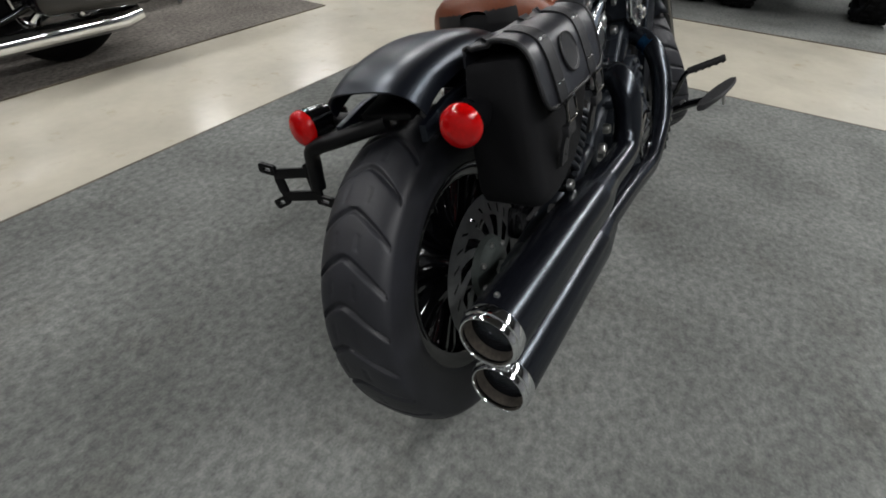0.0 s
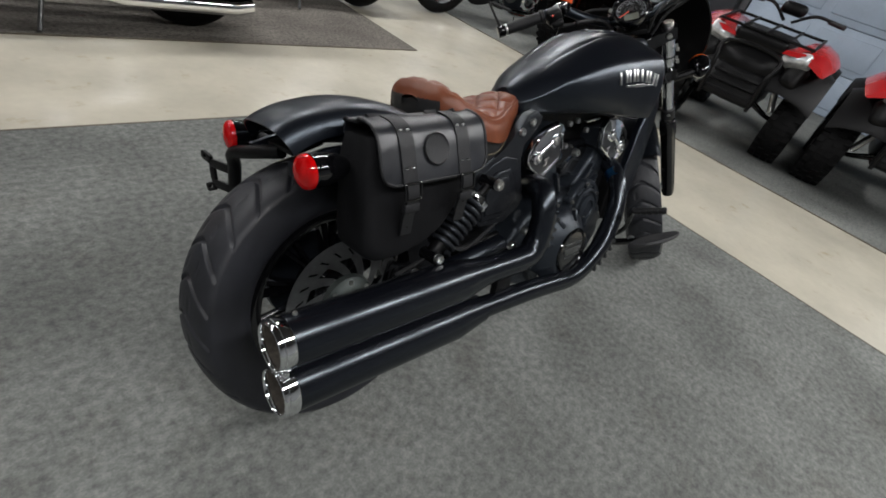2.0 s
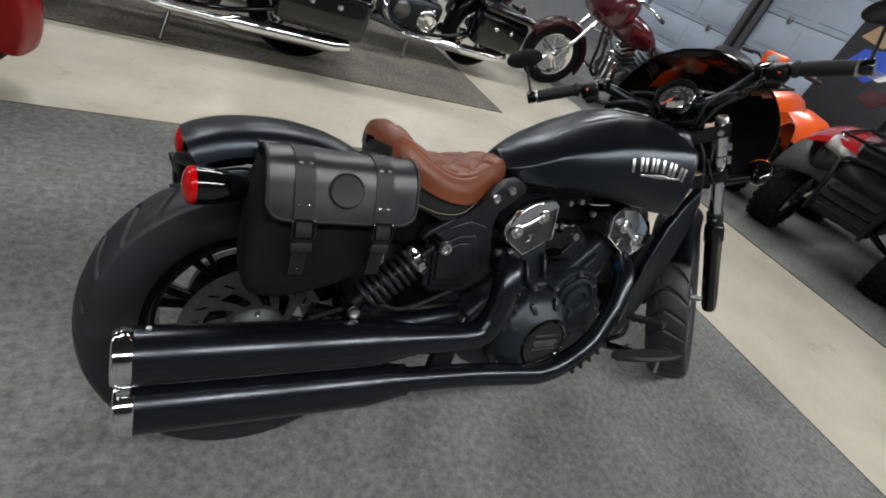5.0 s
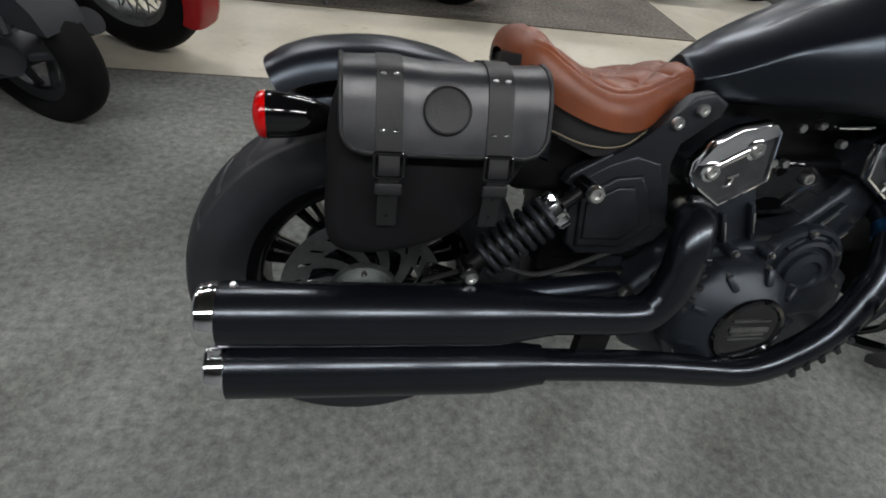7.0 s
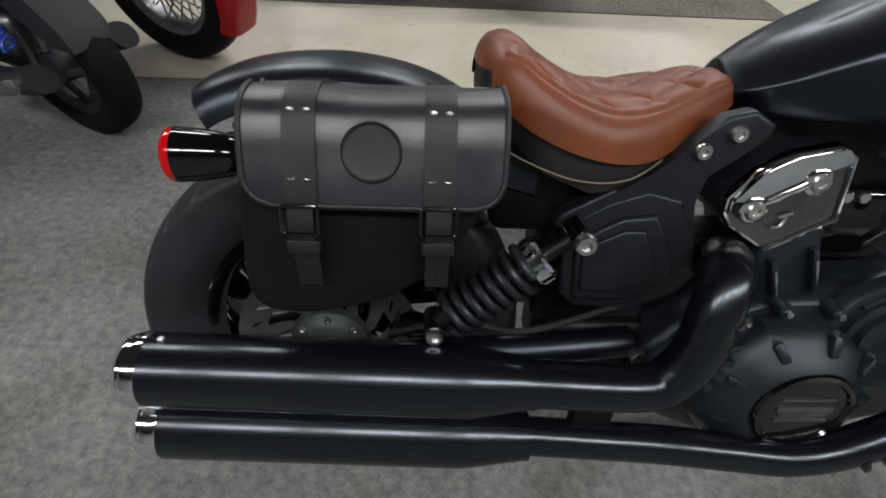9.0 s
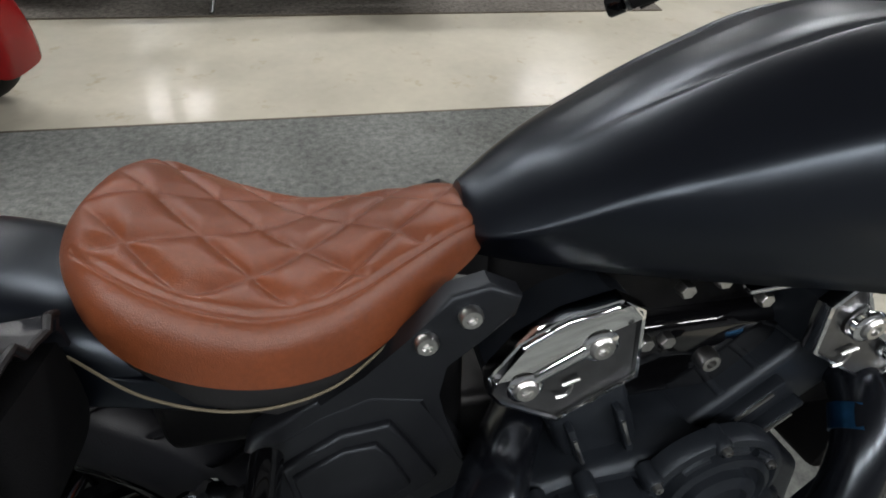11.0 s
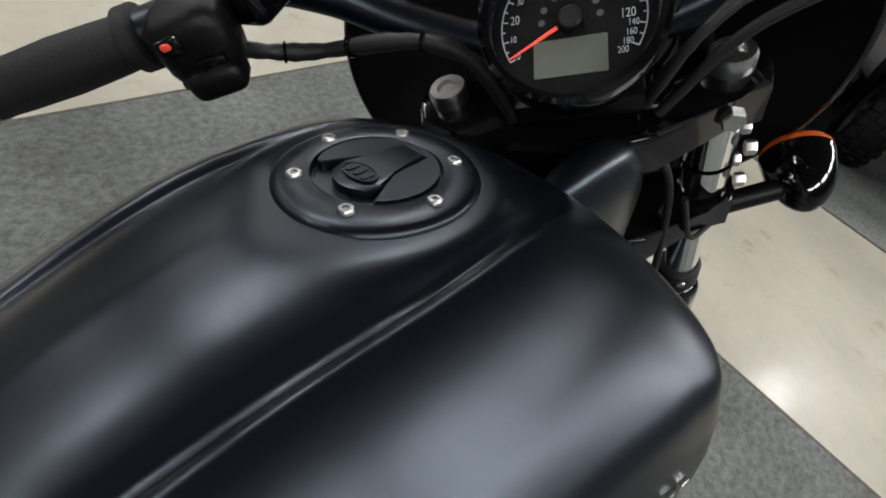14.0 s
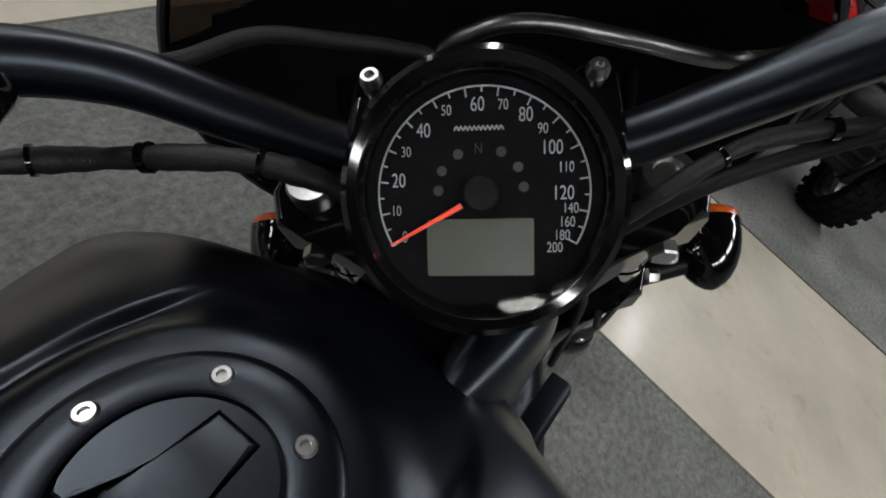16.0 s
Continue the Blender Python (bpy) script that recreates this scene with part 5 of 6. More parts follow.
# handlebar, grips, switches, levers, mirrors
bm = bmesh.new()
half = [(0.036, 0.0, 1.098), (0.037, 0.065, 1.098), (0.048, 0.13, 1.120), (0.050, 0.185, 1.154), (0.022, 0.225, 1.189), (-0.035, 0.250, 1.203), (-0.088, 0.396, 1.205)]
line = fpath([(f, -l, h) for f, l, h in half[:0:-1]] + half, 8)
tube(bm, line, 0.0158, 18)
part("handlebar", bm, PAINT, bike, "satin black handlebar")
for s in (-1, 1):
    a, b = Vector((-0.048, s * 0.274, 1.203)), Vector((-0.086, s * 0.390, 1.205))
    m = FORK @ along(a, b)
    n = (b - a).length
    bm = bmesh.new()
    lathe(bm, [(0.017, -0.004), (0.0215, -0.002), (0.0215, 0.008), (0.0175, 0.011), (0.0185, 0.03), (0.0195, 0.06), (0.0185, n - 0.02), (0.0175, n)], m, 24)
    grip = part("grip", bm, RUBBER, bike, "black rubber grip")
    bm = bmesh.new()
    lathe(bm, [(0.016, n), (0.016, n + 0.004), (0.0145, n + 0.005), (0.0145, n + 0.009), (0.0185, n + 0.011), (0.0190, n + 0.030), (0.0170, n + 0.033), (0.0005, n + 0.034)], m, 24)
    end = part("bar_end", bm, GLOSS, grip)
    bm = bmesh.new()
    lathe(bm, [(0.0186, n + 0.0005), (0.0186, n + 0.006)], m, 24)
    part("bar_end_ring", bm, STEEL, grip)
    # mirror on the bar end
    bm = bmesh.new()
    foot = m @ Vector((0, 0, n + 0.02))
    head = foot + FORK.to_3x3() @ Vector((0.092, s * 0.036, 0.072))
    tube(bm, [foot, foot.lerp(head, 0.5), head], [0.0075, 0.0055, 0.0055], 10, flat=0.7)
    stem = part("mirror_stem", bm, PLASTIC, bike)
    bm = bmesh.new()
    mm = Matrix.Translation(head) @ FORK.to_3x3().to_4x4() @ axes((0.012, s * 0.01, 0.022), (0, 1, 0), (0.5, 0, 0.86), (-0.86, 0, 0.5)) @ Matrix.Diagonal((1.0, 0.48, 1.0, 1))
    lathe(bm, [(0.0005, -0.016), (0.045, -0.013), (0.060, -0.004), (0.062, 0.0), (0.058, 0.0015), (0.0005, 0.0015)], mm, 40)
    part("mirror_head", bm, PLASTIC, stem, "flat oval bar-end mirror")
    # switch box and lever
    bm = bmesh.new()
    sb = FORK @ axes((-0.043, s * 0.240, 1.194), tuple((b - a).normalized()), tuple(Vector((0, 0, 1)).cross((b - a).normalized())), (0, 0, 1))
    box(bm, (0.052, 0.048, 0.050), sb, 0.014, 3)
    box(bm, (0.040, 0.030, 0.022), sb @ Matrix.Translation((-0.004, 0.018 * s, -0.020)), 0.008, 3)
    sw = part("switch_box", bm, PLASTIC, bike, "black switch housing with red button")
    for (dx, dz), sz, mt in (((0.008, 0.010), (0.016, 0.012), GLOSS), ((0.009, 0.012), (0.007, 0.005), NEEDLE), ((-0.010, -0.008), (0.018, 0.010), GLOSS), ((0.012, -0.016), (0.012, 0.007), RUBBER)):
        bm = bmesh.new()
        back = sb @ Matrix.Translation((dx, s * 0.0235 + (0.002 * s if mt is NEEDLE else 0), dz))
        box(bm, (sz[0], 0.008, sz[1]), back, 0.002)
        part("switch", bm, mt, sw)
    bm = bmesh.new()
    tube(bm, fpath([(0.0, s * 0.235, 1.185), (0.02, s * 0.27, 1.18), (0.012, s * 0.34, 1.172), (-0.03, s * 0.415, 1.168)], 5), 0.0065, 10, flat=0.6)
    part("lever", bm, PLASTIC if s > 0 else STEEL, bike, "curved hand lever")
    bm = bmesh.new()
    box(bm, (0.045, 0.05, 0.032), FORK @ pose(0.0, s * 0.215, 1.195, 0, 0, -s * 18), 0.009, 3)
    part("lever_perch", bm, GLOSS, bike)
    bm = bmesh.new()
    box(bm, (0.052, 0.026, 0.030), FORK @ pose(0.050, s * 0.060, 1.108, 0, 0, 0), 0.008, 3)
    box(bm, (0.036, 0.030, 0.075), FORK @ Matrix.Translation((0.044, s * 0.060, 1.065)), 0.008)
    part("riser", bm, GLOSS, bike)
    for df in (0.004,):
        bolt("riser_bolt", F(0.062 + df, s * 0.060, 1.122), FORK.to_3x3() @ Vector((0, 0, 1)), 0.0062, STEEL, bike, h=0.007)

# cables
for pts_, r, mat_, name in (
        ([(-0.03, 0.245, 1.178), (0.004, 0.235, 1.145), (0.016, 0.20, 1.13), (0.016, 0.14, 1.128), (0.012, 0.100, 1.122), (0.008, 0.072, 1.10), (0.0, 0.05, 1.05)], 0.0066, VINYL, "wiring_sleeve"),
        ([(-0.03, -0.245, 1.178), (0.01, -0.225, 1.145), (0.022, -0.185, 1.13), (0.016, -0.13, 1.13), (0.004, -0.10, 1.125), (-0.008, -0.07, 1.10), (0.0, -0.05, 1.05)], 0.0044, VINYL, "wiring_sleeve"),
        ([(0.01, -0.22, 1.165), (0.02, -0.17, 1.120), (0.01, -0.11, 1.095), (0.0, -0.06, 1.04)], 0.0045, RUBBER, "throttle_cable"),
        ([(0.03, -0.215, 1.19), (0.08, -0.187, 1.12), (0.11, -0.153, 1.082), (0.11, -0.082, 1.104), (0.11, -0.03, 1.118), (0.11, 0.002, 1.114), (0.11, 0.026, 1.095), (0.11, 0.04, 1.03)], 0.0055, DARK_STEEL, "brake_hose"),
        ([(0.03, 0.215, 1.18), (0.08, 0.18, 1.13), (0.10, 0.13, 1.128), (0.10, 0.083, 1.121), (0.10, 0.05, 1.113), (0.10, 0.027, 1.10), (0.10, 0.01, 1.04)], 0.005, RUBBER, "clutch_cable"),
        ([(0.0, -0.05, 1.02), (0.0, -0.075, 0.96), (-0.005, -0.078, 0.88), (-0.02, -0.07, 0.78)], 0.004, RUBBER, "sensor_lead"),
        ([(-0.01, -0.09, 0.94), (0.0, -0.105, 0.86), (0.02, -0.125, 0.845), (0.05, -0.15, 0.85)], 0.003, RUBBER, "sensor_lead")):
    bm = bmesh.new()
    line = fpath(pts_, 9)
    rad = [r * (1 + (0.10 * math.sin(0.55 * i) + 0.06 * math.sin(1.9 * i) if name == "wiring_sleeve" else 0)) for i in range(len(line))]
    tube(bm, line, rad, 12)
    cable = part(name, bm, mat_, bike)
    if name == "wiring_sleeve":
        for f in (0.22, 0.41, 0.60):
            c = int(f * len(line))
            bm = bmesh.new()
            tube(bm, [line[c], line[c].lerp(line[c + 1], 0.55)], r * 1.28, 12)
            part("cable_tie", bm, GLOSS, cable)

# front signals
for s in (-1, 1):
    signal_pod(F(0.112, s * 0.230, 0.838), FORK.to_3x3() @ Vector((0.97, 0, 0.10)), 0.036, 0.066, AMBER_LENS, bike, "front_signal", F(0.058, s * 0.14, 0.832))

# speedometer
G = FORK @ axes((-0.022, 0, 1.151), (0, -1, 0), (0.87, 0, 0.493), (-0.493, 0, 0.87))
bm = bmesh.new()
lathe(bm, [(0.030, -0.055), (0.045, -0.048), (0.054, -0.030), (0.0575, -0.012), (0.0585, 0.0), (0.0575, 0.006), (0.0545, 0.0085), (0.0510, 0.0065), (0.0495, 0.002), (0.0495, -0.003)], G, 80, ends=False)
gauge = part("speedometer", bm, GLOSS, bike, "round speedometer in a gloss black bezel")
bm = bmesh.new()
lathe(bm, [(0.0497, -0.004), (0.046, -0.0045), (0.0005, -0.0045)], G, 64, ends=False)
part("dial", bm, DIAL, gauge, "black dial with fine ribs")
PX = 0.0002333


def dial_at(px, py, h=-0.0042):
    return G @ Matrix.Translation(((px - 856) * PX, (347 - py) * PX, h))


bm = bmesh.new()
for k in range(120):
    a = radians(209 - 238 * k / 119)
    a2 = radians(209 - 238 * (k + 1) / 119)
    if k < 119:
        q = [G @ Vector((r * math.cos(t_), r * math.sin(t_), -0.0041)) for r, t_ in ((0.0452, a), (0.0452, a2), (0.0444, a2), (0.0444, a))]
        bm.faces.new([bm.verts.new(p) for p in q])
part("scale_arc", bm, WHITE_MARK, gauge, sharp=0)
marks = 27
for k in range(marks):
    a = 209 - 238 * k / (marks - 1)
    big = k % 2 == 0
    bm = bmesh.new()
    length = 0.0042 if big else 0.0026
    box(bm, (length, 0.0007, 0.0002), G @ pose(0, 0, -0.0040, 0, 0, a) @ Matrix.Translation((0.0450 - length / 2, 0, 0)), 0)
    part("scale_mark", bm, WHITE_MARK, gauge, sharp=0)


def numeral(text, px, py, size, mat, name="numeral"):
    c = bpy.data.curves.new("numeral", "FONT")
    c.body, c.align_x, c.align_y, c.size = text, "CENTER", "CENTER", size
    tmp = bpy.data.objects.new("numeral", c)
    scene.collection.objects.link(tmp)
    me = bpy.data.meshes.new_from_object(tmp)
    bpy.data.objects.remove(tmp)
    bpy.data.curves.remove(c)
    me.transform(dial_at(px, py, -0.0040) @ Matrix.Diagonal((0.72, 1.0, 1.0, 1.0)))
    me.materials.clear()
    me.materials.append(mat)
    ob = new(name, me)
    ob.parent = gauge
    return ob


for text, px, py in (("20", 702, 321), ("40", 750, 232), ("60", 848, 188), ("80", 934, 209), ("100", 980, 268), ("120", 1000, 349), ("0", 711, 425)):
    numeral(text, px, py, 0.0085 if text != "0" else 0.0072, WHITE_MARK)
for text, px, py in (("10", 696, 376), ("30", 717, 269), ("50", 792, 197), ("70", 894, 190), ("90", 964, 234), ("110", 1005, 303), ("140", 1013, 376), ("160", 1007, 401), ("180", 998, 425), ("200", 985, 447)):
    numeral(text, px, py, 0.0062, WHITE_MARK)
numeral("N", 849, 266, 0.0066, DIM_MARK, "tell_tale")
for px, py in ((782, 304), (812, 275), (890, 272), (920, 300), (930, 336), (775, 340)):
    bm = bmesh.new()
    lathe(bm, [(0.0022, 0), (0.0022, 0.0002), (0.0005, 0.0002)], dial_at(px, py), 12)
    part("tell_tale", bm, DIM_MARK, gauge)
bm = bmesh.new()
tube(bm, flow([dial_at(806 + 4 * k, 230 + (-5 if k % 2 else 3), -0.0039).translation for k in range(23)], 2), 0.0004, 5)
part("dial_mark", bm, WHITE_MARK, gauge)
bm = bmesh.new()
plate(bm, rounded(0.0228, 0.0122, 0.0008, 2), 0.0004, dial_at(850, 445, -0.0044))
part("lcd_panel", bm, LCD, gauge, "blank grey-green display")
bm = bmesh.new()
a, b = dial_at(818, 368, -0.001).translation, dial_at(687, 438, -0.0015).translation
tube(bm, [a, b], [0.0013, 0.0005], 6)
part("needle", bm, NEEDLE, gauge, "red pointer at zero")
bm = bmesh.new()
lathe(bm, [(0.0075, -0.0035), (0.0075, 0.0005), (0.0066, 0.0014), (0.0005, 0.0016)], dial_at(852, 347, 0.0), 28)
part("needle_hub", bm, PLASTIC, gauge)
bm = bmesh.new()
lathe(bm, [(0.0508, 0.0052), (0.044, 0.0058), (0.036, 0.0063), (0.028, 0.0067), (0.02, 0.0070), (0.012, 0.0072), (0.005, 0.0073), (0.0003, 0.0073)], G, 64, ends=False)
lens_ = part("gauge_glass", bm, GAUGE_GLASS, gauge, "clear gauge lens")
lens_.visible_shadow = False
bm = bmesh.new()
box(bm, (0.03, 0.05, 0.05), FORK @ Matrix.Translation((0.01, 0, 1.09)), 0.01)
box(bm, (0.05, 0.10, 0.02), FORK @ Matrix.Translation((0.015, 0, 1.06)), 0.006)
part("gauge_bracket", bm, PLASTIC, bike)

# quarter fairing with smoked screen
OUT = [(0.0, 0.745), (0.11, 0.752), (0.194, 0.782), (0.249, 0.848), (0.271, 0.925), (0.266, 1.005), (0.236, 1.080), (0.17, 1.16), (0.09, 1.215), (0.0, 1.232)]
edge = flow([(l, h, 0) for l, h in OUT], 6)
right_edge = [(p.x, p.y) for p in edge]
ringpts = [(l, h) for l, h in right_edge] + [(-l, h) for l, h in right_edge[-2:0:-1]]


def shell(t_, l, h):
    """A bowl that bulges ahead: t_ from the rim (1) to the middle (0)."""
    c = 0.96
    return F(0.165 + 0.155 * (1 - t_ ** 2.2) - 0.10 * max(0, h - 1.08), l * t_, c + (h - c) * t_)


for name, keep, mat_, label in (("fairing", lambda h: h < 1.06, PLASTIC, "black quarter fairing shell"), ("windscreen", lambda h: h >= 1.06, SMOKED, "smoked windscreen")):
    bm = bmesh.new()
    n = len(ringpts)
    steps = [1, 0.97, 0.9, 0.8, 0.68, 0.54, 0.4, 0.26, 0.12]
    vv = [[bm.verts.new(shell(t_, l, h)) for l, h in ringpts] for t_ in steps]
    for i in range(len(steps) - 1):
        for j in range(n):
            l, h = ringpts[j]
            hh = 0.96 + (h - 0.96) * (steps[i] + steps[i + 1]) / 2
            if keep(hh):
                bm.faces.new((vv[i][j], vv[i][(j + 1) % n], vv[i + 1][(j + 1) % n], vv[i + 1][j]))
    if name == "fairing":
        bm.faces.new(vv[-1])
    for vtx in [x for x in bm.verts if not x.link_faces]:
        bm.verts.remove(vtx)
    bmesh.ops.recalc_face_normals(bm, faces=bm.faces)
    bmesh.ops.solidify(bm, geom=bm.faces[:], thickness=0.004)
    part(name, bm, mat_, bike, label, sharp=60)
bm = bmesh.new()
tube(bm, [F(f, l, h) for f, l, h in [(0.165 - 0.10 * max(0, h - 1.08), l, h) for l, h in ringpts + ringpts[:1]]], 0.004, 8)
part("fairing_edge", bm, GLOSS, bike)
for s in (-1, 1):
    bm = bmesh.new()
    tube(bm, [F(0.06, s * 0.10, 0.99), F(0.2, s * 0.13, 0.98)], 0.008, 10)
    part("fairing_bracket", bm, PLASTIC, bike)

# ---- saddlebag ----
bag = thing("saddlebag", pose(0, 0, 0, -LEAN_DEG, 0, 0), label="black leather saddlebag with two buckled straps, hung beside the rear fender", category="saddlebag")
bm = bmesh.new()
BODY = [(-0.036, 0.710), (-0.050, 0.66), (-0.055, 0.58), (-0.057, 0.520), (-0.046, 0.492), (-0.020, 0.482), (0.022, 0.482), (0.08, 0.495), (0.122, 0.513), (0.150, 0.535), (0.180, 0.568), (0.207, 0.605), (0.224, 0.650), (0.224, 0.710)]
rings = []
for y, grow, dz in ((-0.100, -0.004, 0), (-0.104, 0.0, 0), (-0.176, 0.004, 0), (-0.195, 0.002, 0.0), (-0.204, -0.006, 0.0), (-0.209, -0.02, 0.0)):
    cx, cz = 0.09, 0.61
    rings.append([(x + (x - cx) * grow * 6, y + (0.016 * (z - 0.5) / 0.24 if y < -0.15 else 0), z + (z - cz) * grow * 6) for x, z in [(p.x, p.y) for p in flow([(x, z, 0) for x, z in BODY], 3)]])
loft(bm, rings)
part("bag_body", bm, BAG_CLOTH, bag, "soft black bag body", sharp=60)
PROF = [(-0.098, 0.705), (-0.099, 0.722), (-0.110, 0.732), (-0.140, 0.737), (-0.170, 0.7345), (-0.192, 0.724), (-0.204, 0.703), (-0.2105, 0.680), (-0.2165, 0.655), (-0.221, 0.632)]
prof = flow([(0, y, z) for y, z in PROF], 4)


def flap_point(x, s, off=0.0):
    i = min(int(s * (len(prof) - 1)), len(prof) - 2)
    f = s * (len(prof) - 1) - i
    p = prof[i].lerp(prof[i + 1], f)
    d = prof[i + 1] - prof[i]
    nrm = Vector((0, -d.z, d.y)).normalized()
    if nrm.y > 0 and nrm.z < 0:
        nrm = -nrm
    if i > 8 and nrm.y > 0:
        nrm = -nrm
    if i <= 8 and nrm.z < -0.5:
        nrm = -nrm
    return Vector((x, p.y, p.z)) + nrm * off


bm = bmesh.new()
NXF, NSF = 40, 44
rows = []
for i in range(NXF + 1):
    row = []
    for j in range(NSF + 1):
        s = j / NSF
        inset = 0.030 - math.sqrt(max(0, 0.030 ** 2 - max(0, (s - 0.845) / 0.155 * 0.030) ** 2))
        x0_, x1_ = -0.037 + inset, 0.230 - inset
        x = x0_ + (x1_ - x0_) * i / NXF
        wave = 0.0012 * math.sin(25 * x + 5 * s) + 0.001 * math.sin(60 * x)
        row.append(bm.verts.new(flap_point(x, s, 0.003 + wave)))
    rows.append(row)
for a, b in zip(rows, rows[1:]):
    for j in range(NSF):
        bm.faces.new((a[j], a[j + 1], b[j + 1], b[j]))
rim_line = [r[j].co.copy() for r, j in [(rows[0], j) for j in range(8, NSF + 1)] + [(rows[i], NSF) for i in range(1, NXF)] + [(rows[NXF], j) for j in range(NSF, 7, -1)]]
bmesh.ops.recalc_face_normals(bm, faces=bm.faces)
bmesh.ops.solidify(bm, geom=bm.faces[:], thickness=0.004)
flap = part("flap", bm, BAG, bag, "smooth black leather flap", sharp=60)
bm = bmesh.new()
tube(bm, rim_line, 0.0032, 8)
part("piping", bm, STRAP, flap)
for sx in (0.022, 0.163):
    bm = bmesh.new()
    wdt = 0.0165
    rows = [[flap_point(sx - wdt, j / 30, 0.0065), flap_point(sx + wdt, j / 30, 0.0065), flap_point(sx + wdt, j / 30, 0.002), flap_point(sx - wdt, j / 30, 0.002)] for j in range(3, 31)]
    loft(bm, rows)
    strap = part("strap", bm, STRAP, bag, "black leather strap")
    bm = bmesh.new()
    tail = flow([(0, -0.230, 0.634), (0, -0.233, 0.612), (0, -0.227, 0.588), (0, -0.220, 0.565), (0, -0.214, 0.532)], 5)
    loft(bm, [[Vector((sx - 0.013, p.y - 0.004, p.z)), Vector((sx + 0.013, p.y - 0.004, p.z)), Vector((sx + 0.013, p.y + 0.002, p.z)), Vector((sx - 0.013, p.y + 0.002, p.z))] for p in tail])
    part("strap_end", bm, STRAP, strap)
    bm = bmesh.new()
    fr = axes((sx, -0.2350, 0.622), (1, 0, 0), (0, 0.05, 1), (0, -1, 0.05))
    loop = [fr @ Vector((x, y, 0)) for x, y in rounded(0.0185, 0.0155, 0.004, 3)]
    tube(bm, loop + loop[:1], 0.0024, 8)
    part("buckle", bm, GLOSS, strap, "black square buckle")
    bm = bmesh.new()
    plate(bm, rounded(0.0175, 0.008, 0.002, 2), 0.010, axes((sx, -0.225, 0.590), (1, 0, 0), (0, 0, 1), (0, -1, 0)), 0.002)
    part("keeper", bm, STRAP, strap)
    for z in (0.604, 0.576, 0.548):
        bm = bmesh.new()
        lathe(bm, [(0.0016, 0), (0.0016, 0.0012), (0.0004, 0.0012)], axes((sx, -0.2355 if z > 0.6 else -0.2270 if z > 0.56 else -0.2205, z), (1, 0, 0), (0, 0, 1), (0, -1, 0)), 10)
        part("strap_hole", bm, GLOSS, strap)
    for zz, s_ in ((0.70, 0.865), (0.745, 0.70)):
        for dx in (-0.008, 0.008):
            p = flap_point(sx + dx, s_ if zz < 0.72 else 0.575, 0.0065)
            bm = bmesh.new()
            lathe(bm, [(0.0042, 0), (0.0040, 0.0014), (0.0022, 0.0028), (0.0005, 0.0031)], along(p, p + Vector((0, -1, 0.25))) @ Matrix.Diagonal((1, 0.6, 1, 1)), 14)
            part("rivet", bm, CHROME if zz < 0.72 else STEEL, strap)
p = flap_point(0.094, 0.745, 0.003)
bm = bmesh.new()
MD = axes(p, (1, 0, 0), (0, 0.27, 0.96), (0, -0.96, 0.27))
lathe(bm, [(0.031, 0), (0.031, 0.002), (0.0295, 0.0035), (0.0275, 0.002), (0.026, 0.0015), (0.014, 0.003), (0.010, 0.0022), (0.0005, 0.003)], MD, 48)
part("medallion", bm, STRAP, flap, "round embossed black medallion")


# ---- the other vehicles of the showroom ----
def plain_wheel(root, at, radius, half, rim_mat, spokes=0, name="wheel", knobs=0):
    m = wheel_pose(at, (0, -1, 0))
    bm = bmesh.new()
    r0 = radius * 0.66
    prof = [(r0, -half * 0.75), (r0 + 0.02, -half * 0.95), (radius * 0.85, -half), (radius * 0.95, -half * 0.82), (radius * 0.99, -half * 0.45), (radius, 0),
            (radius * 0.99, half * 0.45), (radius * 0.95, half * 0.82), (radius * 0.85, half), (r0 + 0.02, half * 0.95), (r0, half * 0.75), (r0 - 0.005, 0), (r0, -half * 0.75)]
    lathe(bm, prof, m, 44, ends=False)
    w = part(name, bm, TYRE_FAR, root, sharp=45)
    if knobs:
        me = None
        for k in range(knobs):
            for row, u in enumerate((-0.75, -0.25, 0.25, 0.75)):
                at_ = m @ pose(0, 0, 0, 0, 0, 360 * k / knobs + (row % 2) * 180 / knobs) @ Matrix.Translation((radius * (0.998 - 0.04 * u * u), 0, u * half))
                if me is None:
                    bm = bmesh.new()
                    box(bm, (0.02, 0.042, half * 0.40), None, 0)
                    lug = part("tread_lug", bm, TYRE_FAR, w, sharp=0)
                    me = lug.data
                else:
                    lug = new("tread_lug", me)
                    lug.parent = w
                lug.matrix_local = at_
    bm = bmesh.new()
    lathe(bm, [(r0 - 0.03, -half * 0.5), (r0, -half * 0.72), (r0 + 0.008, -half * 0.72), (r0 - 0.004, 0), (r0 + 0.008, half * 0.72), (r0, half * 0.72), (r0 - 0.03, half * 0.5), (r0 - 0.03, -half * 0.5)], m, 40, ends=False)
    lathe(bm, [(0.02, -half), (0.05, -half * 0.9), (0.055, 0), (0.05, half * 0.9), (0.02, half)], m, 20)
    part("rim", bm, rim_mat, w)
    for k in range(spokes):
        a = 2 * math.pi * k / spokes
        bm = bmesh.new()
        s = 1 if k % 2 else -1
        tube(bm, [m @ Vector((0.05 * math.cos(a), 0.05 * math.sin(a), s * half * 0.6)), m @ Vector(((r0 - 0.02) * math.cos(a + 0.25 * s), (r0 - 0.02) * math.sin(a + 0.25 * s), 0))], 0.004 if spokes > 12 else 0.014, 6)
        part("spoke", bm, rim_mat, w)
    return w


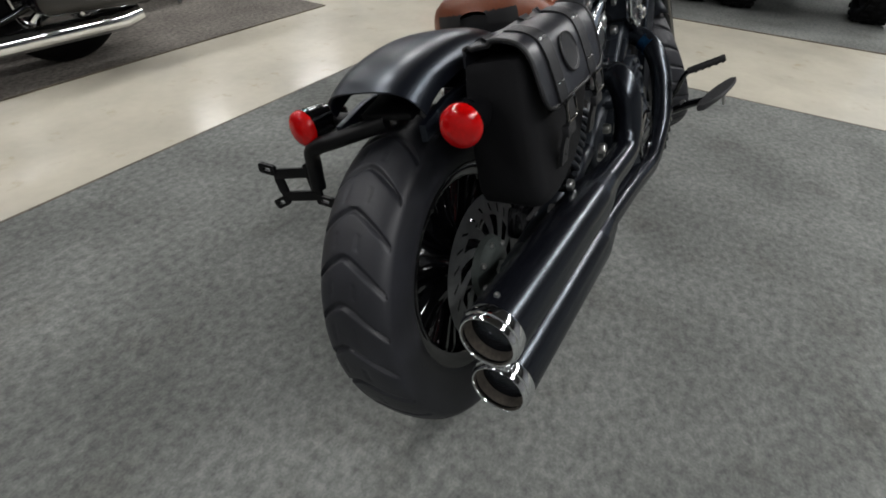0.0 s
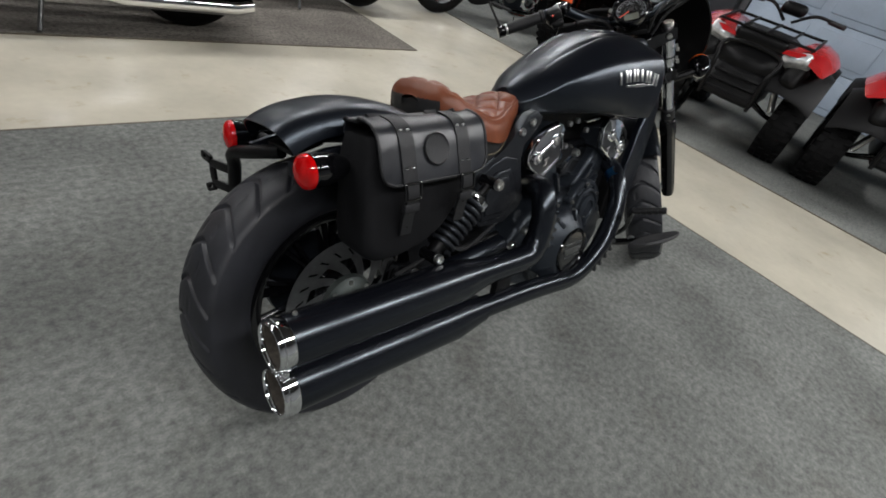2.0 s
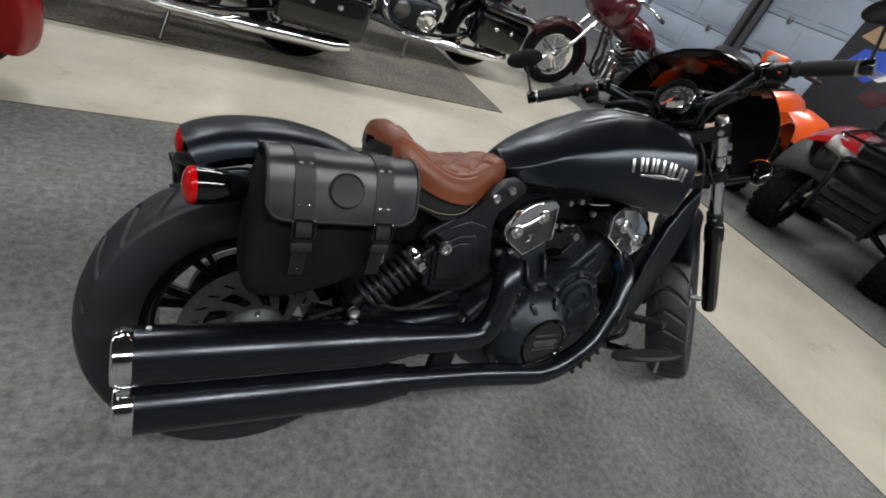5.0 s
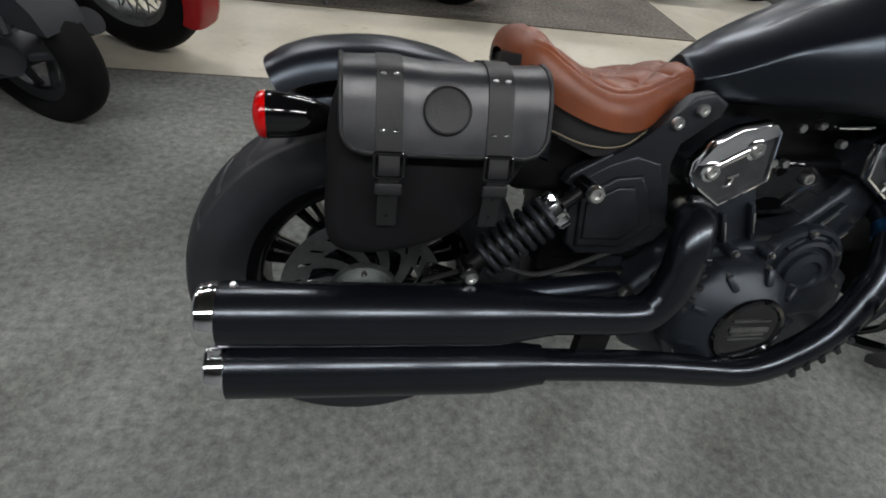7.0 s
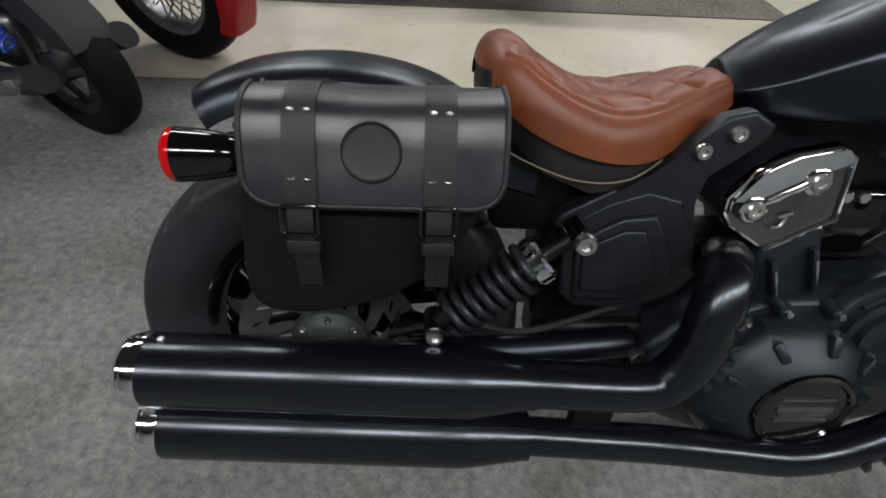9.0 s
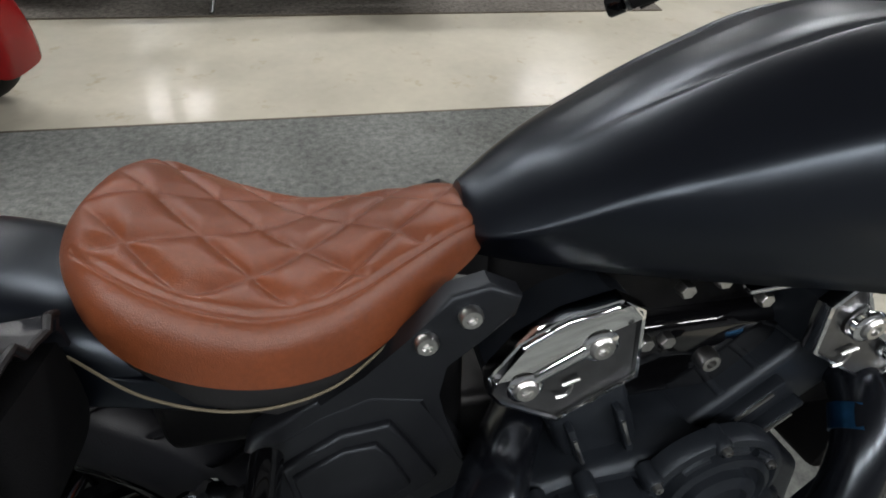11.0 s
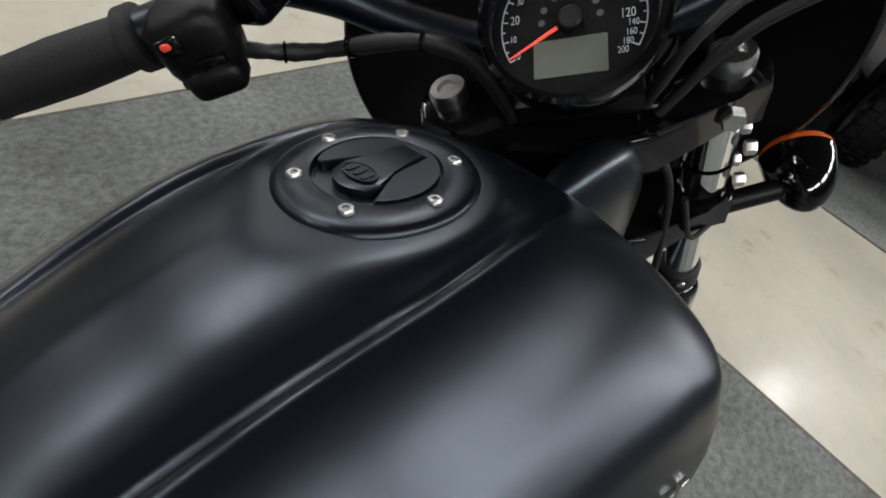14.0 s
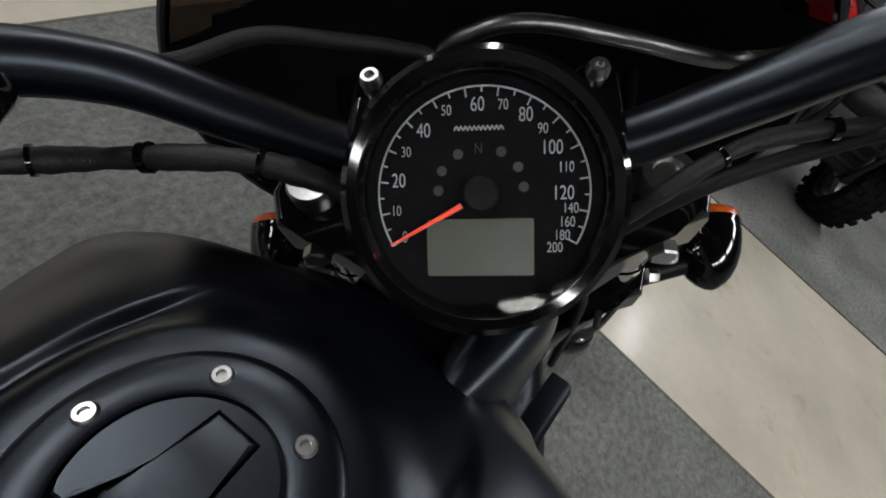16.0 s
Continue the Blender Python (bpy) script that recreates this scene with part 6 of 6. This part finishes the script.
def guard(root, at, radius, half, a0, a1, mat, name="fender"):
    """A fender round a wheel; angles in degrees from straight ahead, upwards."""
    bm = bmesh.new()
    rows = []
    for i in range(25):
        a = radians(a0 + (a1 - a0) * i / 24)
        rows.append([bm.verts.new((at[0] + (radius - 0.06 * abs(u) ** 3) * math.cos(a), at[1] + half * math.sin(1.45 * u), at[2] + (radius - 0.06 * abs(u) ** 3) * math.sin(a))) for u in [2 * j / 12 - 1 for j in range(13)]])
    for p, q in zip(rows, rows[1:]):
        for j in range(12):
            bm.faces.new((p[j], p[j + 1], q[j + 1], q[j]))
    bmesh.ops.solidify(bm, geom=bm.faces[:], thickness=0.004)
    return part(name, bm, mat, root, sharp=50)


def blob(root, name, sections, mat, label=""):
    """A rounded body: sections of (x, half width, low z, high z)."""
    bm = bmesh.new()
    line = flow([(x, w, zl) for x, w, zl, zh in sections], 4)
    tops = flow([(x, w, zh) for x, w, zl, zh in sections], 4)
    rings = []
    for p, q in zip(line, tops):
        w, zl, zh = max(p.y, 0.003), p.z, q.z
        rings.append([(p.x, w * math.copysign(abs(math.cos(a)) ** 0.7, math.cos(a)), (zl + zh) / 2 + (zh - zl) / 2 * math.copysign(abs(math.sin(a)) ** 0.7, math.sin(a))) for a in (2 * math.pi * k / 24 for k in range(24))])
    loft(bm, rings)
    return part(name, bm, mat, root, label, sharp=60)


def bars(root, name, lines, r, mat, label=""):
    for pts_ in lines:
        bm = bmesh.new()
        tube(bm, flow(pts_, 5), r, 10)
        part(name, bm, mat, root, label)


def cruiser(m, paint, label, bags=True, fairing=False, rim=CHROME, spokes=0, wide=0.075, seat_mat=VINYL, rear=True, pipe=True):
    """A big cruiser: rear wheel at the origin, front wheel ahead at x = 1.65."""
    root = thing("cruiser", m, label=label, category="motorcycle")
    plain_wheel(root, (0, 0, 0.325), 0.325, wide, rim, spokes or 9)
    plain_wheel(root, (1.66, 0, 0.33), 0.33, 0.065, rim, spokes or 9)
    guard(root, (0, 0, 0.325), 0.375, wide + 0.025, 20, 205, paint, "rear_fender")
    guard(root, (1.66, 0, 0.33), 0.375, 0.085, 25, 200, paint, "front_fender")
    blob(root, "fuel_tank", [(0.62, 0.06, 0.70, 0.80), (0.75, 0.13, 0.68, 0.90), (0.95, 0.17, 0.68, 0.97), (1.12, 0.15, 0.72, 0.98), (1.22, 0.06, 0.80, 0.93)], paint)
    blob(root, "seat", [(-0.25, 0.08, 0.74, 0.80), (-0.1, 0.15, 0.70, 0.84), (0.1, 0.16, 0.66, 0.80), (0.25, 0.17, 0.62, 0.76), (0.45, 0.16, 0.62, 0.74), (0.62, 0.08, 0.68, 0.78)], seat_mat)
    bm = bmesh.new()
    box(bm, (0.52, 0.30, 0.26), Matrix.Translation((0.72, 0, 0.36)), 0.05, 3)
    part("engine_block", bm, ENGINE, root)
    for x0, x1 in ((0.66, 0.56), (0.80, 0.93)):
        for k in range(6):
            bm = bmesh.new()
            c = Vector((x0, 0, 0.47)).lerp(Vector((x1, 0, 0.68)), k / 5)
            box(bm, (0.17, 0.22, 0.018), pose(*c, 0, 28 if x1 > x0 else -28, 0), 0.006)
            part("cooling_fin", bm, ENGINE if k < 4 else CHROME, root)
    for s in (-1, 1):
        bm = bmesh.new()
        lathe(bm, [(0.10, 0), (0.10, 0.02), (0.085, 0.035), (0.05, 0.04), (0.045, 0.034), (0.0005, 0.036)], Matrix.Translation((0.60, s * 0.15, 0.35)) @ Vector((0, s, 0)).to_track_quat("Z", "X").to_matrix().to_4x4(), 32)
        part("engine_cover", bm, CHROME, root)
        bm = bmesh.new()
        lathe(bm, [(0.075, 0), (0.075, 0.02), (0.06, 0.03), (0.0005, 0.032)], Matrix.Translation((0.86, s * 0.15, 0.38)) @ Vector((0, s, 0)).to_track_quat("Z", "X").to_matrix().to_4x4(), 28)
        part("engine_cover", bm, DARK_STEEL, root)
        if pipe:
            bm = bmesh.new()
            y = s * 0.20
            tube(bm, flow([(0.98, s * 0.12, 0.50), (1.02, y, 0.36), (0.86, y, 0.22), (0.55, y, 0.20)], 6) + [Vector((0.45, y, 0.20)), Vector((0.40, y, 0.205)), Vector((-0.20, y + s * 0.02, 0.215)), Vector((-0.30, y + s * 0.02, 0.235))], [0.024] * 19 + [0.024, 0.046, 0.05, 0.045], 18)
            part("exhaust", bm, CHROME, root, "long chrome exhaust")
        if bags:
            bm = bmesh.new()
            box(bm, (0.56, 0.19, 0.30), pose(-0.08, s * 0.245, 0.455, 0, -3, 0), 0.055, 4)
            bg = part("side_case", bm, paint, root, "hard side case")
            bm = bmesh.new()
            box(bm, (0.58, 0.205, 0.07), pose(-0.085, s * 0.245, 0.64, 0, -3, 0), 0.03, 3)
            part("case_lid", bm, paint, bg)
            for dx in (-0.15, 0.02):
                bolt("case_stud", (dx, s * 0.341, 0.50), (0, s, 0), 0.02, CHROME, bg, h=0.014)
        bm = bmesh.new()
        box(bm, (0.30, 0.10, 0.018), pose(1.02, s * 0.26, 0.28, 0, -8, 0), 0.007)
        part("floorboard", bm, RUBBER, root)
        bars(root, "fork_leg", [[(1.66, s * 0.11, 0.33), (1.50, s * 0.11, 0.62), (1.33, s * 0.11, 0.95)]], 0.026, CHROME)
        bars(root, "handlebar", [[(1.30, s * 0.03, 1.02), (1.26, s * 0.2, 1.14), (1.08, s * 0.38, 1.10), (0.95, s * 0.42, 1.06)]], 0.014, CHROME)
        bm = bmesh.new()
        tube(bm, [(1.06, s * 0.385, 1.095), (0.94, s * 0.422, 1.058)], 0.019, 12)
        part("grip", bm, RUBBER, root)
        signal_pod((-0.33, s * 0.13, 0.66), (-1, 0, 0), 0.035, 0.06, RED_LENS, root, "tail_signal", (-0.25, s * 0.05, 0.66))
    bars(root, "crash_bar", [[(1.18, -0.05, 0.70), (1.22, -0.33, 0.62), (1.20, -0.37, 0.40), (1.12, -0.12, 0.28)], [(1.18, 0.05, 0.70), (1.22, 0.33, 0.62), (1.20, 0.37, 0.40), (1.12, 0.12, 0.28)]], 0.014, CHROME)
    bars(root, "side_stand", [[(0.72, 0.15, 0.22), (0.76, 0.24, 0.10), (0.78, 0.29, 0.045)]], 0.011, DARK_STEEL)
    bars(root, "frame_tube", [[(1.28, 0.05, 0.92), (1.16, 0.08, 0.55), (1.05, 0.09, 0.25), (0.5, 0.1, 0.22), (0.1, 0.12, 0.33)], [(1.28, -0.05, 0.92), (1.16, -0.08, 0.55), (1.05, -0.09, 0.25), (0.5, -0.1, 0.22), (0.1, -0.12, 0.33)]], 0.017, GLOSS)
    if fairing:
        blob(root, "fairing", [(1.18, 0.34, 0.86, 1.16), (1.30, 0.40, 0.78, 1.22), (1.44, 0.33, 0.80, 1.16), (1.54, 0.16, 0.86, 1.06)], paint)
        bm = bmesh.new()
        plate(bm, [(-0.25, 0), (0.25, 0), (0.2, 0.3), (0.1, 0.38), (-0.1, 0.38), (-0.2, 0.3)], 0.005, axes((1.40, 0, 1.18), (0, 1, 0), (-0.45, 0, 0.89), (0.89, 0, 0.45)))
        part("windscreen", bm, SMOKED, root)
        blob(root, "top_case", [(-0.62, 0.16, 0.72, 0.98), (-0.5, 0.26, 0.70, 1.04), (-0.30, 0.27, 0.72, 1.04), (-0.22, 0.2, 0.74, 1.0)], GREY_PLASTIC)
    else:
        bm = bmesh.new()
        lathe(bm, [(0.0005, -0.10), (0.05, -0.09), (0.08, -0.05), (0.092, 0.0), (0.09, 0.012)], along((1.50, 0, 0.90), (1.7, 0, 0.88)), 30)
        lamp = part("headlamp", bm, CHROME, root)
        bm = bmesh.new()
        lathe(bm, [(0.088, 0.01), (0.06, 0.022), (0.0005, 0.028)], along((1.50, 0, 0.90), (1.7, 0, 0.88)), 30)
        part("lens", bm, LAMP_LENS, lamp)
    return root


cruiser(pose(0.62, 2.80, 0, -6, 0, 180), GLOSS, "black touring motorcycle with chrome exhaust and hard side cases", wide=0.08)
cruiser(pose(2.42, 3.62, 0, -6, 0, 183), GLOSS, "second black cruiser with rounded side cases behind the first", wide=0.08)
cruiser(pose(5.09, 3.24, 0, -6, 0, 164), MAROON, "maroon touring motorcycle with chrome wheels and grey top case", fairing=True, seat_mat=GREY_PLASTIC)
cruiser(pose(-0.90, 1.79, 0, -5, 0, 158), RED_PAINT, "red cruiser with wire-spoked wheels on the tiled walkway", bags=False, spokes=36, pipe=False, rim=DARK_STEEL)


def scooter(m):
    root = thing("scooter", m, label="dark grey scooter with silver exhaust guard and blue spring", category="scooter")
    plain_wheel(root, (0, 0, 0.25), 0.25, 0.06, GREY_PLASTIC, 7)
    plain_wheel(root, (1.25, 0, 0.25), 0.25, 0.06, DARK_STEEL, 7)
    bm = bmesh.new()
    plate(bm, [(-0.22, 0.36), (-0.20, 0.42), (0.20, 0.86), (0.34, 0.86), (0.34, 0.76), (0.12, 0.60), (-0.02, 0.44), (-0.12, 0.36)], 0.15, axes((0, 0.075, 0), (1, 0, 0), (0, 0, 1), (0, -1, 0)), 0.02, 3)
    part("mudguard", bm, GREY_PLASTIC, root, "long dark plastic mudguard")
    blob(root, "body", [(0.05, 0.13, 0.56, 0.84), (0.3, 0.17, 0.45, 0.86), (0.6, 0.16, 0.36, 0.80), (0.75, 0.15, 0.26, 0.42), (1.0, 0.17, 0.26, 0.40), (1.1, 0.2, 0.30, 0.85), (1.2, 0.14, 0.6, 1.0)], GREY_PLASTIC)
    blob(root, "seat", [(-0.1, 0.10, 0.84, 0.90), (0.15, 0.15, 0.82, 0.93), (0.5, 0.15, 0.78, 0.88), (0.65, 0.10, 0.78, 0.84)], VINYL)
    bm = bmesh.new()
    box(bm, (0.34, 0.14, 0.20), Matrix.Translation((0.22, 0.02, 0.32)), 0.04, 3)
    part("engine_block", bm, DARK_STEEL, root)
    for s in (-1, 1):
        bm = bmesh.new()
        tube(bm, flow([(0.45, s * 0.12, 0.22), (0.25, s * 0.14, 0.22), (0.0, s * 0.15, 0.26), (-0.12, s * 0.15, 0.30)], 5), 0.05, 16, flat=0.8)
        part("muffler", bm, GREY_PLASTIC, root)
        bm = bmesh.new()
        line = flow([(0.42, s * 0.185, 0.235), (0.25, s * 0.195, 0.22), (0.05, s * 0.195, 0.24), (-0.06, s * 0.19, 0.285)], 5)
        tube(bm, line, 0.036, 10, flat=0.35)
        part("exhaust_guard", bm, STEEL, root, "silver exhaust heat guard")
        bm = bmesh.new()
        tube(bm, [(0.02 + 0.16 * k / 96 + 0, s * 0.11 + 0.022 * math.cos(k * 0.5), 0.34 + 0.22 * k / 96 + 0.022 * math.sin(k * 0.5)) for k in range(97)], 0.006, 6)
        part("spring", bm, BLUE_PAINT, root, "blue coil spring")
        bars(root, "handlebar", [[(1.1, 0, 1.02), (1.08, s * 0.2, 1.06), (1.0, s * 0.34, 1.04)]], 0.014, PLASTIC)
    bm = bmesh.new()
    box(bm, (0.03, 0.14, 0.05), pose(-0.005, 0, 0.66, 0, -42, 0), 0.008)
    part("tail_light", bm, RED_LENS, root)
    bm = bmesh.new()
    box(bm, (0.012, 0.13, 0.09), pose(-0.10, 0, 0.55, 0, 40, 0), 0.003)
    part("reflector_plate", bm, WHITE_PAINT, root)
    bars(root, "fork_leg", [[(1.25, 0.08, 0.25), (1.2, 0.08, 0.5), (1.12, 0.04, 0.95)], [(1.25, -0.08, 0.25), (1.2, -0.08, 0.5), (1.12, -0.04, 0.95)]], 0.018, PLASTIC)


scooter(pose(-1.01, 1.16, 0, -5, 0, 154))


def quad(m, paint, label, pod=False):
    """A quad bike that faces local +x; front axle at the origin."""
    root = thing("quad_bike", m, label=label, category="quad bike", group="quad bikes")
    for x in (0, -1.25):
        for s in (-1, 1):
            plain_wheel(root, (x, s * 0.48, 0.30), 0.30, 0.115, DARK_STEEL, 6, "wheel", 22)
    for x, name in ((0.0, "front_fender"), (-1.25, "rear_fender")):
        for s in (-1, 1):
            bm = bmesh.new()
            rings = []
            for i in range(13):
                a = radians(15 + 150 * i / 12)
                r = 0.40
                c = (x + r * math.cos(a), 0.40 + r * 0.9 * math.sin(a) + 0.04)
                rings.append([(c[0], s * y, c[1] + dz) for y, dz in ((0.16, 0.02), (0.34, 0.03), (0.50, 0.0), (0.60, -0.05), (0.60, -0.06), (0.50, -0.015), (0.34, 0.015), (0.16, 0.0))])
            loft(bm, rings)
            part(name, bm, paint if pod else PLASTIC, root, sharp=50)
    blob(root, "hood", [(0.40, 0.12, 0.60, 0.70), (0.30, 0.26, 0.55, 0.80), (0.0, 0.28, 0.55, 0.88), (-0.3, 0.22, 0.55, 0.92), (-0.5, 0.16, 0.5, 0.84)], PLASTIC)
    blob(root, "seat", [(-1.35, 0.14, 0.74, 0.86), (-1.1, 0.17, 0.68, 0.88), (-0.75, 0.15, 0.66, 0.84), (-0.48, 0.12, 0.66, 0.88)], VINYL)
    bm = bmesh.new()
    box(bm, (0.9, 0.34, 0.30), Matrix.Translation((-0.6, 0, 0.42)), 0.05, 3)
    part("engine_block", bm, PLASTIC, root)
    bm = bmesh.new()
    box(bm, (0.07, 0.44, 0.26), pose(0.40, 0, 0.50, 0, -14, 0), 0.03, 3)
    part("grille", bm, PLASTIC, root)
    for k in range(3):
        bm = bmesh.new()
        box(bm, (0.03, 0.36, 0.022), pose(0.445 + 0.014 * k, 0, 0.43 + 0.07 * k, 0, -14, 0), 0.006)
        part("grille_bar", bm, PLASTIC, root)
    bm = bmesh.new()
    box(bm, (0.40, 0.40, 0.10), pose(0.18, 0, 0.86, 0, 6, 0), 0.03, 3)
    part("front_lid", bm, PLASTIC, root, "black storage lid behind the rack")
    for s in (-1, 1):
        bm = bmesh.new()
        box(bm, (0.14, 0.21, 0.095), pose(0.33, s * 0.30, 0.80, s * 14, -28, -s * 22), 0.035, 3)
        part("headlamp", bm, LAMP_LENS, root, "clear headlamp")
        bm = bmesh.new()
        rings = [[(0.40 - 0.95 * f, s * (0.25 + 0.10 * math.sin(2.6 * f) + dy * (1 - 0.35 * f)), 0.845 + 0.09 * math.sin(2.4 * f) + dz) for dy, dz in ((-0.07, -0.03), (-0.05, 0.0), (0.08, 0.015), (0.20, -0.02), (0.27, -0.085), (0.25, -0.09), (0.08, -0.02))] for f in (0, 0.12, 0.3, 0.5, 0.75, 1.0)]
        loft(bm, rings)
        part("lamp_cowl", bm, paint, root, "moulded coloured fender cowl", sharp=50)
        bm = bmesh.new()
        box(bm, (0.30, 0.16, 0.20), pose(0.22, s * 0.36, 0.66, 0, -20, -s * 15), 0.05, 3)
        part("lower_cowl", bm, PLASTIC, root)
        bars(root, "handlebar", [[(-0.42, s * 0.03, 1.0), (-0.45, s * 0.18, 1.10), (-0.55, s * 0.36, 1.09)]], 0.013, PLASTIC)
        bm = bmesh.new()
        tube(bm, [(-0.51, s * 0.28, 1.095), (-0.57, s * 0.41, 1.088)], 0.02, 12)
        part("grip", bm, RUBBER, root)
        bars(root, "suspension_arm", [[(0.1, s * 0.1, 0.40), (0.04, s * 0.3, 0.32), (0, s * 0.4, 0.30)], [(-0.1, s * 0.1, 0.40), (-0.04, s * 0.3, 0.32), (0, s * 0.4, 0.30)]], 0.014, GLOSS)
        bm = bmesh.new()
        tube(bm, [(0.06, s * 0.34, 0.36), (0.02, s * 0.22, 0.66)], 0.028, 12)
        part("shock_absorber", bm, STEEL if not pod else PLASTIC, root)
    bars(root, "rack_bar", [[(0.36, -0.36, 0.90), (0.36, 0.36, 0.90)], [(-0.22, -0.36, 0.96), (-0.22, 0.36, 0.96)]] + [[(0.38, y, 0.895), (0.1, y, 0.93), (-0.24, y, 0.965)] for y in (-0.36, -0.18, 0.0, 0.18, 0.36)], 0.011, PLASTIC)
    bars(root, "bumper", [[(0.46, -0.2, 0.36), (0.52, -0.2, 0.6), (0.46, -0.2, 0.78), (0.46, 0.2, 0.78), (0.52, 0.2, 0.6), (0.46, 0.2, 0.36)]], 0.016, PLASTIC)
    bm = bmesh.new()
    box(bm, (0.14, 0.20 if not pod else 0.22, 0.10 if not pod else 0.15), Matrix.Translation((-0.40, 0, 1.10)), 0.04, 3)
    head = part("instrument_pod", bm, PLASTIC if not pod else paint, root)
    if pod:
        bm = bmesh.new()
        lathe(bm, [(0.055, 0), (0.05, 0.012), (0.0005, 0.02)], along((-0.325, 0, 1.11), (0, 0, 1.09)), 24)
        part("lens", bm, LAMP_LENS, head)
    return root


quad(pose(4.45, 0.72, 0, 0, 0, 180 + 8), RED_PAINT, "red and black quad bike with front rack and clear lamps")
quad(pose(4.60, -0.60, 0, 0, 0, 180 + 8), RED_PAINT, "second red and black quad bike beside the first")
quad(pose(4.55, 2.25, 0, 0, 0, 180 + 10), ORANGE_PAINT, "orange quad bike with a lamp pod on its bars", pod=True)

# banner leaning against the doors
poster = thing("banner", pose(X1 - 0.34, 3.0, 0, 0, 4, 0), label="tall printed banner with blue and brown shapes", category="banner")
bm = bmesh.new()
box(bm, (0.02, 1.15, 2.1), Matrix.Translation((0, 0, 1.05)), 0.004)
part("panel", bm, GREY_PLASTIC, poster)
for y0, z0, w, h, mat_ in ((-0.1, 1.50, 0.34, 0.22, BLUE_PAINT), (-0.2, 1.86, 0.26, 0.14, CARD), (0.1, 1.42, 0.16, 0.07, WHITE_PAINT), (0.25, 1.15, 0.2, 0.12, MAROON)):
    bm = bmesh.new()
    plate(bm, [(y0 - w, z0 - h * 0.6), (y0 + w * 0.3, z0 - h), (y0 + w, z0 + h * 0.2), (y0 + w * 0.4, z0 + h), (y0 - w * 0.6, z0 + h * 0.7)], 0.004, axes((-0.011, 0, 0), (0, -1, 0), (0, 0, 1), (-1, 0, 0)))
    part("printed_shape", bm, mat_, poster)
